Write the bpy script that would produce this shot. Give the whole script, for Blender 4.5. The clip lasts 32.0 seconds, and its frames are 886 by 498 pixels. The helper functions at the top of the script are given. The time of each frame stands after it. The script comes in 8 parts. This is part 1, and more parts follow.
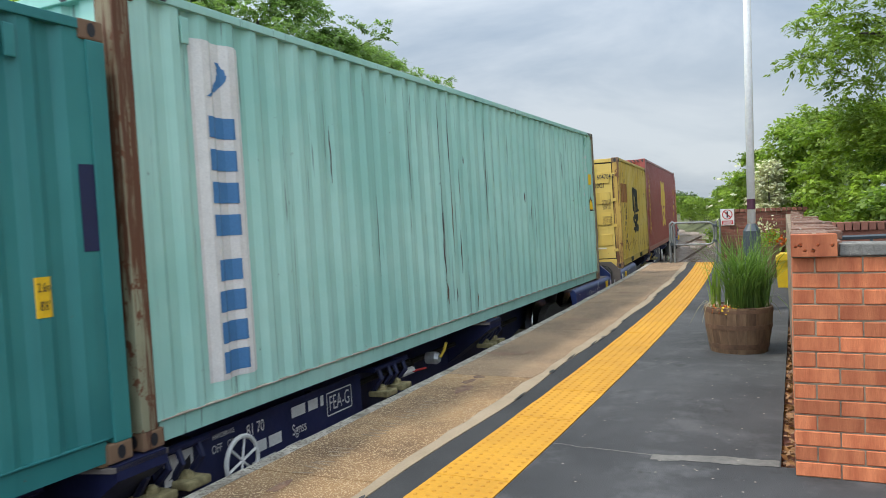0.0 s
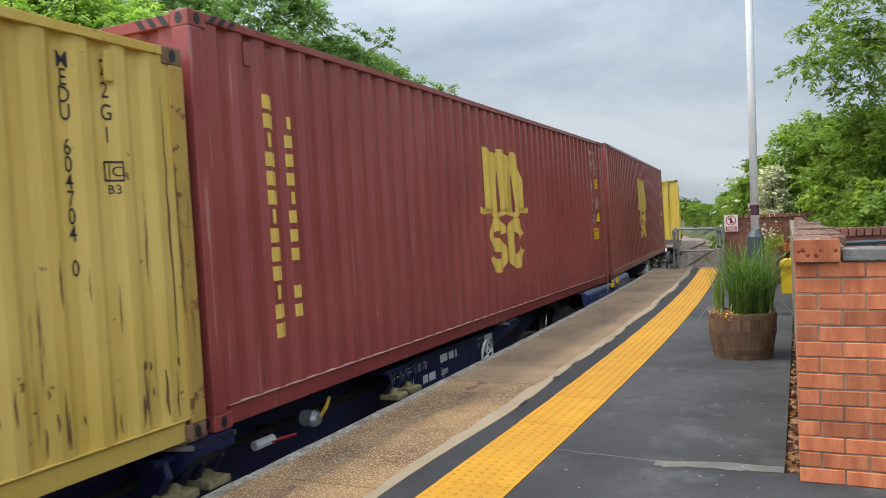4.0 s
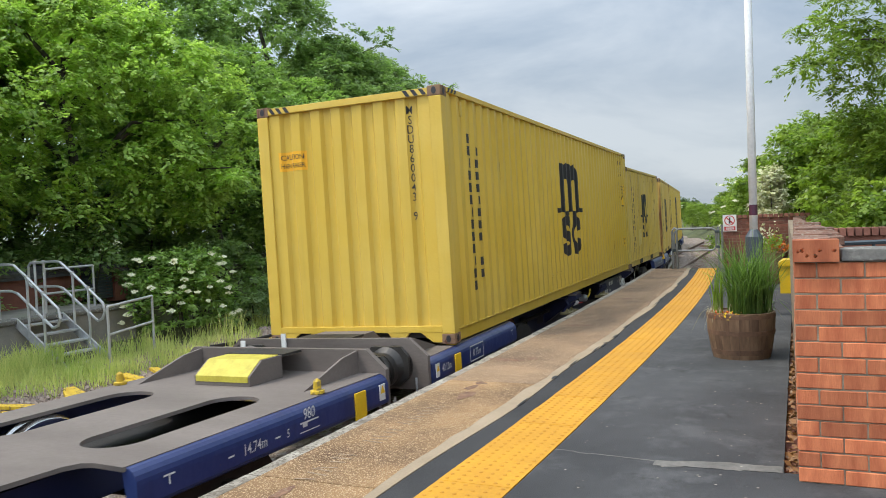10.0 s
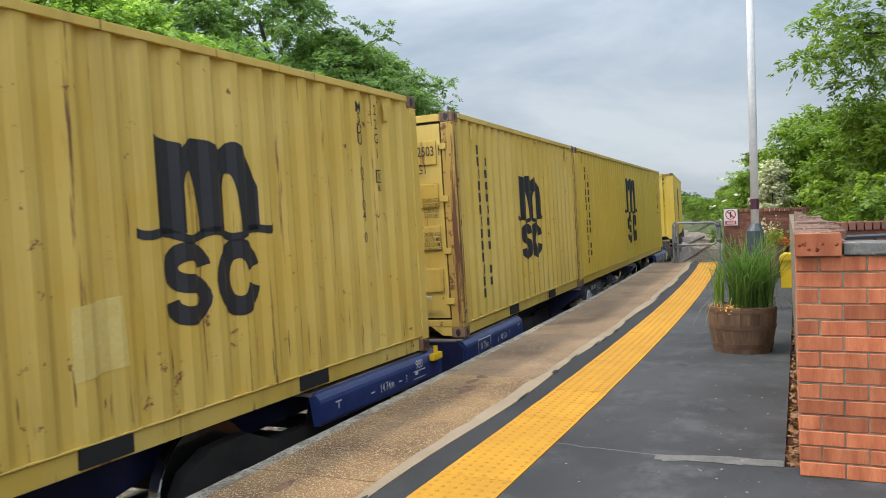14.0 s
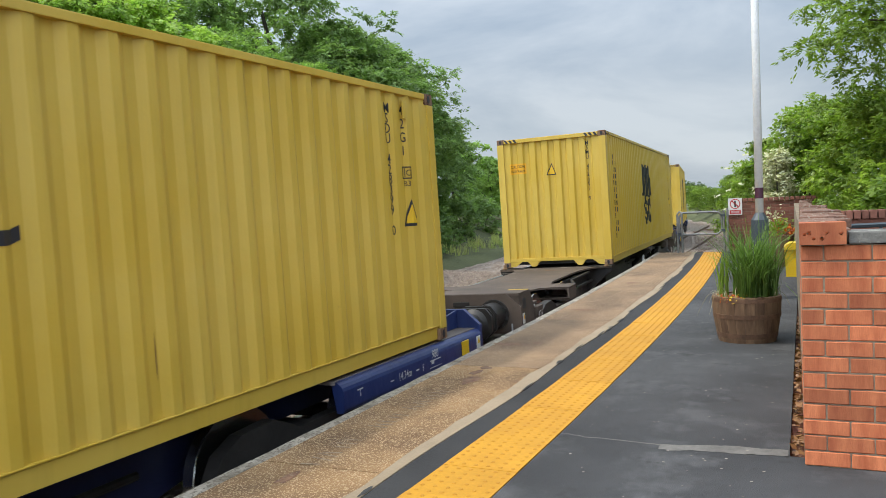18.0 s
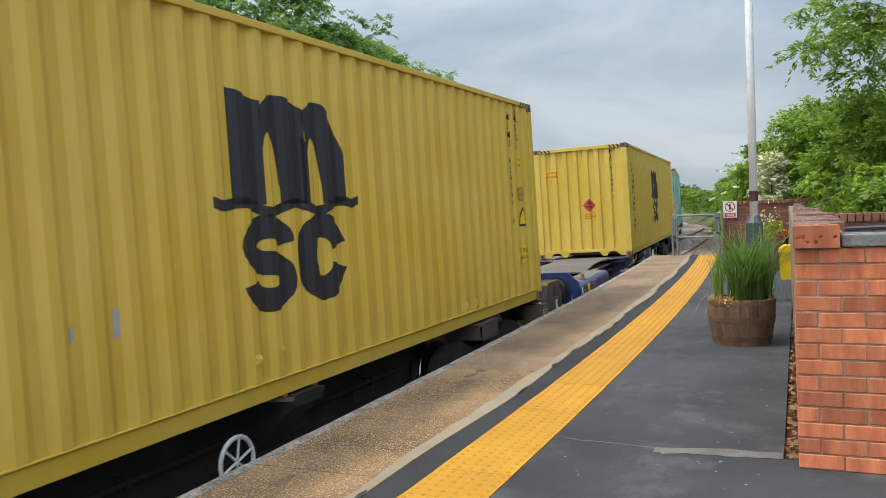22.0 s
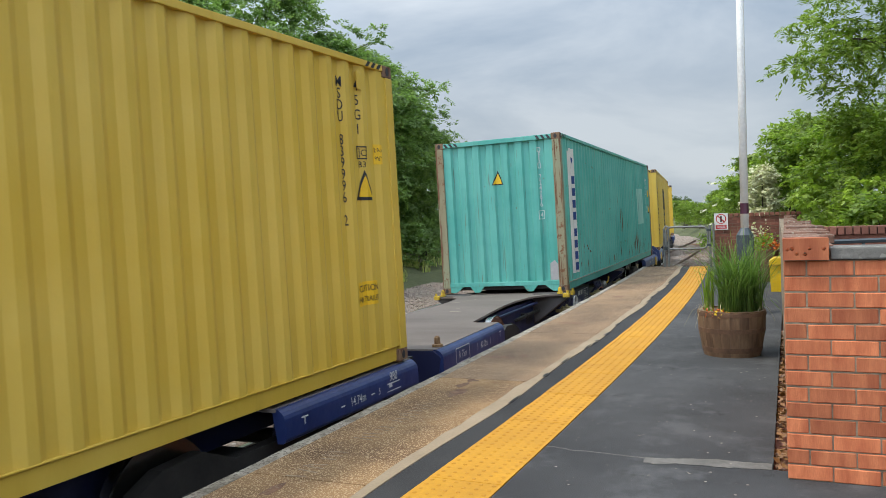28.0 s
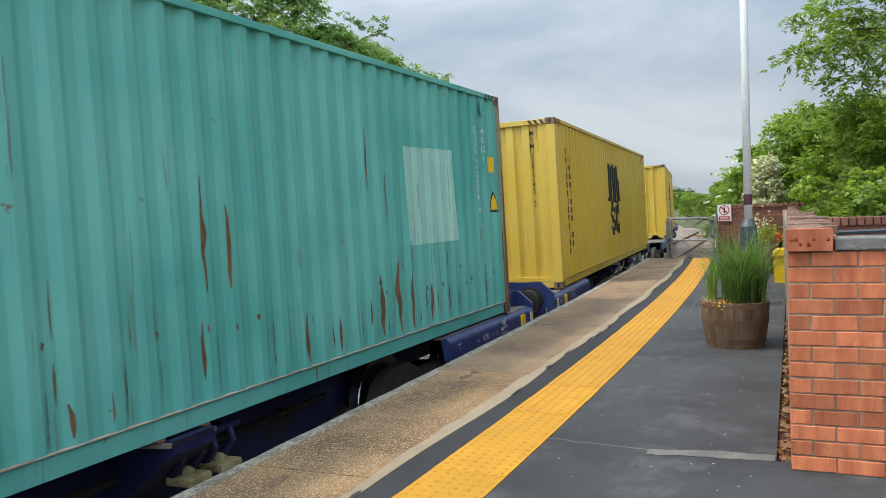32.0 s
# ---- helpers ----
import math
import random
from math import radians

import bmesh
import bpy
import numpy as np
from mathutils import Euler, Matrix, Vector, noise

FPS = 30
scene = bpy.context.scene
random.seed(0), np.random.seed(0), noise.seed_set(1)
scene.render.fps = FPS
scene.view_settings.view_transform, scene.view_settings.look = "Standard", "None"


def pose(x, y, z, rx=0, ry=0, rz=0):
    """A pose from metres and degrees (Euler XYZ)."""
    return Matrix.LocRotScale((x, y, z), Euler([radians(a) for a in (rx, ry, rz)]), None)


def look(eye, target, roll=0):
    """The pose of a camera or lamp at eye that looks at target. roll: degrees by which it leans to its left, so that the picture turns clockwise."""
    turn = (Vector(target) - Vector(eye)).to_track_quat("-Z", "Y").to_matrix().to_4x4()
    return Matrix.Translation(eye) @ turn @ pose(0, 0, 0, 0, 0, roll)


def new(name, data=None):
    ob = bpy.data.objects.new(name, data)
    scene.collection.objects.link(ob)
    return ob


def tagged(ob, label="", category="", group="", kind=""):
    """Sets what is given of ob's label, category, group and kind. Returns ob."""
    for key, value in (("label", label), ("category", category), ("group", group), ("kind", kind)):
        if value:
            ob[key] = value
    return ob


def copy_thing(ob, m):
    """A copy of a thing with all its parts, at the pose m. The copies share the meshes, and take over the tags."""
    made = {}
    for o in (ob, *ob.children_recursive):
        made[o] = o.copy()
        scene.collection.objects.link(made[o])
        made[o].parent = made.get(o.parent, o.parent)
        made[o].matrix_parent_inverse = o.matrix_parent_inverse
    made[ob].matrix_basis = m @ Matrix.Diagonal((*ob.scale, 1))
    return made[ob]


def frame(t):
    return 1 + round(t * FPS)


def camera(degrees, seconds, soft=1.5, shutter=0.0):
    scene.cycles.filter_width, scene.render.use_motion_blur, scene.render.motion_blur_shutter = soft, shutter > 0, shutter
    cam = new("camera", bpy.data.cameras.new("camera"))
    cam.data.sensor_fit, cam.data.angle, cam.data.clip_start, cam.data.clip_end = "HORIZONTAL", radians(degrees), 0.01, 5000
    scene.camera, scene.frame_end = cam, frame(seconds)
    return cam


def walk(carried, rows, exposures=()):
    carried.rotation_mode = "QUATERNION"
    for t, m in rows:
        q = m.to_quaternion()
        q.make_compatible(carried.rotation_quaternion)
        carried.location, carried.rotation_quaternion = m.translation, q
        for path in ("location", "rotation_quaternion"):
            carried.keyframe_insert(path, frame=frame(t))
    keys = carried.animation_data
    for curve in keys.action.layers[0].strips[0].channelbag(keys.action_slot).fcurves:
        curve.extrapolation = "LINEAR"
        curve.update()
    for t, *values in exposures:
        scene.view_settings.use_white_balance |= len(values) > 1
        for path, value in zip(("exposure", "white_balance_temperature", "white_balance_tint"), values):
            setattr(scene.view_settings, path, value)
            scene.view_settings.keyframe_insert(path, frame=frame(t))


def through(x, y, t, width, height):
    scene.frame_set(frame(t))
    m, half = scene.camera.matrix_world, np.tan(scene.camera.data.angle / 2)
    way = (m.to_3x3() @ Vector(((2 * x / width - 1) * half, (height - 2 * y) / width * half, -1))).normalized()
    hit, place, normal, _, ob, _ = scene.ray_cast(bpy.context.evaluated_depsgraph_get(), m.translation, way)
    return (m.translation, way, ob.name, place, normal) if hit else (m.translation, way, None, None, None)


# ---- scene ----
# ---- camera: held by hand on the platform, almost still ----
PATH = [
    (0.0, -0.014, -0.001, 1.312, -66.65, -2.41, -2.18),
    (0.5, -0.009, -0.002, 1.308, -66.62, -2.27, -2.17),
    (1.0, -0.008, -0.001, 1.308, -66.58, -2.21, -2.16),
    (1.5, -0.012, -0.003, 1.313, -66.53, -2.20, -2.25),
    (2.0, -0.008, -0.004, 1.310, -66.50, -2.16, -2.21),
    (2.5, -0.015, -0.003, 1.308, -66.49, -2.12, -2.24),
    (3.0, -0.016, -0.003, 1.308, -66.49, -2.06, -2.24),
    (3.5, -0.019, -0.006, 1.308, -66.43, -1.98, -2.28),
    (5.5, -0.015, -0.009, 1.310, -66.42, -1.76, -2.38),
    (6.0, -0.012, -0.007, 1.309, -66.48, -1.71, -2.34),
    (6.5, -0.022, -0.007, 1.309, -66.50, -1.69, -2.24),
    (7.0, -0.017, -0.004, 1.308, -66.56, -1.71, -2.16),
    (7.5, -0.014, -0.006, 1.306, -66.54, -1.81, -2.05),
    (8.0, -0.017, -0.002, 1.311, -66.61, -1.92, -2.09),
    (8.5, -0.010, -0.004, 1.307, -66.60, -1.97, -2.12),
    (9.0, -0.012, -0.002, 1.308, -66.60, -2.01, -2.21),
    (9.5, -0.015, -0.006, 1.308, -66.53, -1.99, -2.28),
    (10.0, -0.019, -0.005, 1.309, -66.50, -1.93, -2.27),
    (10.5, -0.015, -0.005, 1.308, -66.49, -1.90, -2.31),
    (11.0, -0.010, -0.007, 1.309, -66.43, -1.90, -2.25),
    (11.5, -0.005, -0.004, 1.309, -66.44, -1.99, -2.23),
    (12.0, -0.009, -0.003, 1.306, -66.45, -2.06, -2.18),
    (12.5, -0.016, -0.003, 1.308, -66.44, -2.11, -2.24),
    (13.0, -0.013, -0.004, 1.308, -66.43, -2.17, -2.27),
    (13.5, -0.013, -0.003, 1.308, -66.43, -2.23, -2.26),
    (14.0, -0.010, 0.001, 1.307, -66.44, -2.36, -2.23),
    (14.5, -0.006, 0.003, 1.306, -66.43, -2.48, -2.27),
    (16.5, 0.005, 0.002, 1.304, -66.14, -2.89, -2.49),
    (17.0, 0.005, 0.003, 1.303, -66.09, -2.99, -2.49),
    (17.5, 0.009, 0.002, 1.301, -66.08, -2.99, -2.58),
    (18.0, 0.000, 0.000, 1.306, -66.12, -2.99, -2.58),
    (18.5, 0.008, -0.002, 1.305, -66.16, -2.90, -2.63),
    (19.0, -0.003, -0.002, 1.306, -66.28, -2.87, -2.59),
    (19.5, 0.000, -0.001, 1.305, -66.34, -2.88, -2.60),
    (20.0, -0.001, -0.000, 1.305, -66.39, -2.92, -2.58),
    (20.5, 0.000, 0.000, 1.306, -66.38, -3.00, -2.60),
    (21.0, 0.003, 0.001, 1.304, -66.41, -3.00, -2.59),
    (21.5, -0.001, -0.004, 1.305, -66.40, -2.91, -2.59),
    (22.0, 0.002, -0.005, 1.308, -66.44, -2.80, -2.59),
    (22.5, -0.006, -0.004, 1.307, -66.50, -2.57, -2.58),
    (23.0, -0.006, -0.007, 1.306, -66.52, -2.40, -2.53),
    (23.5, -0.012, -0.008, 1.309, -66.65, -2.28, -2.45),
    (24.0, -0.013, -0.009, 1.309, -66.77, -2.19, -2.40),
    (24.5, -0.018, -0.007, 1.309, -66.91, -2.18, -2.30),
    (25.0, -0.020, -0.006, 1.309, -67.05, -2.14, -2.25),
    (25.5, -0.013, -0.007, 1.308, -67.12, -2.08, -2.22),
    (27.5, -0.023, -0.008, 1.308, -67.10, -2.03, -2.02),
    (28.0, -0.017, -0.009, 1.307, -67.04, -2.12, -2.10),
    (28.5, -0.020, -0.006, 1.306, -67.00, -2.21, -2.08),
    (29.0, -0.015, -0.007, 1.307, -66.94, -2.30, -2.10),
    (29.5, -0.018, -0.007, 1.307, -66.92, -2.37, -2.11),
    (30.0, -0.019, -0.002, 1.307, -66.92, -2.47, -2.14),
    (30.5, -0.010, -0.003, 1.306, -66.92, -2.57, -2.16),
    (31.0, -0.004, -0.004, 1.304, -66.92, -2.64, -2.20),
    (31.5, -0.005, -0.006, 1.307, -66.88, -2.69, -2.22),
    (32.0, -0.007, -0.008, 1.305, -66.81, -2.67, -2.28),
]


def aim(x, y, z, yaw, pitch, roll):
    a, p = radians(yaw), radians(pitch)
    eye = Vector((x, y, z))
    return look(eye, eye + Vector((-math.sin(a) * math.cos(p), math.cos(a) * math.cos(p), math.sin(p))), roll)


cam = camera(58.5, 32.0, soft=0.5, shutter=0.1)
# the camera's own small changes of exposure as dark and light boxes pass
EXPOSURE = [(0.0, 0.14), (1.0, 0.02), (3.0, 0.03), (5.5, 0.16), (8.0, 0.16), (10.0, 0.1), (11.0, 0.03), (13.0, 0.05), (14.0, 0.12), (17.0, 0.08), (20.0, 0.12), (21.0, 0.03), (23.0, 0.02), (24.0, 0.1), (25.0, 0.05), (28.0, 0.02), (30.0, 0.08), (32.0, 0.1)]
walk(cam, [(row[0], aim(*row[1:])) for row in PATH], EXPOSURE)

# ---- sky, sun, exposure ----
world = bpy.data.worlds.new("world")
scene.world = world
world.use_nodes = True
wn, wl = world.node_tree.nodes, world.node_tree.links
wn.clear()
w_out = wn.new("ShaderNodeOutputWorld")
w_bg = wn.new("ShaderNodeBackground")
w_sky = wn.new("ShaderNodeTexSky")
w_sky.sky_type, w_sky.sun_disc = "NISHITA", False
w_sky.sun_elevation, w_sky.sun_rotation = radians(56.8), radians(331.1)
w_sky.air_density, w_sky.dust_density = 1.0, 1.5
w_co = wn.new("ShaderNodeTexCoord")
w_map = wn.new("ShaderNodeMapping")
w_map.inputs["Scale"].default_value = (1.0, 1.0, 3.2)
w_n1 = wn.new("ShaderNodeTexNoise")
w_n1.inputs["Scale"].default_value, w_n1.inputs["Detail"].default_value = 2.3, 6.0
w_n1.inputs["Roughness"].default_value, w_n1.inputs["Distortion"].default_value = 0.58, 0.5
w_ramp = wn.new("ShaderNodeValToRGB")
w_ramp.color_ramp.elements[0].position, w_ramp.color_ramp.elements[0].color = 0.34, (4.4, 5.35, 6.5, 1)
w_ramp.color_ramp.elements[1].position, w_ramp.color_ramp.elements[1].color = 0.66, (7.9, 8.6, 9.3, 1)
w_mix = wn.new("ShaderNodeMixRGB")
w_mix.inputs["Fac"].default_value = 0.8
wl.new(w_co.outputs["Generated"], w_map.inputs["Vector"])
wl.new(w_map.outputs["Vector"], w_n1.inputs["Vector"])
wl.new(w_n1.outputs["Fac"], w_ramp.inputs["Fac"])
wl.new(w_sky.outputs["Color"], w_mix.inputs["Color1"])
wl.new(w_ramp.outputs["Color"], w_mix.inputs["Color2"])
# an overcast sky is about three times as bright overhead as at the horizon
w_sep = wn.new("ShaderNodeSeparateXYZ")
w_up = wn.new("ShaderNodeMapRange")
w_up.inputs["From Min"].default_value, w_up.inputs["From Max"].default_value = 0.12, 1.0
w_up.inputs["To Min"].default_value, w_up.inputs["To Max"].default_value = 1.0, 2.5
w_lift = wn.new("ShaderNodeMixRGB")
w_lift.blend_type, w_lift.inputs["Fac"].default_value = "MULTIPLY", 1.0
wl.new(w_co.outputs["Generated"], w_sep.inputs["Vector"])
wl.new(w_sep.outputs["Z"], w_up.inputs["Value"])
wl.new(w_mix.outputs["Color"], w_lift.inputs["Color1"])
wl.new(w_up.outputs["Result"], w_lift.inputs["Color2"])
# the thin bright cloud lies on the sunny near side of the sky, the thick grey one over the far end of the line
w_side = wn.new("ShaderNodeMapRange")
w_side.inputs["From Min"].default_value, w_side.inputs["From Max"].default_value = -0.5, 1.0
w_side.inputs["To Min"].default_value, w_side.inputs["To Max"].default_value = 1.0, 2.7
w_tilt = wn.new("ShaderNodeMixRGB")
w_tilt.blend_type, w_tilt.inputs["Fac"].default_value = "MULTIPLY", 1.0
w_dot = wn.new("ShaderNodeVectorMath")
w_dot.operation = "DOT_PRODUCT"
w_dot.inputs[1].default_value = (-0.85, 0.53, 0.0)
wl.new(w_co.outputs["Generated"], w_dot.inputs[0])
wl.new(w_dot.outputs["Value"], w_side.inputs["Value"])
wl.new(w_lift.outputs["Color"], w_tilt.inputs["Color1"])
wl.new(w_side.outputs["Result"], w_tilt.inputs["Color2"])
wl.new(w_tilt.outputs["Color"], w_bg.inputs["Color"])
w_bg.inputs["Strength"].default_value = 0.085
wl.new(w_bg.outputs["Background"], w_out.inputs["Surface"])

sun_data = bpy.data.lights.new("sun", "SUN")
sun_data.energy, sun_data.angle, sun_data.color = 2.2, radians(3), (1.0, 0.92, 0.78)
sun = new("sun", sun_data)
sun.matrix_basis = look((0, 0, 60), Vector((0, 0, 60)) + Vector((0.8, -1.45, -2.553)))

# ---- materials ----
def nodes_of(name):
    m = bpy.data.materials.new(name)
    m.use_nodes = True
    return m, m.node_tree.nodes, m.node_tree.links, m.node_tree.nodes["Principled BSDF"]


def place_vector(n, l, stretch=(1, 1, 1), spread=True):
    """Object coordinates, shifted at random from object to object, stretched."""
    co, mp = n.new("ShaderNodeTexCoord"), n.new("ShaderNodeMapping")
    mp.inputs["Scale"].default_value = stretch
    if spread:
        info, add = n.new("ShaderNodeObjectInfo"), n.new("ShaderNodeVectorMath")
        mul = n.new("ShaderNodeMath")
        mul.operation, mul.inputs[1].default_value = "MULTIPLY", 61.0
        add.operation = "ADD"
        l.new(info.outputs["Random"], mul.inputs[0])
        l.new(co.outputs["Object"], add.inputs[0])
        l.new(mul.outputs[0], add.inputs[1])
        l.new(add.outputs[0], mp.inputs["Vector"])
    else:
        l.new(co.outputs["Object"], mp.inputs["Vector"])
    return mp.outputs["Vector"]


def noise_fac(n, l, vec, scale, detail=5.0, rough=0.55, lo=0.4, hi=0.6):
    t, r = n.new("ShaderNodeTexNoise"), n.new("ShaderNodeMapRange")
    t.inputs["Scale"].default_value, t.inputs["Detail"].default_value, t.inputs["Roughness"].default_value = scale, detail, rough
    r.inputs["From Min"].default_value, r.inputs["From Max"].default_value = lo, hi
    l.new(vec, t.inputs["Vector"])
    l.new(t.outputs["Fac"], r.inputs["Value"])
    return r.outputs["Result"]


def blend(n, l, fac, a, b, kind="MIX"):
    m = n.new("ShaderNodeMixRGB")
    m.blend_type = kind
    for key, v in (("Fac", fac), ("Color1", a), ("Color2", b)):
        if isinstance(v, (float, int)):
            m.inputs[key].default_value = v
        elif isinstance(v, tuple):
            m.inputs[key].default_value = (*v, 1)
        else:
            l.new(v, m.inputs[key])
    return m.outputs["Color"]


def times(n, l, a, b):
    m = n.new("ShaderNodeMath")
    m.operation = "MULTIPLY"
    for k, v in ((0, a), (1, b)):
        if isinstance(v, (float, int)):
            m.inputs[k].default_value = v
        else:
            l.new(v, m.inputs[k])
    return m.outputs[0]


def relief(n, l, bsdf, height, strength, depth):
    b = n.new("ShaderNodeBump")
    b.inputs["Strength"].default_value, b.inputs["Distance"].default_value = strength, depth
    l.new(height, b.inputs["Height"])
    l.new(b.outputs["Normal"], bsdf.inputs["Normal"])


def surface(name, dark, light, big=1.5, fine=40.0, rough=0.8, metal=0.0, bump=0.3, depth=0.004, fleck=None, fleck_size=90.0, fleck_at=0.62, spread=True, each=0.0, stretch=(1, 1, 1)):
    """Two tones at two scales, optional flecks, fine relief, optional tone shift from object to object."""
    m, n, l, p = nodes_of(name)
    v = place_vector(n, l, stretch, spread)
    a = noise_fac(n, l, v, big, 5, 0.6, 0.32, 0.68)
    f = noise_fac(n, l, v, fine, 4, 0.6, 0.3, 0.7)
    c = blend(n, l, a, dark, light)
    mid = tuple((x + y) / 2 for x, y in zip(dark, light))
    c = blend(n, l, times(n, l, f, 0.35), c, tuple(x * 0.6 for x in mid))
    if fleck:
        t = n.new("ShaderNodeTexVoronoi")
        t.inputs["Scale"].default_value = fleck_size
        l.new(v, t.inputs["Vector"])
        hsv = n.new("ShaderNodeSeparateColor")
        l.new(t.outputs["Color"], hsv.inputs["Color"])
        r = n.new("ShaderNodeMapRange")
        r.inputs["From Min"].default_value, r.inputs["From Max"].default_value = fleck_at, fleck_at + 0.05
        l.new(hsv.outputs[0], r.inputs["Value"])
        c = blend(n, l, times(n, l, r.outputs["Result"], 0.75), c, fleck)
    if each:
        info, h = n.new("ShaderNodeObjectInfo"), n.new("ShaderNodeHueSaturation")
        r = n.new("ShaderNodeMapRange")
        r.inputs["To Min"].default_value, r.inputs["To Max"].default_value = 1 - each, 1 + each
        l.new(info.outputs["Random"], r.inputs["Value"])
        l.new(r.outputs["Result"], h.inputs["Value"])
        l.new(c, h.inputs["Color"])
        c = h.outputs["Color"]
    l.new(c, p.inputs["Base Color"])
    p.inputs["Roughness"].default_value, p.inputs["Metallic"].default_value = rough, metal
    relief(n, l, p, f, bump, depth)
    return m


def painted_steel(name, base, faded, rust=0.3, rough=0.55, grime=0.25, rust_tone=(0.13, 0.05, 0.02), thin=5.0, runs=0.0, scratch=None, scratched=0.5):
    """Ship paint: faded in clouds, streaked downwards with dirt, chipped to rust."""
    m, n, l, p = nodes_of(name)
    v = place_vector(n, l)
    down = place_vector(n, l, (thin, thin, 0.26))
    c = blend(n, l, noise_fac(n, l, v, 0.7, 4, 0.6, 0.35, 0.65), base, faded)
    dirt = noise_fac(n, l, down, 1.0, 6, 0.65, 0.5, 0.78)
    c = blend(n, l, times(n, l, dirt, grime), c, tuple(x * 0.35 for x in base))
    small = noise_fac(n, l, v, 7.0, 8, 0.7, 0.72 - 0.16 * rust, 0.76 - 0.16 * rust)
    run = noise_fac(n, l, down, 1.7, 8, 0.7, 0.72 - 0.16 * rust - runs, 0.77 - 0.16 * rust - runs)
    c = blend(n, l, times(n, l, small, min(1.0, 0.5 + rust)), c, rust_tone)
    c = blend(n, l, times(n, l, run, min(1.0, 0.4 + rust)), c, tuple(x * 0.8 for x in rust_tone))
    if scratch:
        long = noise_fac(n, l, place_vector(n, l, (16, 16, 0.5)), 1.5, 3, 0.6, 0.66, 0.7)
        c = blend(n, l, times(n, l, long, scratched), c, scratch)
    l.new(c, p.inputs["Base Color"])
    p.inputs["Roughness"].default_value = rough
    relief(n, l, p, noise_fac(n, l, v, 1.6, 5, 0.55, 0.3, 0.7), 0.3, 0.03)
    return m


def plain(name, colour, rough=0.6, metal=0.0):
    return surface(name, tuple(x * 0.82 for x in colour), colour, 3.0, 60.0, rough, metal, 0.06, 0.002)


def leaf_stuff(name, dark, light, through=0.55):
    """Leaves: each one its own green, lit from behind too."""
    m, n, l, p = nodes_of(name)
    g = n.new("ShaderNodeNewGeometry")
    # tone drifts from bough to bough and from leaf to leaf
    drift = noise_fac(n, l, place_vector(n, l), 0.9, 3, 0.6, 0.36, 0.64)
    mean = n.new("ShaderNodeMath")
    mean.operation, mean.inputs[2].default_value = "MULTIPLY_ADD", 0.0
    l.new(times(n, l, drift, 0.55), mean.inputs[2])
    l.new(g.outputs["Random Per Island"], mean.inputs[0])
    mean.inputs[1].default_value = 0.5
    c = blend(n, l, mean.outputs[0], dark, light)
    l.new(c, p.inputs["Base Color"])
    p.inputs["Roughness"].default_value = 0.45
    tr, mx = n.new("ShaderNodeBsdfTranslucent"), n.new("ShaderNodeMixShader")
    l.new(blend(n, l, 1.0, c, (1.02, 1.15, 0.63), "MULTIPLY"), tr.inputs["Color"])
    mx.inputs["Fac"].default_value = through
    out = n["Material Output"]
    l.new(p.outputs["BSDF"], mx.inputs[1])
    l.new(tr.outputs["BSDF"], mx.inputs[2])
    l.new(mx.outputs["Shader"], out.inputs["Surface"])
    return m


M = {}


def asphalt_stuff():
    """Old asphalt: broad worn and damp patches, small blotches, stone specks."""
    m, n, l, p = nodes_of("asphalt")
    v = place_vector(n, l, (1, 1, 1), False)
    c = blend(n, l, noise_fac(n, l, v, 0.55, 4, 0.6, 0.38, 0.62), (0.031, 0.032, 0.034), (0.071, 0.072, 0.074))
    c = blend(n, l, times(n, l, noise_fac(n, l, v, 2.6, 5, 0.65, 0.52, 0.66), 0.7), c, (0.102, 0.103, 0.105))
    c = blend(n, l, times(n, l, noise_fac(n, l, v, 4.5, 5, 0.7, 0.6, 0.7), 0.8), c, (0.02, 0.019, 0.018))
    fine = noise_fac(n, l, v, 130, 4, 0.6, 0.3, 0.7)
    c = blend(n, l, times(n, l, fine, 0.4), c, (0.025, 0.024, 0.023))
    c = blend(n, l, times(n, l, noise_fac(n, l, v, 60, 3, 0.6, 0.68, 0.72), 0.6), c, (0.17, 0.16, 0.15))
    l.new(c, p.inputs["Base Color"])
    p.inputs["Roughness"].default_value = 0.92
    relief(n, l, p, fine, 0.5, 0.004)
    return m


M["asphalt"] = asphalt_stuff()
M["asphalt_dark"] = surface("asphalt_dark", (0.018, 0.018, 0.019), (0.036, 0.036, 0.037), 1.5, 160, 0.9, 0, 0.25, 0.003, None, 90, 0.6, False)
M["aggregate"] = surface("aggregate", (0.14, 0.076, 0.036), (0.43, 0.255, 0.115), 1.4, 75, 0.9, 0, 1.0, 0.01, (0.63, 0.45, 0.26), 165, 0.76, False)
M["aggregate_worn"] = surface("aggregate_worn", (0.11, 0.066, 0.037), (0.33, 0.21, 0.115), 1.1, 75, 0.85, 0, 0.7, 0.007, (0.45, 0.32, 0.2), 165, 0.8, False)
M["mortar_strip"] = surface("mortar_strip", (0.25, 0.19, 0.12), (0.36, 0.28, 0.19), 2.0, 60, 0.9, 0, 0.4, 0.004, None, 90, 0.6, False)
M["worn_white"] = surface("worn_white", (0.14, 0.115, 0.085), (0.47, 0.43, 0.36), 6.0, 60, 0.85, 0, 0.8, 0.008, (0.1, 0.08, 0.06), 80, 0.72, False)
M["old_stain"] = surface("old_stain", (0.11, 0.05, 0.03), (0.27, 0.145, 0.08), 18, 75, 0.8, 0, 0.6, 0.006, (0.25, 0.18, 0.12), 95, 0.85, False)
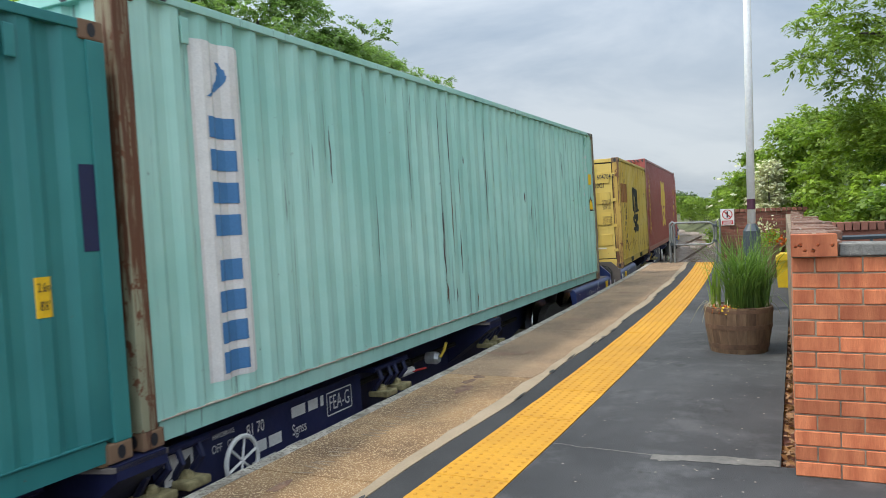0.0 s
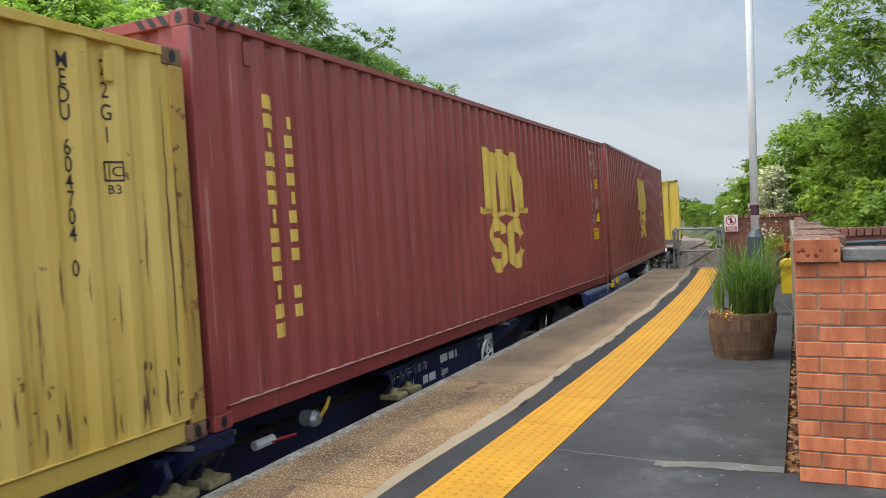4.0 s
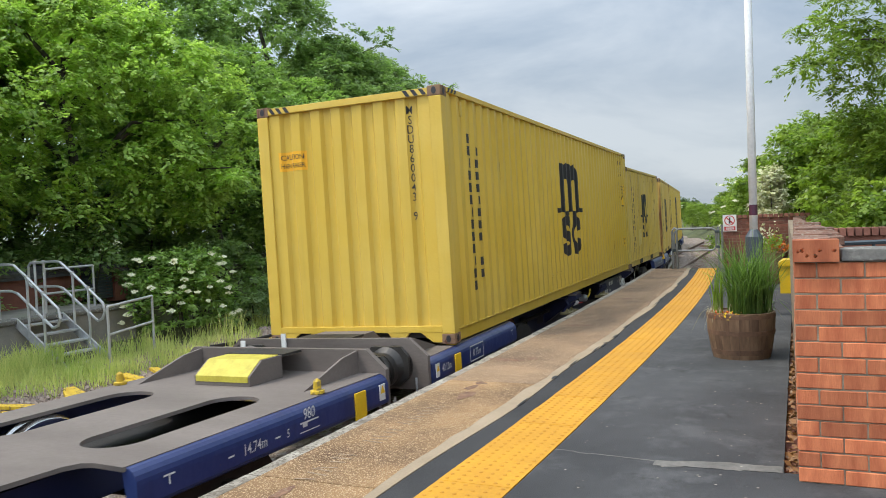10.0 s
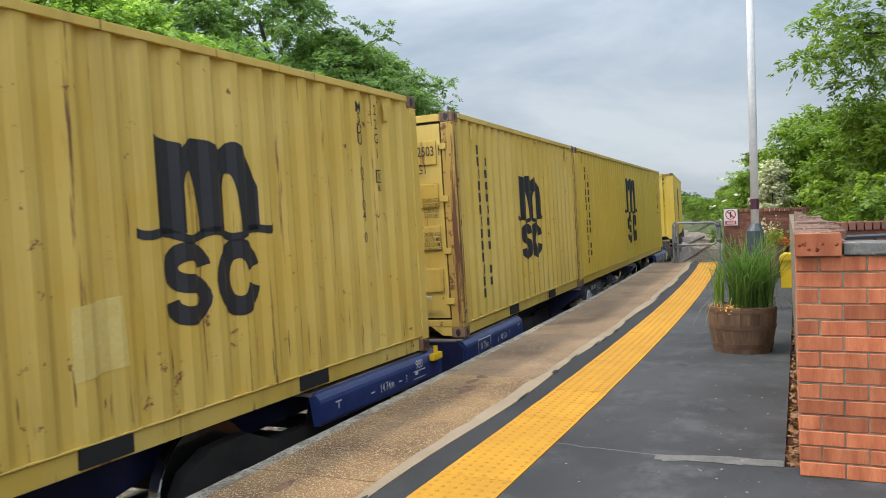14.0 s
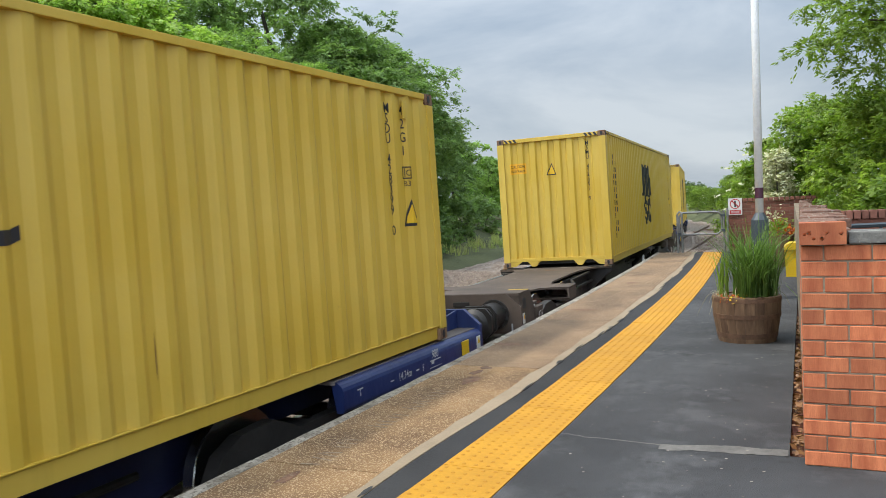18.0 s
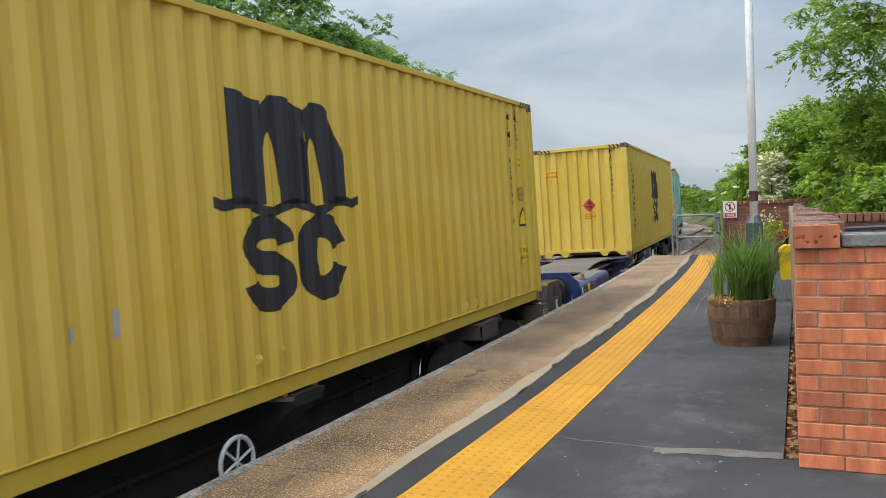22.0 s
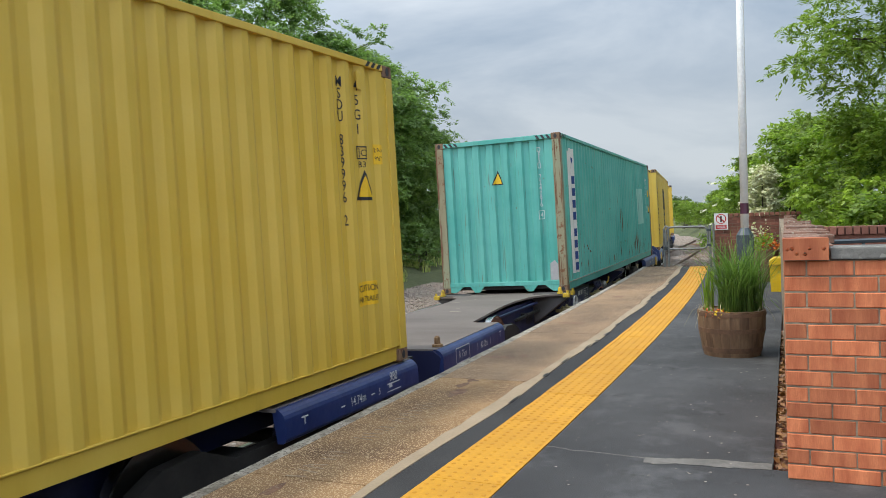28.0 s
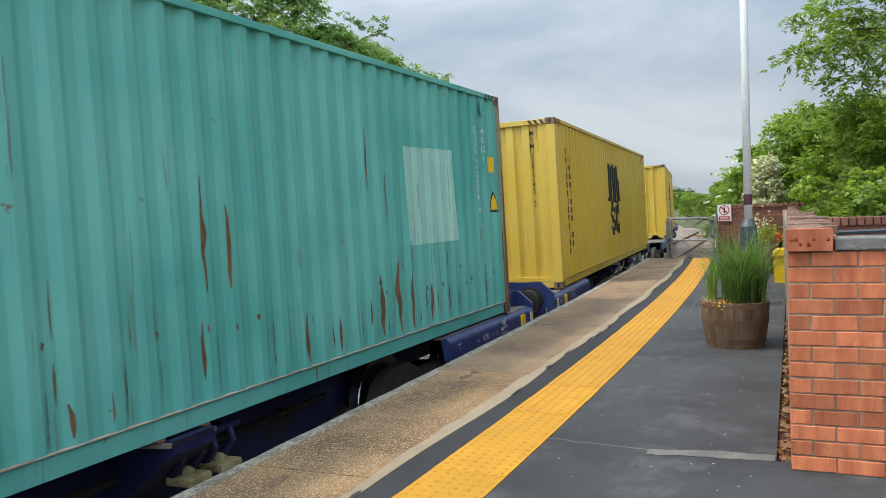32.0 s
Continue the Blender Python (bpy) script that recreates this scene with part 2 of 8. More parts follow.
M["worn_stroke"] = surface("worn_stroke", (0.23, 0.15, 0.09), (0.46, 0.34, 0.22), 30, 75, 0.9, 0, 0.6, 0.006, (0.2, 0.14, 0.09), 80, 0.6, False)
M["tactile"] = surface("tactile", (0.47, 0.22, 0.008), (0.575, 0.28, 0.01), 3.0, 60, 0.7, 0, 0.2, 0.002, None, each=0.05)
M["patch"] = surface("patch", (0.09, 0.086, 0.078), (0.19, 0.18, 0.16), 9, 80, 0.9, 0, 0.4, 0.004)
M["brick"] = surface("brick", (0.36, 0.088, 0.034), (0.6, 0.195, 0.082), 7, 70, 0.85, 0, 0.35, 0.003, None, 120, 0.93, True, 0.27, (1, 2.5, 0.5))
M["coping_brick"] = surface("coping_brick", (0.1, 0.05, 0.035), (0.25, 0.13, 0.085), 12, 60, 0.9, 0, 0.5, 0.004, (0.3, 0.28, 0.22), 60, 0.86, True, 0.25)
M["brick_dark"] = surface("brick_dark", (0.16, 0.06, 0.04), (0.25, 0.1, 0.065), 5, 60, 0.85, 0, 0.4, 0.004, None, 30, 0.9, True, 0.25)
M["mortar"] = surface("mortar", (0.14, 0.11, 0.08), (0.36, 0.29, 0.2), 9, 60, 0.95, 0, 0.5, 0.004)
M["stone"] = surface("stone", (0.09, 0.085, 0.075), (0.2, 0.19, 0.17), 4, 60, 0.9, 0, 0.6, 0.005, (0.3, 0.29, 0.25), 40, 0.85)
M["slate"] = surface("slate", (0.05, 0.052, 0.058), (0.11, 0.11, 0.115), 5, 40, 0.7, 0, 0.4, 0.004, None, 40, 0.85, True, 0.15)
M["concrete"] = surface("concrete", (0.17, 0.16, 0.14), (0.3, 0.28, 0.25), 1.5, 40, 0.9, 0, 0.4, 0.005)
M["ballast"] = surface("ballast", (0.16, 0.115, 0.085), (0.38, 0.3, 0.24), 3, 14, 0.95, 0, 1.0, 0.05, (0.4, 0.36, 0.32), 14, 0.75, False)
M["earth"] = surface("earth", (0.05, 0.06, 0.02), (0.12, 0.13, 0.05), 0.3, 4, 0.95, 0, 0.8, 0.05, None, 90, 0.6, False)
M["soil"] = surface("soil", (0.03, 0.022, 0.015), (0.07, 0.05, 0.03), 5, 40, 0.95, 0, 0.8, 0.02)
M["steel_rail"] = surface("steel_rail", (0.1, 0.06, 0.04), (0.18, 0.11, 0.075), 3, 40, 0.75, 0.2, 0.3, 0.003)
M["rail_head"] = plain("rail_head", (0.5, 0.49, 0.47), 0.28, 1.0)
M["ballast_stone"] = surface("ballast_stone", (0.16, 0.12, 0.095), (0.42, 0.34, 0.28), 9, 40, 0.9, 0, 0.4, 0.004, None, 40, 0.8, False)
M["sleeper"] = surface("sleeper", (0.16, 0.15, 0.13), (0.28, 0.26, 0.23), 3, 40, 0.9, 0, 0.4, 0.004)
M["gate_steel"] = surface("gate_steel", (0.15, 0.155, 0.155), (0.29, 0.295, 0.29), 6, 50, 0.55, 0.4, 0.15, 0.001)
M["galvanised"] = surface("galvanised", (0.4, 0.41, 0.42), (0.58, 0.59, 0.6), 5, 50, 0.45, 0.55, 0.1, 0.001)
M["tactile_dome"] = surface("tactile_dome", (0.4, 0.18, 0.009), (0.5, 0.24, 0.011), 3.0, 60, 0.7, 0, 0.2, 0.002)
M["stripe_yellow"] = surface("stripe_yellow", (0.3, 0.2, 0.03), (0.55, 0.36, 0.03), 9, 40, 0.7, 0, 0.1, 0.002)
M["stop_yellow"] = surface("stop_yellow", (0.4, 0.33, 0.03), (0.55, 0.48, 0.06), 9, 40, 0.6, 0, 0.1, 0.002)
M["pole_white"] = surface("pole_white", (0.8, 0.8, 0.79), (0.88, 0.88, 0.87), 2, 30, 0.35, 0, 0.05, 0.001)
M["maroon"] = plain("maroon", (0.07, 0.015, 0.035), 0.45)
M["base_grey"] = plain("base_grey", (0.05, 0.065, 0.075), 0.5)
M["sign_white"] = plain("sign_white", (0.75, 0.73, 0.7), 0.5)
M["sign_red"] = plain("sign_red", (0.55, 0.03, 0.03), 0.5)
M["ink"] = plain("ink", (0.02, 0.02, 0.025), 0.55)
M["white_ink"] = plain("white_ink", (0.68, 0.68, 0.66), 0.6)
M["blue_ink"] = plain("blue_ink", (0.02, 0.06, 0.22), 0.6)
M["faded_blue_ink"] = plain("faded_blue_ink", (0.06, 0.2, 0.42), 0.6)
M["gold_ink"] = plain("gold_ink", (0.806, 0.546, 0.104), 0.6)
M["hazard"] = plain("hazard", (0.85, 0.52, 0.015), 0.5)
M["orange"] = plain("orange", (0.9, 0.46, 0.015), 0.5)
M["bin_yellow"] = plain("bin_yellow", (0.75, 0.5, 0.01), 0.45)
M["board_yellow"] = surface("board_yellow", (0.42, 0.27, 0.02), (0.66, 0.45, 0.03), 8, 60, 0.7, 0, 0.3, 0.003, (0.2, 0.15, 0.05), 30, 0.85, True, 0.15)
M["barrel"] = surface("barrel", (0.08, 0.04, 0.021), (0.25, 0.155, 0.085), 9, 50, 0.8, 0, 0.5, 0.004, None, 90, 0.6, True, 0.1, (1, 1, 0.2))
M["hoop"] = surface("hoop", (0.085, 0.045, 0.027), (0.19, 0.105, 0.06), 9, 60, 0.75, 0.1, 0.3, 0.002)
M["bark"] = surface("bark", (0.03, 0.026, 0.02), (0.08, 0.068, 0.05), 6, 40, 0.95, 0, 1.0, 0.02, stretch=(1, 1, 0.25))
M["yellow_box"] = painted_steel("yellow_box", (0.565, 0.37, 0.038), (0.6, 0.415, 0.07), 0.12, 0.5, 0.22, (0.22, 0.1, 0.03))
M["yellow_old"] = painted_steel("yellow_old", (0.57, 0.375, 0.065), (0.63, 0.455, 0.12), 0.55, 0.6, 0.4, (0.18, 0.075, 0.03), 6.0, 0.02)
M["red_box"] = painted_steel("red_box", (0.25, 0.048, 0.043), (0.3, 0.066, 0.058), 0.15, 0.4, 0.35, (0.36, 0.2, 0.17), 8.0, 0.0, (0.5, 0.3, 0.27), 0.45)
M["pale_teal"] = painted_steel("pale_teal", (0.262, 0.513, 0.439), (0.376, 0.616, 0.536), 0.3, 0.6, 0.3, (0.1, 0.06, 0.045), 9.0, 0.02, (0.07, 0.07, 0.06), 0.6)
M["teal"] = painted_steel("teal", (0.065, 0.335, 0.285), (0.13, 0.43, 0.37), 0.4, 0.55, 0.35, (0.15, 0.065, 0.022), 7.0, 0.03, (0.13, 0.08, 0.04), 0.45)
M["deep_teal"] = painted_steel("deep_teal", (0.02, 0.17, 0.17), (0.035, 0.22, 0.21), 0.3, 0.55, 0.3, (0.12, 0.06, 0.03))
M["rusty_post"] = painted_steel("rusty_post", (0.3, 0.31, 0.2), (0.2, 0.15, 0.09), 1.05, 0.75, 0.4, (0.13, 0.048, 0.02), 5.0, 0.05)
M["beige_post"] = painted_steel("beige_post", (0.26, 0.27, 0.17), (0.23, 0.17, 0.1), 0.9, 0.7, 0.4, (0.16, 0.065, 0.025), 5.0, 0.05)
M["rusty_yellow"] = painted_steel("rusty_yellow", (0.5, 0.32, 0.06), (0.4, 0.24, 0.06), 0.95, 0.7, 0.4, (0.16, 0.065, 0.025), 5.0, 0.05)
M["new_yellow"] = surface("new_yellow", (0.6, 0.44, 0.12), (0.68, 0.52, 0.18), 4, 40, 0.6, 0, 0.1, 0.002)
M["rusty_patch"] = painted_steel("rusty_patch", (0.24, 0.1, 0.035), (0.34, 0.15, 0.05), 0.85, 0.8, 0.5, (0.12, 0.045, 0.018), 4.0, 0.05)
M["rust_brown"] = painted_steel("rust_brown", (0.17, 0.1, 0.06), (0.22, 0.13, 0.07), 0.9, 0.8, 0.5, (0.1, 0.035, 0.018))
M["wagon_blue"] = painted_steel("wagon_blue", (0.013, 0.026, 0.105), (0.026, 0.044, 0.14), 0.12, 0.4, 0.45, (0.06, 0.05, 0.045))
M["wagon_navy"] = painted_steel("wagon_navy", (0.008, 0.012, 0.05), (0.015, 0.02, 0.07), 0.15, 0.5, 0.4, (0.04, 0.035, 0.03))
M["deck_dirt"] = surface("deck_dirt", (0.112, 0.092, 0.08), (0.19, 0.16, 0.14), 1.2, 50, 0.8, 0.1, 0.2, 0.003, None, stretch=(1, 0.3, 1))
# shaded copy of the deck colour, for the bare outriggers
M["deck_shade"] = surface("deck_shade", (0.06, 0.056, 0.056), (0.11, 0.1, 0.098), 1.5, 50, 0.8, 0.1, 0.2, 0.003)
M["wagon_brown"] = surface("wagon_brown", (0.06, 0.044, 0.034), (0.125, 0.092, 0.07), 1.2, 50, 0.75, 0.1, 0.2, 0.003)
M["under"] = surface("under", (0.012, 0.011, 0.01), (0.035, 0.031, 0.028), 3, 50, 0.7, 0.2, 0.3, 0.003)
M["buffer_black"] = surface("buffer_black", (0.02, 0.019, 0.018), (0.05, 0.045, 0.04), 3, 50, 0.5, 0.3, 0.2, 0.002)
# near-black: the shade under the boxes is put into the disc colour
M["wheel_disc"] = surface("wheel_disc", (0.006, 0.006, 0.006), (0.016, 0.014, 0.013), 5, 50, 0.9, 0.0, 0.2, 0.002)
M["tread"] = plain("tread", (0.62, 0.62, 0.62), 0.25, 1.0)
M["rust_streak"] = surface("rust_streak", (0.08, 0.042, 0.02), (0.2, 0.1, 0.045), 9, 50, 0.85, 0, 0.3, 0.002)
M["red_scuff"] = surface("red_scuff", (0.42, 0.2, 0.16), (0.62, 0.4, 0.35), 14, 60, 0.8, 0, 0.2, 0.002)
M["dark_scrape"] = surface("dark_scrape", (0.03, 0.03, 0.03), (0.12, 0.085, 0.075), 7, 40, 0.7, 0, 0.3, 0.002)
M["primer"] = surface("primer", (0.34, 0.33, 0.34), (0.46, 0.44, 0.44), 4, 40, 0.8, 0, 0.1, 0.002)
M["spigot_brown"] = surface("spigot_brown", (0.16, 0.085, 0.04), (0.32, 0.2, 0.1), 20, 60, 0.7, 0.2, 0.3, 0.002)
M["worn_lip"] = surface("worn_lip", (0.25, 0.2, 0.15), (0.5, 0.44, 0.36), 4, 30, 0.8, 0, 0.3, 0.003)
M["gasket"] = plain("gasket", (0.012, 0.012, 0.012), 0.7)
M["pad_yellow"] = surface("pad_yellow", (0.16, 0.13, 0.06), (0.4, 0.34, 0.17), 14, 60, 0.8, 0, 0.4, 0.003)
M["bar_grey"] = painted_steel("bar_grey", (0.5, 0.45, 0.3), (0.55, 0.52, 0.42), 0.5, 0.5, 0.3)
M["leaf_left"] = leaf_stuff("leaf_left", (0.09, 0.17, 0.036), (0.42, 0.59, 0.175))
M["leaf_lime"] = leaf_stuff("leaf_lime", (0.14, 0.25, 0.044), (0.55, 0.71, 0.185))
M["leaf_weed"] = leaf_stuff("leaf_weed", (0.1, 0.16, 0.06), (0.27, 0.37, 0.16))
M["leaf_ash"] = leaf_stuff("leaf_ash", (0.08, 0.14, 0.025), (0.33, 0.44, 0.09))
M["leaf_dark"] = leaf_stuff("leaf_dark", (0.08, 0.145, 0.045), (0.33, 0.47, 0.17))
M["leaf_right"] = leaf_stuff("leaf_right", (0.06, 0.125, 0.018), (0.38, 0.5, 0.085))
# distance haze is put into this leaf colour: two close, greyed greens
M["leaf_far"] = leaf_stuff("leaf_far", (0.1, 0.15, 0.07), (0.2, 0.27, 0.13))
M["blossom"] = leaf_stuff("blossom", (0.48, 0.46, 0.3), (0.76, 0.74, 0.56), 0.3)
M["grass"] = leaf_stuff("grass", (0.3, 0.41, 0.1), (0.76, 0.72, 0.36), 0.6)
M["straw"] = leaf_stuff("straw", (0.4, 0.33, 0.2), (0.66, 0.58, 0.4), 0.3)
M["reed"] = leaf_stuff("reed", (0.045, 0.1, 0.018), (0.25, 0.37, 0.1))
M["petal_red"] = leaf_stuff("petal_red", (0.5, 0.03, 0.01), (0.7, 0.2, 0.01), 0.2)
M["petal_yellow"] = leaf_stuff("petal_yellow", (0.7, 0.35, 0.01), (0.75, 0.55, 0.03), 0.2)
M["dead_leaf"] = leaf_stuff("dead_leaf", (0.13, 0.055, 0.02), (0.36, 0.19, 0.07), 0.1)

# ---- building tools ----
def part(name, bm, material, parent=None, label="", smooth=False):
    """One mesh object from a bmesh, under a thing or a part."""
    me = bpy.data.meshes.new(name)
    bm.to_mesh(me)
    bm.free()
    return shared(name, me, material, parent, label, smooth)


def shared(name, me, material, parent=None, label="", smooth=False):
    if not me.materials:
        me.materials.append(M[material])
    if smooth:
        me.polygons.foreach_set("use_smooth", [True] * len(me.polygons))
    ob = new(name, me)
    ob.parent = parent
    if label:
        ob["label"] = label
    return ob


def raw_mesh(name, verts, faces):
    me = bpy.data.meshes.new(name)
    me.from_pydata(verts, [], faces)
    me.update()
    return me


def block(bm, x0, x1, y0, y1, z0, z1, bevel=0.0):
    m = Matrix.LocRotScale(((x0 + x1) / 2, (y0 + y1) / 2, (z0 + z1) / 2), None, (abs(x1 - x0), abs(y1 - y0), abs(z1 - z0)))
    g = bmesh.ops.create_cube(bm, size=1.0, matrix=m)
    if bevel:
        edges = list({e for v in g["verts"] for e in v.link_edges})
        bmesh.ops.bevel(bm, geom=edges, offset=bevel, segments=2, affect="EDGES", profile=0.6)
    return bm


def solid(*sizes, bevel=0.0):
    return block(bmesh.new(), *sizes, bevel=bevel)


def tube(bm, pts, r, n=8, caps=True):
    """A round bar along points; r may be one radius or one for each point."""
    pts = [Vector(p) for p in pts]
    radii = r if isinstance(r, (list, tuple)) else [r] * len(pts)
    rings, side = [], None
    for i, p in enumerate(pts):
        d = (pts[min(i + 1, len(pts) - 1)] - pts[max(i - 1, 0)]).normalized()
        if side is None:
            side = d.orthogonal().normalized()
        side = (side - d * side.dot(d)).normalized()
        other = d.cross(side)
        rings.append([bm.verts.new(p + (side * math.cos(a) + other * math.sin(a)) * radii[i]) for a in (2 * math.pi * k / n for k in range(n))])
    for a, b in zip(rings, rings[1:]):
        for k in range(n):
            bm.faces.new((a[k], a[(k + 1) % n], b[(k + 1) % n], b[k]))
    if caps:
        bm.faces.new(rings[0][::-1])
        bm.faces.new(rings[-1])
    return bm


def lathe(bm, profile, n=24, m=None):
    """Turn (r, z) round the z axis, then lay it by m."""
    m = m or Matrix()
    rings = []
    for r, z in profile:
        rings.append([bm.verts.new(m @ Vector((r * math.cos(2 * math.pi * k / n), r * math.sin(2 * math.pi * k / n), z))) for k in range(n)])
    for a, b in zip(rings, rings[1:]):
        for k in range(n):
            bm.faces.new((a[k], a[(k + 1) % n], b[(k + 1) % n], b[k]))
    bm.faces.new(rings[0][::-1])
    bm.faces.new(rings[-1])
    return bm


def prism(bm, outline, low, high, m=None):
    """A flat outline (u, v) made thick from low to high along w; m lays u, v, w into place."""
    m = m or Matrix()
    a = [bm.verts.new(m @ Vector((u, v, low))) for u, v in outline]
    b = [bm.verts.new(m @ Vector((u, v, high))) for u, v in outline]
    n = len(outline)
    for k in range(n):
        bm.faces.new((a[k], a[(k + 1) % n], b[(k + 1) % n], b[k]))
    bm.faces.new(a[::-1])
    bm.faces.new(b)
    bmesh.ops.recalc_face_normals(bm, faces=bm.faces)
    return bm


def plate(name, outlines, thick, material, parent=None, m=None, label=""):
    """A flat plate with holes: the first outline is the rim, the rest are holes; m lays it."""
    cu = bpy.data.curves.new(name, "CURVE")
    cu.dimensions, cu.fill_mode, cu.extrude = "2D", "BOTH", thick / 2
    for o in outlines:
        s = cu.splines.new("POLY")
        s.points.add(len(o) - 1)
        s.points.foreach_set("co", [c for u, v in o for c in (u, v, 0, 1)])
        s.use_cyclic_u = True
    ob = bpy.data.objects.new(name, cu)
    me = bpy.data.meshes.new_from_object(ob)
    bpy.data.objects.remove(ob)
    bpy.data.curves.remove(cu)
    if m is not None:
        me.transform(m)
    me.materials.clear()
    return shared(name, me, material, parent, label)


def text_bmesh(words, height, lean=1.0):
    """Letters in the built-in font, their foot at v = 0, middle at u = 0; cap height as given."""
    cu = bpy.data.curves.new("words", "FONT")
    cu.body, cu.align_x, cu.size, cu.resolution_u = words, "CENTER", height / 0.69, 3
    cu.offset = 0.002 * height
    ob = bpy.data.objects.new("words", cu)
    me = bpy.data.meshes.new_from_object(ob)
    bpy.data.objects.remove(ob)
    bpy.data.curves.remove(cu)
    bm = bmesh.new()
    bm.from_mesh(me)
    bpy.data.meshes.remove(me)
    for v in bm.verts:
        v.co.x *= lean
    bmesh.ops.triangulate(bm, faces=bm.faces)
    return bm


def join_into(bm, other, m):
    """Add the faces of another bmesh, laid by m."""
    at = {}
    for v in other.verts:
        at[v] = bm.verts.new(m @ v.co)
    for f in other.faces:
        bm.faces.new([at[v] for v in f.verts])
    other.free()
    return bm


def pieces(bm):
    """The separate islands of a bmesh, each as a bmesh of its own."""
    left, out = set(bm.faces), []
    bm.faces.ensure_lookup_table()
    for f0 in bm.faces:
        if f0 not in left:
            continue
        stack, isle = [f0], []
        left.discard(f0)
        while stack:
            f = stack.pop()
            isle.append(f)
            for v in f.verts:
                for g in v.link_faces:
                    if g in left:
                        left.discard(g)
                        stack.append(g)
        one, at = bmesh.new(), {}
        for f in isle:
            for v in f.verts:
                if v not in at:
                    at[v] = one.verts.new(v.co)
            one.faces.new([at[v] for v in f.verts])
        out.append(one)
    bm.free()
    return out


def flat(bm, outline):
    bm.faces.new([bm.verts.new((u, v, 0)) for u, v in outline])
    return bm


def bar(bm, u, v, w, h):
    return flat(bm, [(u - w / 2, v - h / 2), (u + w / 2, v - h / 2), (u + w / 2, v + h / 2), (u - w / 2, v + h / 2)])


def thing(name, m, label, category, group=""):
    ob = new(name)
    ob.matrix_basis = m
    return tagged(ob, label, category, group)


def leaves_mesh(name, places, normals, size, rng, long=1.6):
    """Many small folded leaves as one mesh."""
    n = len(places)
    rnd = rng.normal(size=(n, 3))
    side = np.cross(normals, rnd)
    side /= np.linalg.norm(side, axis=1, keepdims=True) + 1e-9
    along = np.cross(side, normals)
    s = size * rng.uniform(0.6, 1.25, (n, 1))
    a, b = along * s * long / 2, side * s / 2
    fold = normals * s * 0.12
    v = np.stack([places - a, places + b + fold, places + a, places - b + fold], 1).reshape(-1, 3)
    me = bpy.data.meshes.new(name)
    me.vertices.add(4 * n)
    me.vertices.foreach_set("co", v.ravel())
    me.loops.add(4 * n)
    me.loops.foreach_set("vertex_index", np.arange(4 * n, dtype=np.int32))
    me.polygons.add(n)
    me.polygons.foreach_set("loop_start", np.arange(0, 4 * n, 4, dtype=np.int32))
    me.polygons.foreach_set("loop_total", np.full(n, 4, dtype=np.int32))
    me.update()
    return me


def sprays(name, rng, centres, radius, twigs, each, size, long=1.7, droop=0.35, flat=0.7):
    """Leafy twigs reaching out of each centre, their leaves laid along them like feathers."""
    k = len(centres)
    d = rng.normal(size=(k * twigs, 3))
    d[:, 2] = d[:, 2] * 0.55 + 0.32
    d = unit(d)
    c = np.repeat(centres, twigs, 0)
    rad = np.repeat(radius * rng.uniform(0.55, 1.3, k), twigs) * rng.uniform(0.6, 1.15, k * twigs)
    n = k * twigs * each
    d, c, rad = np.repeat(d, each, 0), np.repeat(c, each, 0), np.repeat(rad, each)[:, None]
    t = rng.uniform(0.15, 1.0, (n, 1)) ** 0.7
    p = c + d * rad * t * np.array([1, 1, flat]) - np.array([0, 0, 1.0]) * rad * droop * t * t + rng.normal(size=(n, 3)) * size * 0.45
    side = unit(np.cross(d, np.array([0, 0, 1.0])) + 1e-4) * np.where(rng.random((n, 1)) < 0.5, -1, 1)
    along = unit(d * 0.6 + side * rng.uniform(0.3, 1.0, (n, 1)) + np.array([0, 0, -0.35]) + rng.normal(size=(n, 3)) * 0.25)
    up = unit(np.array([0, 0, 1.0]) + d * 0.45 + rng.normal(size=(n, 3)) * 0.38)
    across = unit(np.cross(along, up))
    s = size * rng.uniform(0.6, 1.25, (n, 1))
    a, b = along * s * long, across * s / 2
    fold = unit(np.cross(across, along)) * s * 0.1
    v = np.stack([p, p + a * 0.4 + b + fold, p + a, p + a * 0.4 - b + fold], 1).reshape(-1, 3)
    me = bpy.data.meshes.new(name)
    me.vertices.add(4 * n)
    me.vertices.foreach_set("co", v.ravel())
    me.loops.add(4 * n)
    me.loops.foreach_set("vertex_index", np.arange(4 * n, dtype=np.int32))
    me.polygons.add(n)
    me.polygons.foreach_set("loop_start", np.arange(0, 4 * n, 4, dtype=np.int32))
    me.polygons.foreach_set("loop_total", np.full(n, 4, dtype=np.int32))
    me.update()
    return me


def unit(v):
    return v / (np.linalg.norm(v, axis=-1, keepdims=True) + 1e-9)



# ---- the line of the railway: one long curve to the left ----
RADIUS, TRACK_X, TRACK_Y, CANT = 301.5, 11.54, 4.658, 1.37
RAIL_Z = -1.078


def line_at(s, off=0.0):
    """Plan place and heading on the track, s metres on from the reference point, off metres to its left."""
    a = s / RADIUS
    return TRACK_X + (RADIUS - off) * math.sin(a), TRACK_Y + RADIUS - (RADIUS - off) * math.cos(a), a


def off_track(x, y):
    """How far left of the track's middle a place lies."""
    return RADIUS - math.hypot(x - TRACK_X, y - TRACK_Y - RADIUS)


def edge_y(x):
    return 2.67 + (x - 6.0) ** 2 / 580.0


def tactile_y(x):
    return 1.37 + (x - 8.8) ** 2 / 340.0


def smooth_step(a, b, x):
    t = min(1.0, max(0.0, (x - a) / (b - a)))
    return t * t * (3 - 2 * t)


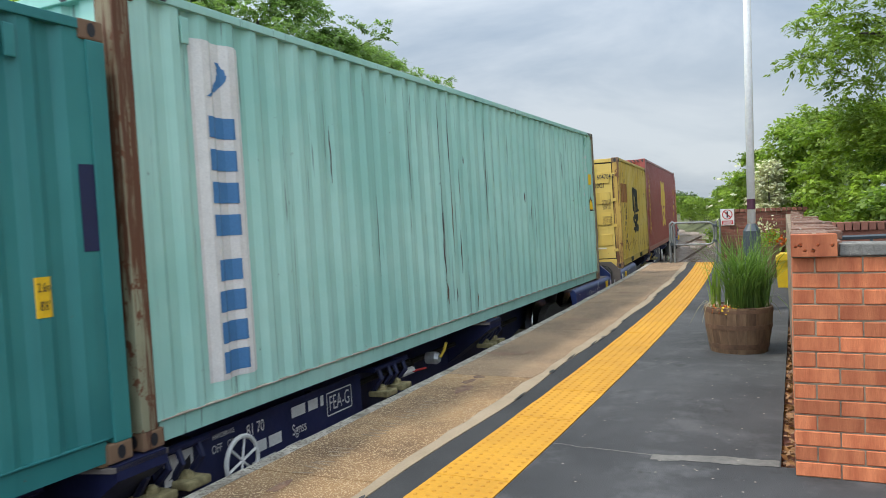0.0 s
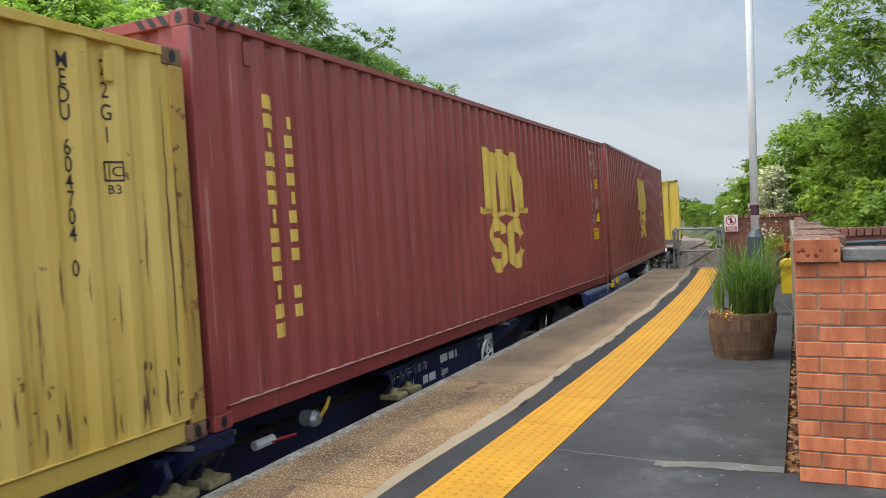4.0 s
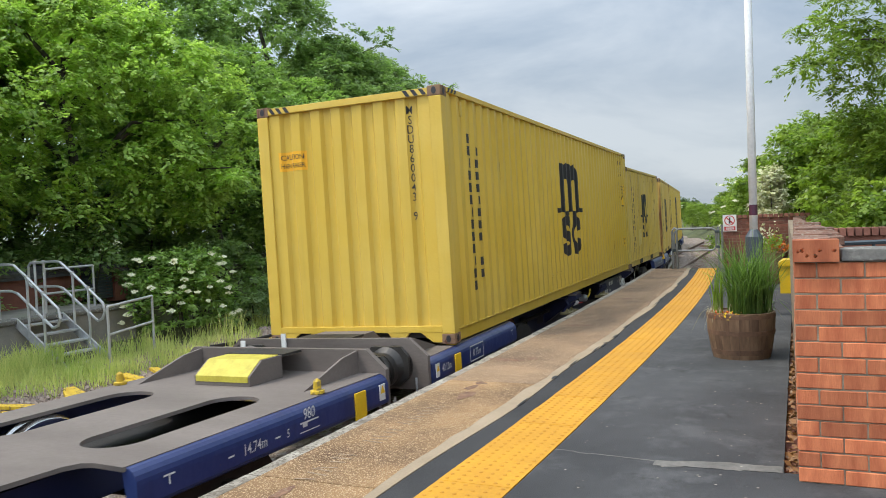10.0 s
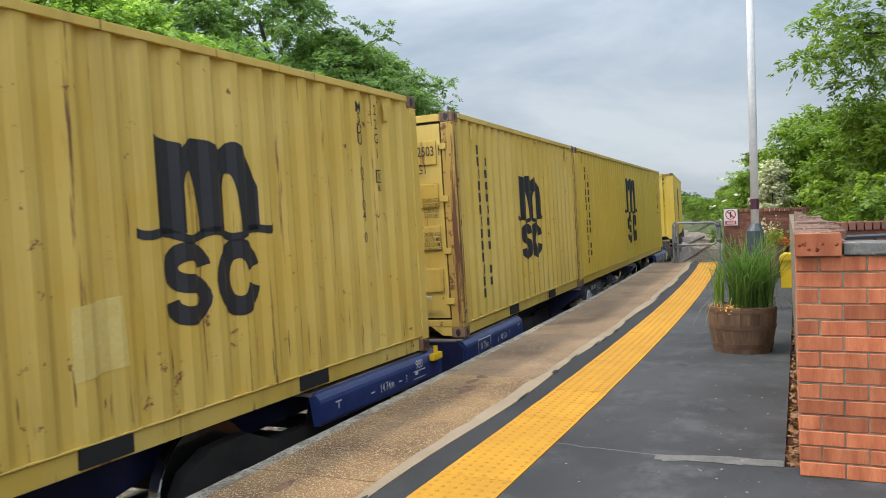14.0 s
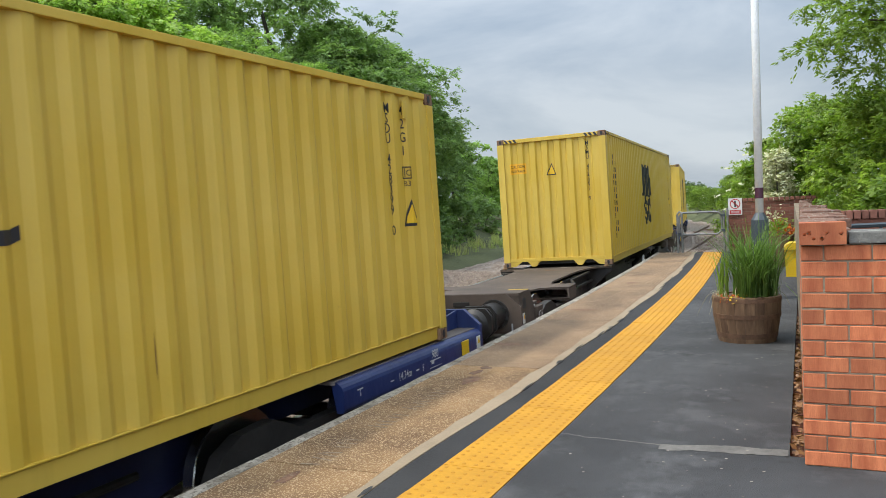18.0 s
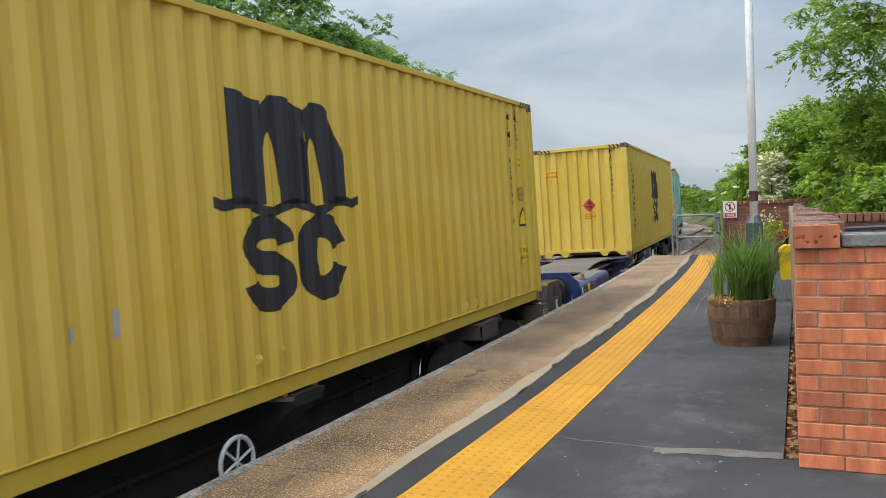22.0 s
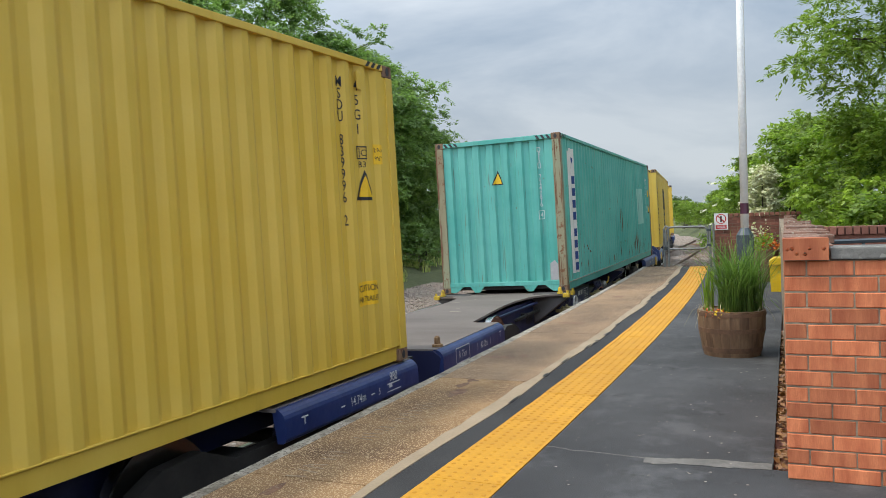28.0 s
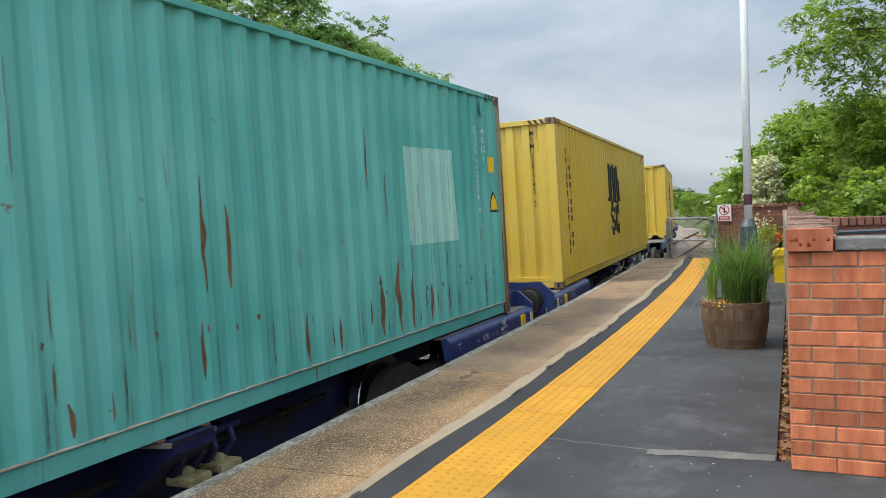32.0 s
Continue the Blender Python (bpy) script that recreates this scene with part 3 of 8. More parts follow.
def ground_z(x, y):
    d = off_track(x, y)
    left = -1.42 + 0.5 * smooth_step(6.3, 7.6, d) + 1.2 * smooth_step(8.6, 13.0, d)
    right = -1.42 + 1.25 * (smooth_step(2.0, 5.0, -d) if x < 20 else smooth_step(4.6, 7.0, -d))
    z = left if d > 0 else right
    if x < 24:
        z = min(z, -1.42 + 1.3 * smooth_step(19.5, 24, x)) if -26 < d < -1.5 else z
    far = math.hypot(x, y)
    return z + noise.noise(Vector((x * 0.3, y * 0.3, 0))) * 0.07 * smooth_step(5.5, 8, abs(d)) + (noise.noise(Vector((x * 0.012, y * 0.012, 4))) * 4 * smooth_step(90, 300, far))


def ground():
    xs = sorted(set([-900, -500, -250, -120, -60, -35] + [-20 + 1.6 * i for i in range(60)] + [80, 90, 105, 125, 150, 190, 250, 340, 480, 700, 1000, 1500, 2200]))
    ys = sorted(set([-2000, -1300, -800, -450, -250, -140, -80, -50, -35] + [-26 + 1.3 * i for i in range(46)] + [38, 44, 52, 64, 80, 110, 150, 220, 330, 500, 800, 1300, 2000]))
    verts = [(x, y, ground_z(x, y)) for x in xs for y in ys]
    n = len(ys)
    faces = [(i * n + j, (i + 1) * n + j, (i + 1) * n + j + 1, i * n + j + 1) for i in range(len(xs) - 1) for j in range(n - 1)]
    ob = shared("ground", raw_mesh("ground", verts, faces), "earth", smooth=True)
    tagged(ob, "dark earth and low weeds beside the railway", "ground", kind="structure")


def ballast_bed():
    """Heaped stone shoulders under both tracks and out to the cess."""
    rng = random.Random(5)
    verts, faces = [], []
    lanes = [-5.4, -4.8, -4.2, -3.6, -3.0, -2.5, -1.95, -1.5, -0.9, -0.3, 0.3, 0.9, 1.5, 1.9, 2.5, 3.1, 3.7, 4.3, 4.9, 5.4, 6.0, 6.6, 7.2]
    ss = [-30 + 0.7 * i for i in range(80)] + [26 + 2.0 * i for i in range(1, 70)]
    for s in ss:
        for d in lanes:
            x, y, _ = line_at(s, d)
            z = -1.24 + (0.1 if d < 1.95 and abs(abs(d) - 0.72) > 0.4 else 0.03) + rng.uniform(-0.025, 0.025)
            if d > 4.6:
                z = -1.2 + 0.06 * (d - 4.6) + rng.uniform(-0.03, 0.03)
            if d < -1.9:
                # level on past the platform's end, under the siding
                out = smooth_step(9.5, 12.0, s)
                z = -1.45 + out * (0.2 + rng.uniform(-0.03, 0.03)) if d > -5.3 else -1.5
                if s < 9.5:
                    y = max(y, line_at(s, -2.2)[1])
            if d == lanes[-1]:
                z -= 0.25
            verts.append((x, y, z))
    n = len(lanes)
    faces = [(i * n + j, (i + 1) * n + j, (i + 1) * n + j + 1, i * n + j + 1) for i in range(len(ss) - 1) for j in range(n - 1)]
    ob = shared("ballast", raw_mesh("ballast", verts, faces), "ballast")
    tagged(ob, "bed of grey-brown crushed stone under the tracks", "ballast", kind="structure")


RAIL = [(-0.07, 0), (0.07, 0), (0.07, 0.012), (0.012, 0.03), (0.01, 0.115), (0.036, 0.125), (0.036, 0.155), (0.028, 0.16), (-0.028, 0.16), (-0.036, 0.155), (-0.036, 0.125), (-0.01, 0.115), (-0.012, 0.03), (-0.07, 0.012)]


def rail_mesh(places, tilt):
    """A rail along (x, y, heading) places."""
    verts, faces, n = [], [], len(RAIL)
    for x, y, a, z in places:
        for u, v in RAIL:
            verts.append((x - math.sin(a) * u, y + math.cos(a) * u, z - 0.16 + v))
    for i in range(len(places) - 1):
        for k in range(n):
            faces.append((i * n + k, i * n + (k + 1) % n, (i + 1) * n + (k + 1) % n, (i + 1) * n + k))
    return raw_mesh("rail", verts, faces)


def tracks():
    c = math.tan(radians(CANT))
    steps = [-34 + 2.0 * i for i in range(100)]
    for middle, lean in ((0.0, c), (3.4, c)):
        track = tagged(new("track"), "curved running line of worn steel rails on concrete sleepers", "railway track", "running lines", "structure")
        for side in (-0.7535, 0.7535):
            pts = [(*line_at(s, middle + side), RAIL_Z - side * lean) for s in steps]
            shared("rail", rail_mesh(pts, lean), "rail_head", track, "steel rail with a polished head", True)
        bm = bmesh.new()
        block(bm, -0.125, 0.125, -1.25, 1.25, -0.2, 0, 0.012)
        me = bpy.data.meshes.new("sleeper")
        bm.to_mesh(me)
        bm.free()
        for i in range(150):
            s = -16 + 0.68 * i
            x, y, a = line_at(s, middle)
            ob = shared("sleeper", me, "sleeper", track)
            ob.matrix_basis = Matrix.Translation((x, y, RAIL_Z - 0.165)) @ Matrix.Rotation(a, 4, "Z") @ Matrix.Rotation(-radians(CANT), 4, "X")
    # the siding that leaves the curve straight on, past the platform's end
    x0, y0, a0 = line_at(4.5)
    siding = tagged(new("siding_track"), "rusty straight siding leaving the curved line", "railway track", kind="structure")
    for side in (-0.7535, 0.7535):
        pts = [(x0 + math.cos(a0) * d - math.sin(a0) * side, y0 + math.sin(a0) * d + math.cos(a0) * side, a0, RAIL_Z - 0.02) for d in (11, 16, 24, 34, 44, 52)]
        shared("rail", rail_mesh(pts, 0), "steel_rail", siding, "rusty brown rail")
    bm = bmesh.new()
    block(bm, -0.125, 0.125, -1.3, 1.3, -0.15, 0, 0.01)
    me = bpy.data.meshes.new("timber")
    bm.to_mesh(me)
    bm.free()
    for i in range(55):
        d = 11 + 0.75 * i
        ob = shared("timber", me, "rust_brown", siding)
        ob.matrix_basis = pose(x0 + math.cos(a0) * d, y0 + math.sin(a0) * d, RAIL_Z - 0.165, 0, 0, math.degrees(a0))


def strip(bm, low, high, x0, x1, z0, z1, steps=1):
    """A slab between two curves y = low(x) and y = high(x)."""
    cols = []
    for i in range(steps + 1):
        x = x0 + (x1 - x0) * i / steps
        cols.append([bm.verts.new((x, low(x), z0)), bm.verts.new((x, high(x), z0)), bm.verts.new((x, high(x), z1)), bm.verts.new((x, low(x), z1))])
    for a, b in zip(cols, cols[1:]):
        for k in range(4):
            bm.faces.new((a[k], b[k], b[(k + 1) % 4], a[(k + 1) % 4]))
    bm.faces.new(cols[0])
    bm.faces.new(cols[-1][::-1])
    bmesh.ops.recalc_face_normals(bm, faces=bm.faces)
    return bm


PLAT0, PLAT1 = -6.0, 19.35


def platform():
    plat = tagged(new("platform"), "curved railway platform with asphalt, yellow tactile paving and aggregate coping slabs", "platform", kind="structure")
    part("platform_core", strip(bmesh.new(), lambda x: -9.0, lambda x: edge_y(x) - 0.12, PLAT0, PLAT1, -1.6, -0.06, 24), "brick_dark", plat, "dark brick platform wall")
    part("asphalt", strip(bmesh.new(), lambda x: 0.035 if x > 4.2 else -9.0, lambda x: tactile_y(x) - 0.204, PLAT0, 4.2, -0.06, 0, 12), "asphalt", plat, "dark worn asphalt")
    part("asphalt", strip(bmesh.new(), lambda x: 0.035 - 0.012 * (x - 4.2), lambda x: tactile_y(x) - 0.204, 4.2, PLAT1, -0.06, 0, 24), "asphalt", plat, "dark worn asphalt")
    part("asphalt_band", strip(bmesh.new(), lambda x: tactile_y(x) + 0.204, lambda x: tactile_y(x) + 0.36 + 0.02 * math.sin(x * 2.1), PLAT0, PLAT1, -0.06, -0.002, 60), "asphalt_dark", plat, "newer black asphalt band")
    wob = lambda x: 0.045 * noise.noise(Vector((x * 1.7, 3, 0))) + 0.03 * noise.noise(Vector((x * 7, 8, 0)))
    part("mortar_strip", strip(bmesh.new(), lambda x: tactile_y(x) + 0.361 + 0.02 * math.sin(x * 2.1), lambda x: tactile_y(x) + 0.455 + wob(x), PLAT0, PLAT1, -0.06, 0.003, 110), "mortar_strip", plat, "sandy mortar bedding along the coping")
    joints = [PLAT0, -4.3, -1.75, 0.82, 3.4, 5.97, 8.54, 11.1, 13.7, 16.3, PLAT1]
    for a, b in zip(joints, joints[1:]):
        part("coping_slab", strip(bmesh.new(), lambda x: tactile_y(x) + 0.455 + wob(x) + 0.001, lambda x: edge_y(x) - 0.085, a + 0.005, b - 0.005, -0.2, 0.0, 16), "aggregate" if a < 5.9 else "aggregate_worn", plat)
        part("nosing", strip(bmesh.new(), lambda x: edge_y(x) - 0.083, lambda x: edge_y(x) + 0.012 * noise.noise(Vector((x * 3, 0, 0))), a + 0.006, b - 0.006, -0.2, 0.002 + 0.003 * math.sin(a * 7), 16), "worn_white", plat, "chipped white-painted slab edge")
    coping_wear(plat)
    return plat


def blot(bm, rng, x, y, rx, ry, z, n=16):
    """An uneven flat stain."""
    ph = rng.uniform(0, 9)
    bm.faces.new([bm.verts.new((x + rx * math.cos(a) * (1 + 0.28 * math.sin(3 * a + ph) + rng.uniform(-0.12, 0.12)), y + ry * math.sin(a) * (1 + 0.25 * math.sin(2 * a + ph) + rng.uniform(-0.12, 0.12)), z)) for a in (2 * math.pi * k / n for k in range(n))])
    return bm


def coping_wear(plat):
    """Dark stains and the worn strokes of old painted words on the coping slabs."""
    rng = random.Random(17)
    for x, y, rx, ry in ((5.47, 2.24, 0.13, 0.05), (5.72, 2.3, 0.09, 0.04), (5.9, 2.28, 0.05, 0.05), (3.2, 2.32, 0.09, 0.04), (6.96, 2.42, 0.06, 0.16), (7.05, 2.2, 0.05, 0.06), (9.34, 2.32, 0.07, 0.15), (12.4, 2.3, 0.12, 0.1), (1.6, 2.3, 0.12, 0.08)):
        part("stain", blot(bmesh.new(), rng, x, y, rx, ry, 0.0025), "old_stain", plat, "dark oily stain")
    # black asphalt broken into the mortar bedding
    for k in range(20):
        x = rng.uniform(1.5, 16)
        y = tactile_y(x) + 0.37 + 0.02 * math.sin(x * 2.1) + rng.uniform(-0.012, 0.012)
        part("asphalt_spill", blot(bmesh.new(), rng, x, y, rng.uniform(0.05, 0.2), rng.uniform(0.008, 0.022), 0.0045 + 0.00005 * k, 12), "asphalt_dark", plat)
    # strokes of letters that can no longer be read
    for x0, n in ((3.42, 4), (3.72, 3), (4.12, 3), (4.34, 2), (4.56, 4), (4.86, 4), (9.7, 4), (10.1, 4)):
        for k in range(n):
            x = x0 + 0.068 * k
            y0, y1 = edge_y(x) - 0.44 + rng.uniform(0, 0.03), edge_y(x) - 0.28 - rng.uniform(0, 0.04)
            lean = rng.uniform(-0.03, 0.03)
            bm = bmesh.new()
            bm.faces.new([bm.verts.new(p) for p in ((x, y0, 0.0028), (x + 0.016, y0, 0.0028), (x + 0.016 + lean, y1, 0.0028), (x + lean, y1, 0.0028))])
            part("worn_stroke", bm, "worn_stroke", plat)


def tactile_paving(plat):
    bm = bmesh.new()
    h = 0.199
    block(bm, -h, h, -h, h, -0.05, 0.0)
    for i in range(6):
        for j in range(6):
            cx, cy = -h + (i + 0.5) * 0.0663, -h + (j + 0.5) * 0.0663
            rings = [(0.0125, 0.0), (0.0085, 0.0045)]
            vs = [[bm.verts.new((cx + r * math.cos(k * math.pi / 3), cy + r * math.sin(k * math.pi / 3), z)) for k in range(6)] for r, z in rings]
            for k in range(6):
                bm.faces.new((vs[0][k], vs[0][(k + 1) % 6], vs[1][(k + 1) % 6], vs[1][k])).material_index = 1
            bm.faces.new(vs[1]).material_index = 1
    me = bpy.data.meshes.new("tactile_slab")
    bm.to_mesh(me)
    bm.free()
    me.materials.append(M["tactile"])
    me.materials.append(M["tactile_dome"])
    x = PLAT0 + 0.2
    while x < PLAT1 - 0.25:
        a = math.atan((x - 8.8) / 170.0)
        ob = shared("tactile_slab", me, "tactile", plat)
        ob.matrix_basis = pose(x, tactile_y(x), 0.003 + 0.0015 * math.sin(x * 9), 0, 0, math.degrees(a))
        x += 0.4


def brick_mesh(lx, ly, lz):
    bm = bmesh.new()
    block(bm, -lx / 2, lx / 2, -ly / 2, ly / 2, -lz / 2, lz / 2)
    bmesh.ops.bevel(bm, geom=list(bm.edges), offset=0.004, segments=1, affect="EDGES")
    me = bpy.data.meshes.new("brick")
    bm.to_mesh(me)
    bm.free()
    return me


def brick_face(wall, x, y0, y1, z0, courses, material, seed, turn=0.0):
    """Running bond on a face that looks towards -x, from y0 down to y1."""
    rng = random.Random(seed)
    full, half = brick_mesh(0.1, 0.1935, 0.0688), brick_mesh(0.1, 0.0935, 0.0688)
    for c in range(courses):
        y, z = y0, z0 + 0.0375 + c * 0.0752
        first = c % 2 == 1
        while y > y1 + 0.08:
            w = 0.0935 if first else 0.1935
            me = half if first else full
            ob = shared("brick", me, material, wall)
            ob.matrix_basis = pose(x + 0.05 + rng.uniform(-0.003, 0.002), y - w / 2, z + rng.uniform(-0.0015, 0.0015), rng.uniform(-0.5, 0.5), rng.uniform(-0.6, 0.6), rng.uniform(-0.6, 0.6))
            y -= w + 0.0068
            first = False


def near_wall():
    wall = tagged(new("wall_near"), "red brick raised-bed wall with a worn stone and brick coping", "brick wall", kind="structure")
    part("mortar_core", solid(4.0825, 4.29, -6.0, -0.034, -0.02, 1.052), "mortar", wall, "sandy mortar joints")
    part("mortar_core", solid(4.288, 19.3, -0.25, -0.045, -0.05, 1.052), "mortar", wall, "mortar between the bricks of the long side")
    brick_face(wall, 4.078, -0.034, -2.6, 0.0, 14, "brick", 3)
    # long side, along the platform
    rng = random.Random(8)
    me = brick_mesh(0.2125, 0.1, 0.065)
    for c in range(14):
        x = 4.19 + (0.112 if c % 2 else 0.0)
        while x < 12.0:
            ob = shared("brick", me, "brick", wall)
            ob.matrix_basis = pose(x + 0.106, -0.083 + rng.uniform(-0.002, 0.002) - 0.006 * (x - 4), 0.0375 + c * 0.0752, 0, 0, 0)
            x += 0.224
    # corner brick on its face, with its holes
    holes = [(-0.05, 1.105, 0.008), (-0.07, 1.112, 0.011), (-0.09, 1.086, 0.008), (-0.125, 1.084, 0.009), (-0.145, 1.11, 0.008), (-0.205, 1.108, 0.009)]
    face = Matrix(((0, 0, 1, 4.07), (1, 0, 0, 0), (0, 1, 0, 0), (0, 0, 0, 1)))
    rims = [[(-0.226, 1.056), (-0.03, 1.056), (-0.03, 1.158), (-0.226, 1.158)]]
    rims += [[(dy + r * rng.uniform(0.8, 1.15) * math.cos(k * 0.785), dz + r * rng.uniform(0.8, 1.15) * math.sin(k * 0.785)) for k in range(8)] for dy, dz, r in holes]
    plate("corner_brick", rims, 0.06, "brick", wall, face, "perforated red brick with lime blooms")
    part("corner_brick", solid(4.128, 4.18, -0.226, -0.03, 1.056, 1.158), "brick", wall)
    for k in range(13):
        b = bmesh.new()
        blot(b, rng, rng.uniform(-0.215, -0.045), rng.choice((1.135, 1.12, 1.095)) + rng.uniform(-0.015, 0.015), rng.uniform(0.004, 0.011), rng.uniform(0.003, 0.006), 0.0, 9)
        bm = bmesh.new()
        join_into(bm, b, Matrix(((0, 0, -1, 4.0692), (1, 0, 0, 0), (0, 1, 0, 0), (0, 0, 0, 1))))
        part("lime_bloom", bm, "worn_white", wall)
    # stone coping to the right of the corner
    y = -0.229
    for w in (0.42, 0.5, 0.46, 0.6, 0.5, 0.55, 0.5, 0.6, 0.5, 0.6, 0.5):
        part("coping_stone", solid(4.062, 4.31, y - w, y - 0.006, 1.056, 1.112, bevel=0.008), "stone", wall, "weathered grey coping stone")
        y -= w
    # bricks laid along the top of the long side
    x, k = 4.19, 0
    while x < 19.1:
        w = 0.225
        wide = 0.1 if 5.5 < x < 7.3 or 8 < x < 10 else 0.0
        z1 = 1.118 + rng.uniform(-0.006, 0.006)
        part("coping_brick", solid(x + 0.006, x + w - 0.006, -0.25 - rng.uniform(0, 0.02) - wide * (k % 2), -0.03 - 0.008 * (x - 4) + rng.uniform(-0.008, 0.004), 1.056, z1, bevel=0.006), "coping_brick", wall)
        x += w
        k += 1
    for x, h in ((7.5, 1.06), (10.3, 1.06), (17.6, 1.06)):
        part("pier", solid(x, x + 0.24, -0.36, -0.06 - 0.008 * (x - 4), 0, h, bevel=0.008), "brick", wall, "brick pier with a raised cap")
        part("pier_cap", solid(x - 0.02, x + 0.26, -0.38, -0.05 - 0.008 * (x - 4), h + 0.002, h + 0.075, bevel=0.01), "coping_brick", wall)
    # cross wall behind the bed
    cross = tagged(new("wall_cross"), "low dark red brick wall behind the raised bed", "brick wall", kind="structure")
    part("wall_core", solid(9.56, 9.78, -7.0, -0.27, 0, 0.985), "brick_dark", cross)
    y = -0.3
    while y > -6.8:
        part("coping_brick", solid(9.52, 9.8, y - 0.065, y, 0.987, 1.075, bevel=0.006), "brick_dark", cross)
        y -= 0.077
    bed = tagged(new("raised_bed"), "dark bare soil in a brick raised bed", "flower bed", kind="structure")
    part("soil", solid(4.3, 9.55, -6.0, -0.26, -0.02, 0.86), "soil", bed)
    rim = thing("bed_edging", pose(0, 0, 0), "dark grey metal edging lying across the raised bed", "edging")
    part("bar", tube(bmesh.new(), [(6.6, -0.28, 1.03), (7.0, -2.4, 1.06)], 0.018, 6), "base_grey", rim)
    part("stake", tube(bmesh.new(), [(6.66, -0.6, 0.85), (6.66, -0.6, 1.03)], 0.012, 6), "base_grey", rim)
    part("stake", tube(bmesh.new(), [(6.95, -2.1, 0.85), (6.95, -2.1, 1.05)], 0.012, 6), "base_grey", rim)


def back_wall():
    wall = tagged(new("wall_back"), "weathered red brick wall at the platform's end", "brick wall", kind="structure")
    part("mortar_core", solid(19.39, 19.6, -0.6, 1.33, -0.06, 1.13), "mortar", wall)
    brick_face(wall, 19.38, 1.34, -0.6, 0.0, 15, "brick_dark", 12)
    y = 1.35
    while y > -0.6:
        part("coping_brick", solid(19.35, 19.63, y - 0.1, y - 0.008, 1.132, 1.205, bevel=0.006), "brick_dark", wall)
        y -= 0.109


ground()
ballast_bed()
tracks()
plat = platform()

# ---- containers ----
WIDE = 1.219
SKIN = 1.205


def corrugation(a, b, pitch, outer, slope, depth):
    """Break points (u, depth) of a folded wall from a to b, starting and ending on an outer flat."""
    n = int((b - a - outer) / pitch)
    start = (a + b - n * pitch - outer) / 2
    pts = [(a, 0.0)]
    for i in range(n):
        u = start + i * pitch
        pts += [(u + outer, 0.0), (u + outer + slope, depth), (u + pitch - slope, depth), (u + pitch, 0.0)]
    return pts + [(b, 0.0)]


def depth_at(pts, u):
    for (a, da), (b, db) in zip(pts, pts[1:]):
        if a <= u <= b:
            return da + (db - da) * (u - a) / max(1e-6, b - a)
    return 0.0


def folded(pts, z0, z1, put):
    verts = [put(u, d, z) for u, d in pts for z in (z0, z1)]
    return raw_mesh("folded_wall", verts, [(2 * i, 2 * i + 2, 2 * i + 3, 2 * i + 1) for i in range(len(pts) - 1)])


def on_wall(bm, pts, put, lift=0.004):
    """Lay flat lettering (u, v) on a folded wall, following its folds."""
    lo, hi = min(v.co.x for v in bm.verts), max(v.co.x for v in bm.verts)
    for u, _ in pts:
        if lo < u < hi:
            bmesh.ops.bisect_plane(bm, geom=bm.verts[:] + bm.edges[:] + bm.faces[:], plane_co=(u, 0, 0), plane_no=(1, 0, 0))
    for v in bm.verts:
        v.co = Vector(put(v.co.x, depth_at(pts, v.co.x) - lift, v.co.y))
    bmesh.ops.recalc_face_normals(bm, faces=bm.faces)
    return bm


def column(words, u, top, foot, height, lean=0.8, boxed=False):
    """Letters one under another."""
    out, n = [], len(words)
    for i, ch in enumerate(words):
        if ch != " ":
            out.append(join_into(bmesh.new(), text_bmesh(ch, height, lean), Matrix.Translation((u, top + (foot - top) * i / (n - 1) - height / 2, 0))))
    if boxed:
        f, a, b, e = bmesh.new(), 0.42 * height, 0.75 * height, 0.09 * height
        rim = [(f.verts.new((u + x * a, foot + y * b, 0)), f.verts.new((u + x * (a + e), foot + y * (b + e), 0))) for x, y in ((-1, -1), (1, -1), (1, 1), (-1, 1))]
        for k in range(4):
            f.faces.new((rim[k][0], rim[k][1], rim[(k + 1) % 4][1], rim[(k + 1) % 4][0]))
        out.append(f)
    return out


def bar_column(count, gaps, u, top, foot, w, h):
    """Letter-sized bars one under another."""
    out = []
    for i in range(count):
        if i not in gaps:
            v = top + (foot - top) * i / (count - 1)
            out.append(bar(bmesh.new(), u, v, w * (0.45 if (i * 5 + count) % 4 == 3 else 1.0), h))
    return out


def single_marks(marks):
    """Columns come as lists of letters: one mark each."""
    for kind, bm, ink in marks:
        kind, _, name = kind.partition(":")
        if name == "emblem":
            bmesh.ops.remove_doubles(bm, verts=bm.verts, dist=1e-4)
            for one in pieces(bm):
                yield kind, one, ink, "emblem_stroke"
            continue
        if name or kind in ("patch", "dent"):
            yield kind, bm, ink, name
            continue
        for some in bm if isinstance(bm, list) else [bm]:
            many = pieces(some)
            for one in many:
                name = "letter" if isinstance(bm, list) or len(many) > 1 else {"hazard": "caution_label", "orange": "caution_label", "sign_white": "white_panel", "sign_red": "red_placard"}.get(ink, "painted_mark")
                yield kind, one, ink, name


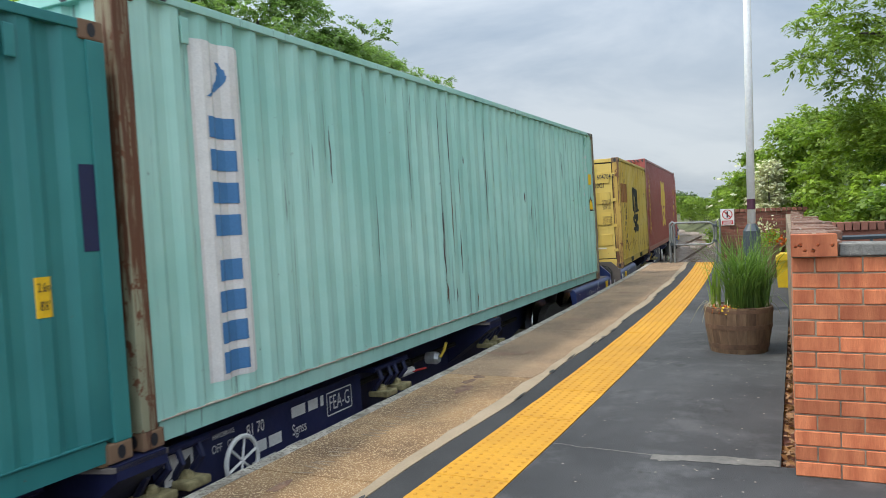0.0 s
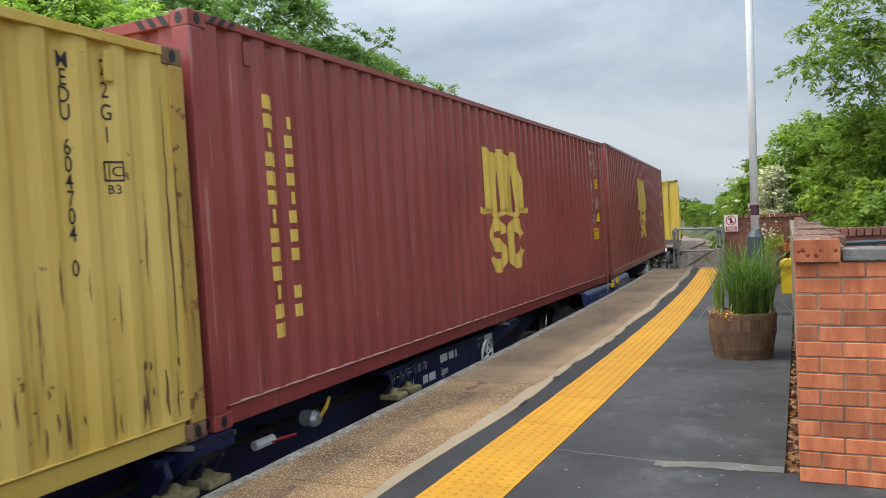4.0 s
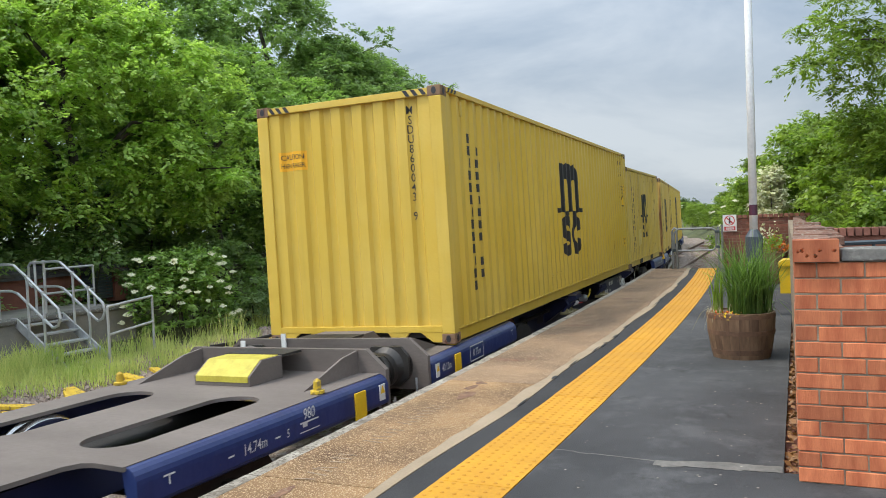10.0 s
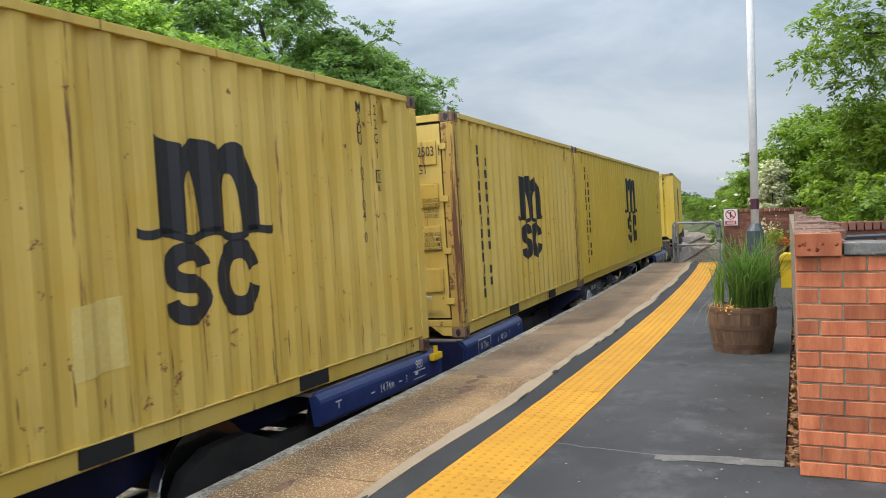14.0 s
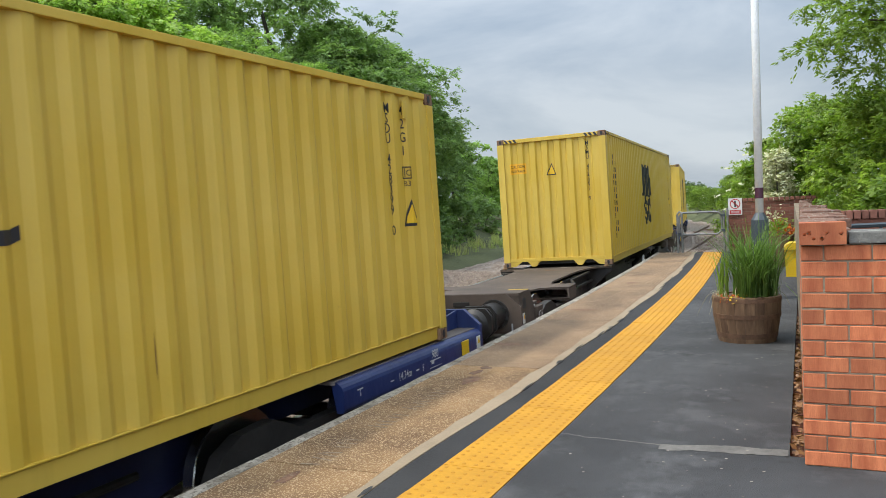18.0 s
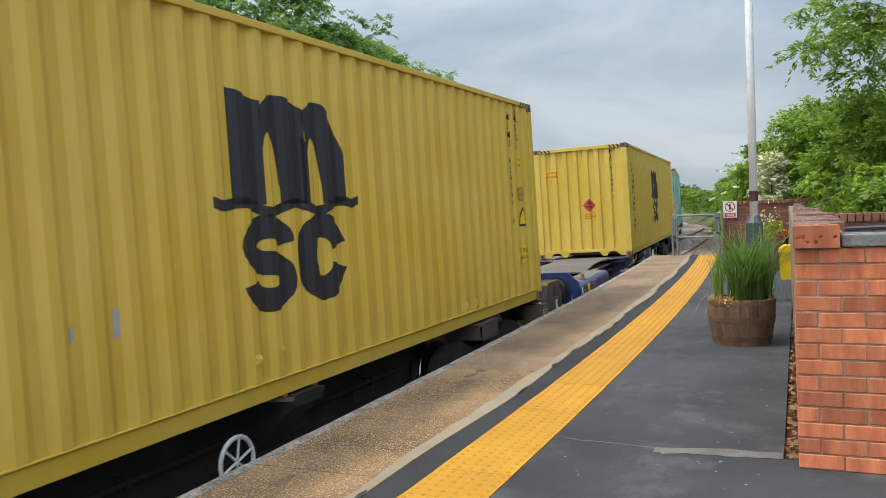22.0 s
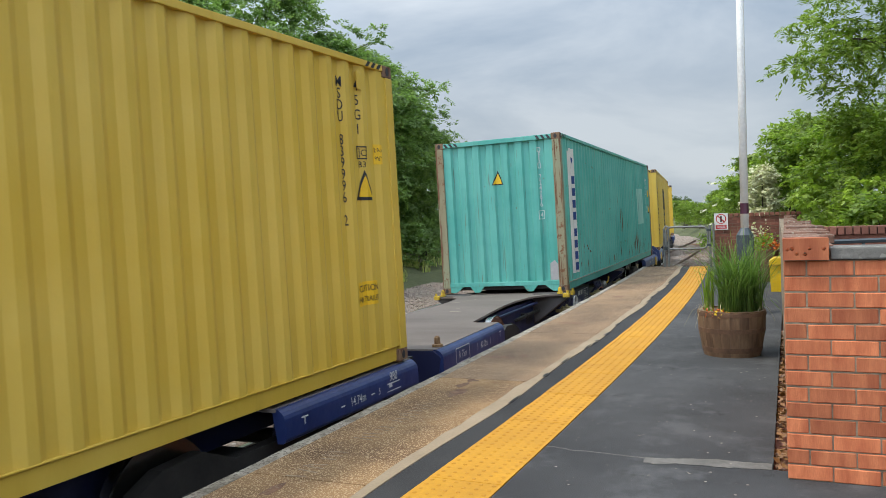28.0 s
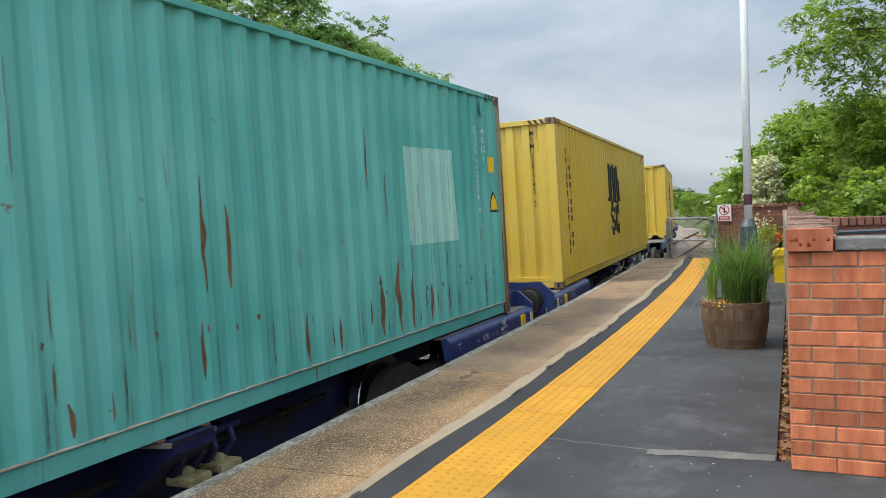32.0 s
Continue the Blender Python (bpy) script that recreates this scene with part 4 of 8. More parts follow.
def arch(bm, u0, u1, v0, v1, leg):
    mid, r = (u0 + u1) / 2, (u1 - u0) / 2
    outer = [(u0, v0)] + [(mid - r * math.cos(a), v1 - r * 0.75 + r * 0.75 * math.sin(a)) for a in (math.pi * k / 10 for k in range(11))] + [(u1, v0)]
    ri = r - leg
    inner = [(u1 - leg, v0)] + [(mid + ri * math.cos(a), v1 - r * 0.75 + (r * 0.75 - leg * 0.8) * math.sin(a)) for a in (math.pi * k / 10 for k in range(11))] + [(u0 + leg, v0)]
    for k in range(12):
        flat(bm, [outer[k], outer[k + 1], inner[11 - k], inner[12 - k]])
    return bm


def ring(bm, u, v, ru, rv, thick, *gaps):
    n = 20
    for k in range(n):
        a, b = 2 * math.pi * k / n, 2 * math.pi * (k + 1) / n
        if any(g[0] <= k < g[1] for g in gaps):
            continue
        o = [(u + ru * math.cos(t), v + rv * math.sin(t)) for t in (a, b)]
        i = [(u + (ru - thick) * math.cos(t), v + (rv - thick * 0.85) * math.sin(t)) for t in (a, b)]
        flat(bm, [i[0], o[0], o[1], i[1]])
    return bm


def stroke(bm, path, thick):
    """A band of even width along a bent line."""
    rim = []
    for k, p in enumerate(path):
        a, b = path[max(0, k - 1)], path[min(len(path) - 1, k + 1)]
        d = math.hypot(b[0] - a[0], b[1] - a[1])
        nu, nv = -(b[1] - a[1]) / d * thick / 2, (b[0] - a[0]) / d * thick / 2
        rim.append(((p[0] - nu, p[1] - nv), (p[0] + nu, p[1] + nv)))
    for a, b in zip(rim, rim[1:]):
        flat(bm, [a[0], b[0], b[1], a[1]])
    return bm


def emblem(u0, u1, v0, v1):
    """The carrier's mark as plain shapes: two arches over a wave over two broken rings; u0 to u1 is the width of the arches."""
    bm, w, h = bmesh.new(), u1 - u0, v1 - v0
    x, y = lambda k: u0 + k * w, lambda k: v0 + k * h
    # upright with a slanted head, two arches that lean on it
    flat(bm, [(x(0.0), y(0.49)), (x(0.235), y(0.49)), (x(0.235), y(0.96)), (x(0.0), y(1.0))])
    for a0, a1, i0, i1, fall in ((0.225, 0.61, 0.235, 0.385, 0.14), (0.595, 1.0, 0.63, 0.775, 0.72)):
        n = 12
        top = lambda t: 1.0 - 0.35 * max(0.0, 0.35 - t) ** 1.6 - fall * max(0.0, t - 0.35) ** 2.4
        dip = lambda t: 0.82 - 0.3 * (abs(t - 0.4) * 1.6) ** 3
        for k in range(n):
            e = [(x(a0 + (a1 - a0) * t), y(top(t)), x(i0 + (i1 - i0) * t), y(dip(t))) for t in (k / n, (k + 1) / n)]
            flat(bm, [(e[0][2], e[0][3]), (e[1][2], e[1][3]), (e[1][0], e[1][1]), (e[0][0], e[0][1])])
        flat(bm, [(x(i1), y(0.49)), (x(a1), y(0.49)), (x(a1), y(top(1.0))), (x(i1), y(dip(1.0)))])
    flat(bm, [(x(0.59), y(0.49)), (x(0.63), y(0.49)), (x(0.63), y(0.78)), (x(0.59), y(0.82))])
    n = 30
    for k in range(n):
        e = []
        for t in (k / n, (k + 1) / n):
            c = 0.476 + 0.022 * math.cos(6 * math.pi * (t - 0.5)) + (0.05 * (abs(t - 0.5) * 2) ** 7)
            e.append((x(-0.155 + 1.31 * t), y(c - 0.024), y(c + 0.024)))
        flat(bm, [(e[0][0], e[0][1]), (e[1][0], e[1][1]), (e[1][0], e[1][2]), (e[0][0], e[0][2])])
    thick = 0.125 * w
    cu, ru, rv = x(0.24), 0.2 * w - thick / 2 + 0.01 * w, (0.445 * h - thick) / 4
    curl = [(cu + ru * math.cos(radians(a)), y(0.2225) + rv + rv * math.sin(radians(a))) for a in range(0, 271, 15)]
    curl += [(cu + ru * math.cos(radians(a)), y(0.2225) - rv + rv * math.sin(radians(a))) for a in range(75, -181, -15)]
    stroke(bm, curl, thick)
    ring(bm, x(0.735), y(0.2225), 0.25 * w, 0.2225 * h, 0.165 * w, (19, 20), (0, 1))
    return bm


def warning(bm, u, v, w, h):
    return flat(bm, [(u - w / 2, v - h / 2), (u + w / 2, v - h / 2), (u, v + h / 2)])


CASTING = bmesh.new()
block(CASTING, -0.089, 0.089, -0.081, 0.081, -0.059, 0.059, 0.012)
CASTING_MESH = bpy.data.meshes.new("corner_casting")
CASTING.to_mesh(CASTING_MESH)
CASTING.free()
HOLE = bmesh.new()
prism(HOLE, [(0.03 * math.cos(a), 0.042 * math.sin(a)) for a in (2 * math.pi * k / 10 for k in range(10))], -0.004, 0.003)
HOLE_MESH = bpy.data.meshes.new("casting_hole")
HOLE.to_mesh(HOLE_MESH)
HOLE.free()


def container(length, high, paint, post, label, marks, doors=False, castings="rust_brown"):
    """A box container: origin in the middle of its base, its leading end at -x, the platform side at -y."""
    box = thing("shipping_container", Matrix(), label, "shipping container", "containers on the train")
    h = length / 2
    side_pts = corrugation(0.12, length - 0.12, 0.278, 0.072, 0.064, 0.036)
    end_pts = corrugation(0.15, 2 * WIDE - 0.15, 0.28, 0.12, 0.034, 0.045)
    side_put = lambda u, d, z: (u - h, -(SKIN - d), z)
    far_put = lambda u, d, z: (h - u, SKIN - d, z)
    front_put = lambda u, d, z: (-h + 0.03 + d, WIDE - u, z)
    rear_put = lambda u, d, z: (h - 0.03 - d, u - WIDE, z)
    for put in (side_put, far_put):
        shared("side_wall", folded(side_pts, 0.15, high - 0.05, put), paint, box)
    if not doors:
        shared("end_wall", folded(end_pts, 0.2, high - 0.1, front_put), paint, box)
    shared("end_wall", folded(end_pts, 0.2, high - 0.1, rear_put), paint, box)
    for sx in (-1, 1):
        for sy in (-1, 1):
            bm = bmesh.new()
            block(bm, sx * h, sx * (h - 0.13), sy * WIDE, sy * (WIDE - 0.15), 0.117, high - 0.117, 0.008)
            part("corner_post", bm, post if sx < 0 else (post if post != paint else paint), box)
            for z in (0.059, high - 0.059):
                c = shared("corner_casting", CASTING_MESH.copy(), castings, box)
                c.matrix_basis = pose(sx * (h - 0.089), sy * (WIDE - 0.081), z)
                if sy < 0:
                    o = shared("casting_hole", HOLE_MESH, "ink", c)
                    o.matrix_basis = pose(0, -0.081, 0, 90, 0, 0)
                if sx < 0:
                    o = shared("casting_hole", HOLE_MESH, "ink", c)
                    o.matrix_basis = pose(-0.089, 0, 0, 90, 0, -90)
    for sy in (-1, 1):
        part("top_side_rail", solid(-h + 0.178, h - 0.178, sy * WIDE, sy * (WIDE - 0.06), high - 0.066, high - 0.006, bevel=0.006), paint, box)
        bm = bmesh.new()
        prism(bm, [(SKIN - 0.004, 0.15), (SKIN - 0.014, 0.138), (SKIN - 0.02, 0.012), (SKIN - 0.1, 0.012), (SKIN - 0.1, 0.15)], -h + 0.17, h - 0.17, Matrix(((0, 0, 1, 0), (sy, 0, 0, 0), (0, 1, 0, 0), (0, 0, 0, 1))))
        part("bottom_side_rail", bm, paint, box)
        part("lip", solid(-h + 0.17, h - 0.17, sy * (SKIN + 0.004), sy * (SKIN - 0.03), 0.148, 0.158, bevel=0.003), {"red_box": "red_scuff", "teal": "worn_lip", "pale_teal": "worn_lip"}.get(paint, paint), box, "" if "yellow" in paint else "rubbed bare lip")
        if length < 7:
            for u in (2.0, 4.05):
                part("fork_pocket", solid(u - h - 0.19, u - h + 0.19, sy * (SKIN + 0.001), sy * (SKIN - 0.06), 0.03, 0.145), "gasket", box, "dark fork-lift pocket")
    for sx in (-1, 1):
        part("header", solid(sx * h, sx * (h - 0.08), -WIDE + 0.162, WIDE - 0.162, high - 0.1, high - 0.02, bevel=0.006), paint, box)
        bm = bmesh.new()
        block(bm, sx * h, sx * (h - 0.07), -WIDE + 0.15, WIDE - 0.15, 0.13, 0.205, 0.006)
        part("sill", bm, paint, box)
        for y in (-1.0, -0.52, 0.52, 1.0):
            t = 0.14 if abs(y) < 0.6 else 0.2
            bm = bmesh.new()
            prism(bm, [(y - t, 0.132), (y + t, 0.132), (y + 0.05, 0.02), (y - 0.05, 0.02)], 0.0, 0.04, Matrix(((0, 0, -sx, sx * (h - 0.004)), (1, 0, 0, 0), (0, 1, 0, 0), (0, 0, 0, 1))))
            part("sill_gusset", bm, paint, box)
    part("roof", solid(-h + 0.05, h - 0.05, -WIDE + 0.04, WIDE - 0.04, high - 0.03, high - 0.012), paint, box)
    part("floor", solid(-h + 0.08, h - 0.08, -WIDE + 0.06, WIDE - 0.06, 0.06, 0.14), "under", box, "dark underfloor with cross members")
    # black and yellow bars on the leading corners of high boxes
    if high > 2.8:
        for y0 in (-1.05, 0.75):
            for k in range(3):
                u = y0 + 0.1 * k
                bm = bmesh.new()
                prism(bm, [(u, high - 0.095), (u + 0.05, high - 0.095), (u + 0.1, high - 0.025), (u + 0.05, high - 0.025)], 0, 0.003, Matrix(((0, 0, -1, -h), (1, 0, 0, 0), (0, 1, 0, 0), (0, 0, 0, 1))))
                part("hazard_bar", bm, "ink", box, "slanting black bar")
        for u0, n in ((0.2, 3), (length - 0.5, 3)):
            for k in range(n):
                u = u0 + 0.1 * k - h
                bm = bmesh.new()
                prism(bm, [(u, high - 0.06), (u + 0.05, high - 0.06), (u + 0.1, high - 0.01), (u + 0.05, high - 0.01)], 0, 0.003, Matrix(((1, 0, 0, 0), (0, 0, -1, -WIDE), (0, 1, 0, 0), (0, 0, 0, 1))))
                part("hazard_bar", bm, "ink", box, "slanting black bar")
    # small lashing plate below the rails
    for u in (0.62, length - 0.62):
        bm = bmesh.new()
        block(bm, u - h - 0.035, u - h + 0.035, -SKIN - 0.012, -SKIN + 0.004, high - 0.3, high - 0.12, 0.01)
        part("vent", bm, paint, box, "small riveted vent cover")
    for kind, bm, ink, name in single_marks(marks):
        if kind == "dent":
            for v in bm.verts:
                v.co = Vector(side_put(v.co.x, depth_at(side_pts, v.co.x) - 0.002 - v.co.z, v.co.y))
            part("dent", bm, paint, box, "shallow dent")
        elif kind == "side":
            part(name, on_wall(bm, side_pts, side_put), ink, box)
        elif kind == "patch":
            part("repair_patch", on_wall(bm, side_pts, side_put, 0.003), ink, box)
        else:
            made = part(name, on_wall(bm, [] if doors else end_pts, (lambda u, d, z: (-h - 0.012 + d, WIDE - u, z)) if doors else front_put), ink, box)
            if name == "small_print":
                tagged(made, kind="stuff")
    if doors:
        door_end(box, h, high, paint)
    return box


def door_end(box, h, high, paint):
    """Two ribbed door leaves with locking bars, handles, hinges and rubber seals at the leading end."""
    x = -h
    part("door_seal", solid(x + 0.03, x + 0.05, -1.07, 1.07, 0.2, high - 0.1), "gasket", box, "black rubber seal")
    top = high - 0.13
    for sy in (-1, 1):
        y0, y1 = sy * 0.025, sy * 1.05
        leaf = part("door", solid(x + 0.006, x + 0.03, y0, y1, 0.23, top), paint, box, "ribbed steel door leaf")
        n = 4
        for k in range(n):
            z = 0.42 + (top - 0.5) * (k + 0.5) / n
            bm = bmesh.new()
            block(bm, x - 0.008, x + 0.008, sy * 0.08, sy * 1.0, z - 0.14, z + 0.14, 0.012)
            part("door_panel", bm, paint, leaf)
        for y in (0.2, 0.62):
            bm = bmesh.new()
            tube(bm, [(x - 0.035, sy * y, 0.16), (x - 0.035, sy * y, high - 0.08)], 0.017, 8)
            rod = part("locking_bar", bm, "bar_grey", leaf, "worn galvanised locking bar")
            for z in (0.25, 0.95, 1.55, high - 0.28):
                bm = bmesh.new()
                block(bm, x - 0.055, x, sy * y - 0.035, sy * y + 0.035, z - 0.025, z + 0.025, 0.006)
                part("bar_bracket", bm, paint, rod)
            z = 0.62 if y < 0.4 else 0.47
            bm = bmesh.new()
            block(bm, x - 0.06, x - 0.045, sy * y - 0.02, sy * y + 0.24 * sy, z - 0.018, z + 0.018, 0.005)
            part("door_handle", bm, "bar_grey", rod, "steel handle")
        for z in (0.42, 1.0, 1.6, 2.2):
            bm = bmesh.new()
            block(bm, x - 0.012, x + 0.02, sy * 1.02, sy * 1.12, z - 0.035, z + 0.035, 0.006)
            part("hinge", bm, paint, leaf)


def side_marks(ink, number, size, length, high=True, columns=True, caution=True, low=False, gaps=((), (8,)), shift=0.0):
    """The usual marks: name columns as bars, emblem, number, size code and warning labels."""
    ms, dz = [], (0.16 if high else 0.0)
    if columns:
        u = 0.85
        ms.append(("side", bar_column(13, gaps[0], u, 2.2 + dz, 0.43 + dz, 0.155, 0.112), ink))
        ms.append(("side", bar_column(11, gaps[1], u + 0.25, 2.06 + dz, 0.56 + dz, 0.12, 0.1), ink))
    if length > 7:
        ms.append(("side:emblem", emblem(5.43 + shift, 6.91 + shift, (0.67 if high else 0.53), (2.35 if high else 2.19)), ink))
    else:
        ms.append(("side:emblem", emblem(2.63 + shift, 3.69 + shift * 1.5, 0.71, 1.95), ink))
    r = length - 0.9 + (0.0 if length == F40 else shift * 1.5)
    small = "white_ink" if ink == "gold_ink" else "ink"
    top = 2.64 if high else 2.38
    foot = (1.32 if ink == "gold_ink" else 1.4) if high else 1.2
    drop = 0.0
    if low:
        foot, drop = 1.19, 0.42
    ms.append(("side", column(number, r - 0.02, top, foot, 0.095, 0.75, small == "white_ink"), small))
    ms.append(("side", column(size, r + 0.27, top, top - 0.4, 0.095, 0.75), small))
    sq = bmesh.new()
    sv = top - 0.62 - drop if ink != "gold_ink" else 1.67
    for du, dv, w, h in ((0, 0.055, 0.12, 0.012), (0, -0.055, 0.12, 0.012), (-0.055, 0, 0.012, 0.11), (0.055, 0, 0.012, 0.11), (-0.02, 0, 0.008, 0.09)):
        bar(sq, r + 0.29 + du, sv + dv, w, h)
    join_into(sq, text_bmesh("C", 0.06), Matrix.Translation((r + 0.31, sv - 0.03, 0)))
    join_into(sq, text_bmesh("B3" if ink != "gold_ink" else "87", 0.055), Matrix.Translation((r + 0.29, sv - 0.135, 0)))
    ms.append(("side", sq, small))
    if high:
        hu = r + 0.58 if small == "ink" and not low else r + 0.29
        ms.append(("side", bar(bmesh.new(), hu, 2.02, 0.11, 0.19), "hazard"))
        t = bmesh.new()
        join_into(t, text_bmesh("2.9m", 0.04, 0.8), Matrix.Translation((hu, 2.04, 0)))
        join_into(t, text_bmesh("9'6\"", 0.04, 0.8), Matrix.Translation((hu, 1.96, 0)))
        ms.append(("top_text", t, "ink"))
        ms.append(("side", warning(bmesh.new(), r + 0.31, 1.38 if small == "white_ink" else 1.72 - 1.12 * drop, 0.25, 0.28), "ink"))
        ms.append(("top_text", warning(bmesh.new(), r + 0.31, 1.37 if small == "white_ink" else 1.71 - 1.12 * drop, 0.18, 0.2), "hazard"))
        if caution:
            cv = 1.03 if small == "white_ink" else 0.72
            cu = r + 0.1 if small == "white_ink" else r + 0.24
            w = 0.4 if small == "white_ink" else 0.34
            ms.append(("side", bar(bmesh.new(), cu, cv, w, 0.22), "hazard"))
            t = bmesh.new()
            join_into(t, text_bmesh("CAUTION", 0.06, 0.85), Matrix.Translation((cu, cv + 0.02, 0)))
            join_into(t, text_bmesh("2.9m 9½ HIGH" if small == "white_ink" else "HIGH TRAILER", 0.05, 0.72), Matrix.Translation((cu, cv - 0.075, 0)))
            ms.append(("top_text", t, "ink"))
    return ms


def front_marks(number, ink="ink", caution=True, triangle=False, placard=False, top=2.62):
    ms = [("front", column(number, 2.02, top + 0.04, top - 1.16, 0.095, 0.7, ink == "white_ink"), ink)]
    if caution:
        ms.append(("front", bar(bmesh.new(), 0.45, 2.22, 0.37, 0.23), "orange"))
        t = bmesh.new()
        join_into(t, text_bmesh("CAUTION", 0.06, 0.8), Matrix.Translation((0.45, 2.24, 0)))
        join_into(t, text_bmesh("HIGH TRAILER", 0.055, 0.62), Matrix.Translation((0.45, 2.14, 0)))
        ms.append(("front_top", t, "ink"))
    if triangle:
        ms.append(("front", warning(bmesh.new(), 1.21, 2.16, 0.23, 0.27), "ink"))
        ms.append(("front_top", warning(bmesh.new(), 1.21, 2.145, 0.17, 0.2), "hazard"))
    if placard:
        ms.append(("front", flat(bmesh.new(), [(1.4, 1.17), (1.57, 1.35), (1.4, 1.53), (1.23, 1.35)]), "sign_red"))
        t = bmesh.new()
        bar(t, 1.4, 1.42, 0.06, 0.08)
        bar(t, 1.4, 1.33, 0.16, 0.02)
        bar(t, 1.4, 1.29, 0.12, 0.02)
        ms.append(("front_top", t, "ink"))
        ms.append(("front", bar(bmesh.new(), 1.41, 1.07, 0.27, 0.12), "sign_red"))
        ms.append(("front_top", bar(bmesh.new(), 1.41, 1.07, 0.24, 0.095), "orange"))
        t = text_bmesh("UN1866", 0.06, 0.75)
        for v in t.verts:
            v.co += Vector((1.41, 1.04, 0))
        ms.append(("front_third", t, "ink"))
    return ms


def build_container(length, high, paint, post, label, marks, doors=False, castings="rust_brown"):
    """Splits the marks into layers so that print lies on top of its label."""
    base = [m for m in marks if m[0].partition(":")[0] in ("side", "front", "patch", "dent")]
    box = container(length, high, paint, post, label, base, doors, castings)
    h = length / 2
    side_pts = corrugation(0.12, length - 0.12, 0.278, 0.072, 0.064, 0.036)
    end_pts = corrugation(0.15, 2 * WIDE - 0.15, 0.28, 0.12, 0.034, 0.045)
    for kind, bm, ink, name in single_marks([m for m in marks if m not in base]):
        if kind == "top_text":
            part(name, on_wall(bm, side_pts, lambda u, d, z: (u - h, -(SKIN - d), z), 0.008), ink, box)
        elif kind in ("front_top", "front_third"):
            part(name, on_wall(bm, end_pts, lambda u, d, z: (-h + 0.03 + d, WIDE - u, z), 0.008 if kind == "front_top" else 0.011), ink, box)
    return box


def streak(u, top, foot, w, seed=0):
    """A thin ragged run down a wall."""
    rng = random.Random(seed)
    n = max(3, int((top - foot) / 0.12))
    left, right = [], []
    for k in range(n + 1):
        v = top + (foot - top) * k / n
        s = math.sin(math.pi * min(0.93, max(0.07, k / n))) * w / 2
        c = u + rng.uniform(-0.3, 0.3) * w
        left.append((c - s * rng.uniform(0.4, 1.2), v))
        right.append((c + s * rng.uniform(0.4, 1.2), v))
    bm = bmesh.new()
    for k in range(n):
        flat(bm, [left[k + 1], right[k + 1], right[k], left[k]])
    bmesh.ops.remove_doubles(bm, verts=bm.verts, dist=1e-5)
    return bm


def dent(u, v, w, h):
    """A shallow crease standing out of the skin: (u, v) outline with a pulled-out ridge."""
    bm = bmesh.new()
    rim = [bm.verts.new((u + w / 2 * math.cos(a), v + h / 2 * math.sin(a), 0)) for a in (2 * math.pi * k / 10 for k in range(10))]
    top = bm.verts.new((u + 0.15 * w, v + 0.12 * h, 0.022))
    for k in range(10):
        bm.faces.new((rim[k], rim[(k + 1) % 10], top))
    return bm


def dents(rows):
    return [("dent", dent(u, v, w, h), "") for u, v, w, h in rows]


def streaks(rows, ink, seed):
    return [("side:" + ("rust_run" if ink == "rust_streak" else "scrape"), streak(u, a, b, w, seed + i), ink) for i, (u, a, b, w) in enumerate(rows)]


def banner(ink):
    """The tall white panel with its name as bars and a small leaping shape."""
    bm = bmesh.new()
    for i, v in enumerate((2.06, 1.83, 1.6, 1.37, 1.05, 0.83, 0.61, 0.4)):
        bar(bm, 0.94, v, 0.28 if i != 4 else 0.24, 0.15)
    pts = [(0.82 + 0.13 * k / 6 + 0.1 * math.sin(k / 6 * 3), 2.27 + 0.26 * k / 6) for k in range(7)]
    for k in range(6):
        w = 0.012 + 0.03 * math.sin(math.pi * (k + 0.5) / 6)
        flat(bm, [(pts[k][0] - w, pts[k][1]), (pts[k][0] + w, pts[k][1]), (pts[k + 1][0] + w, pts[k + 1][1]), (pts[k + 1][0] - w, pts[k + 1][1])])
    return [("side", flat(bmesh.new(), [(0.68, 0.28), (1.2, 0.28), (1.2, 2.66), (0.68, 2.66)]), "sign_white"), ("top_text", bm, ink)]


def plain_marks(number, size, length):
    r = length - 0.8
    ms = [("side", column(number, r - 0.05, 2.4, 1.4, 0.08, 0.75), "white_ink"), ("side", column(size, r + 0.2, 2.4, 2.05, 0.08, 0.75), "white_ink")]
    ms.append(("side", bar(bmesh.new(), r + 0.45, 1.98, 0.13, 0.2), "hazard"))
    ms.append(("side", warning(bmesh.new(), r + 0.47, 1.5, 0.25, 0.28), "ink"))
    ms.append(("top_text", warning(bmesh.new(), r + 0.47, 1.49, 0.18, 0.2), "hazard"))
    return ms


# ---- wagons: origin in the middle, at the level on which the boxes stand ----
LOAD = 18.33


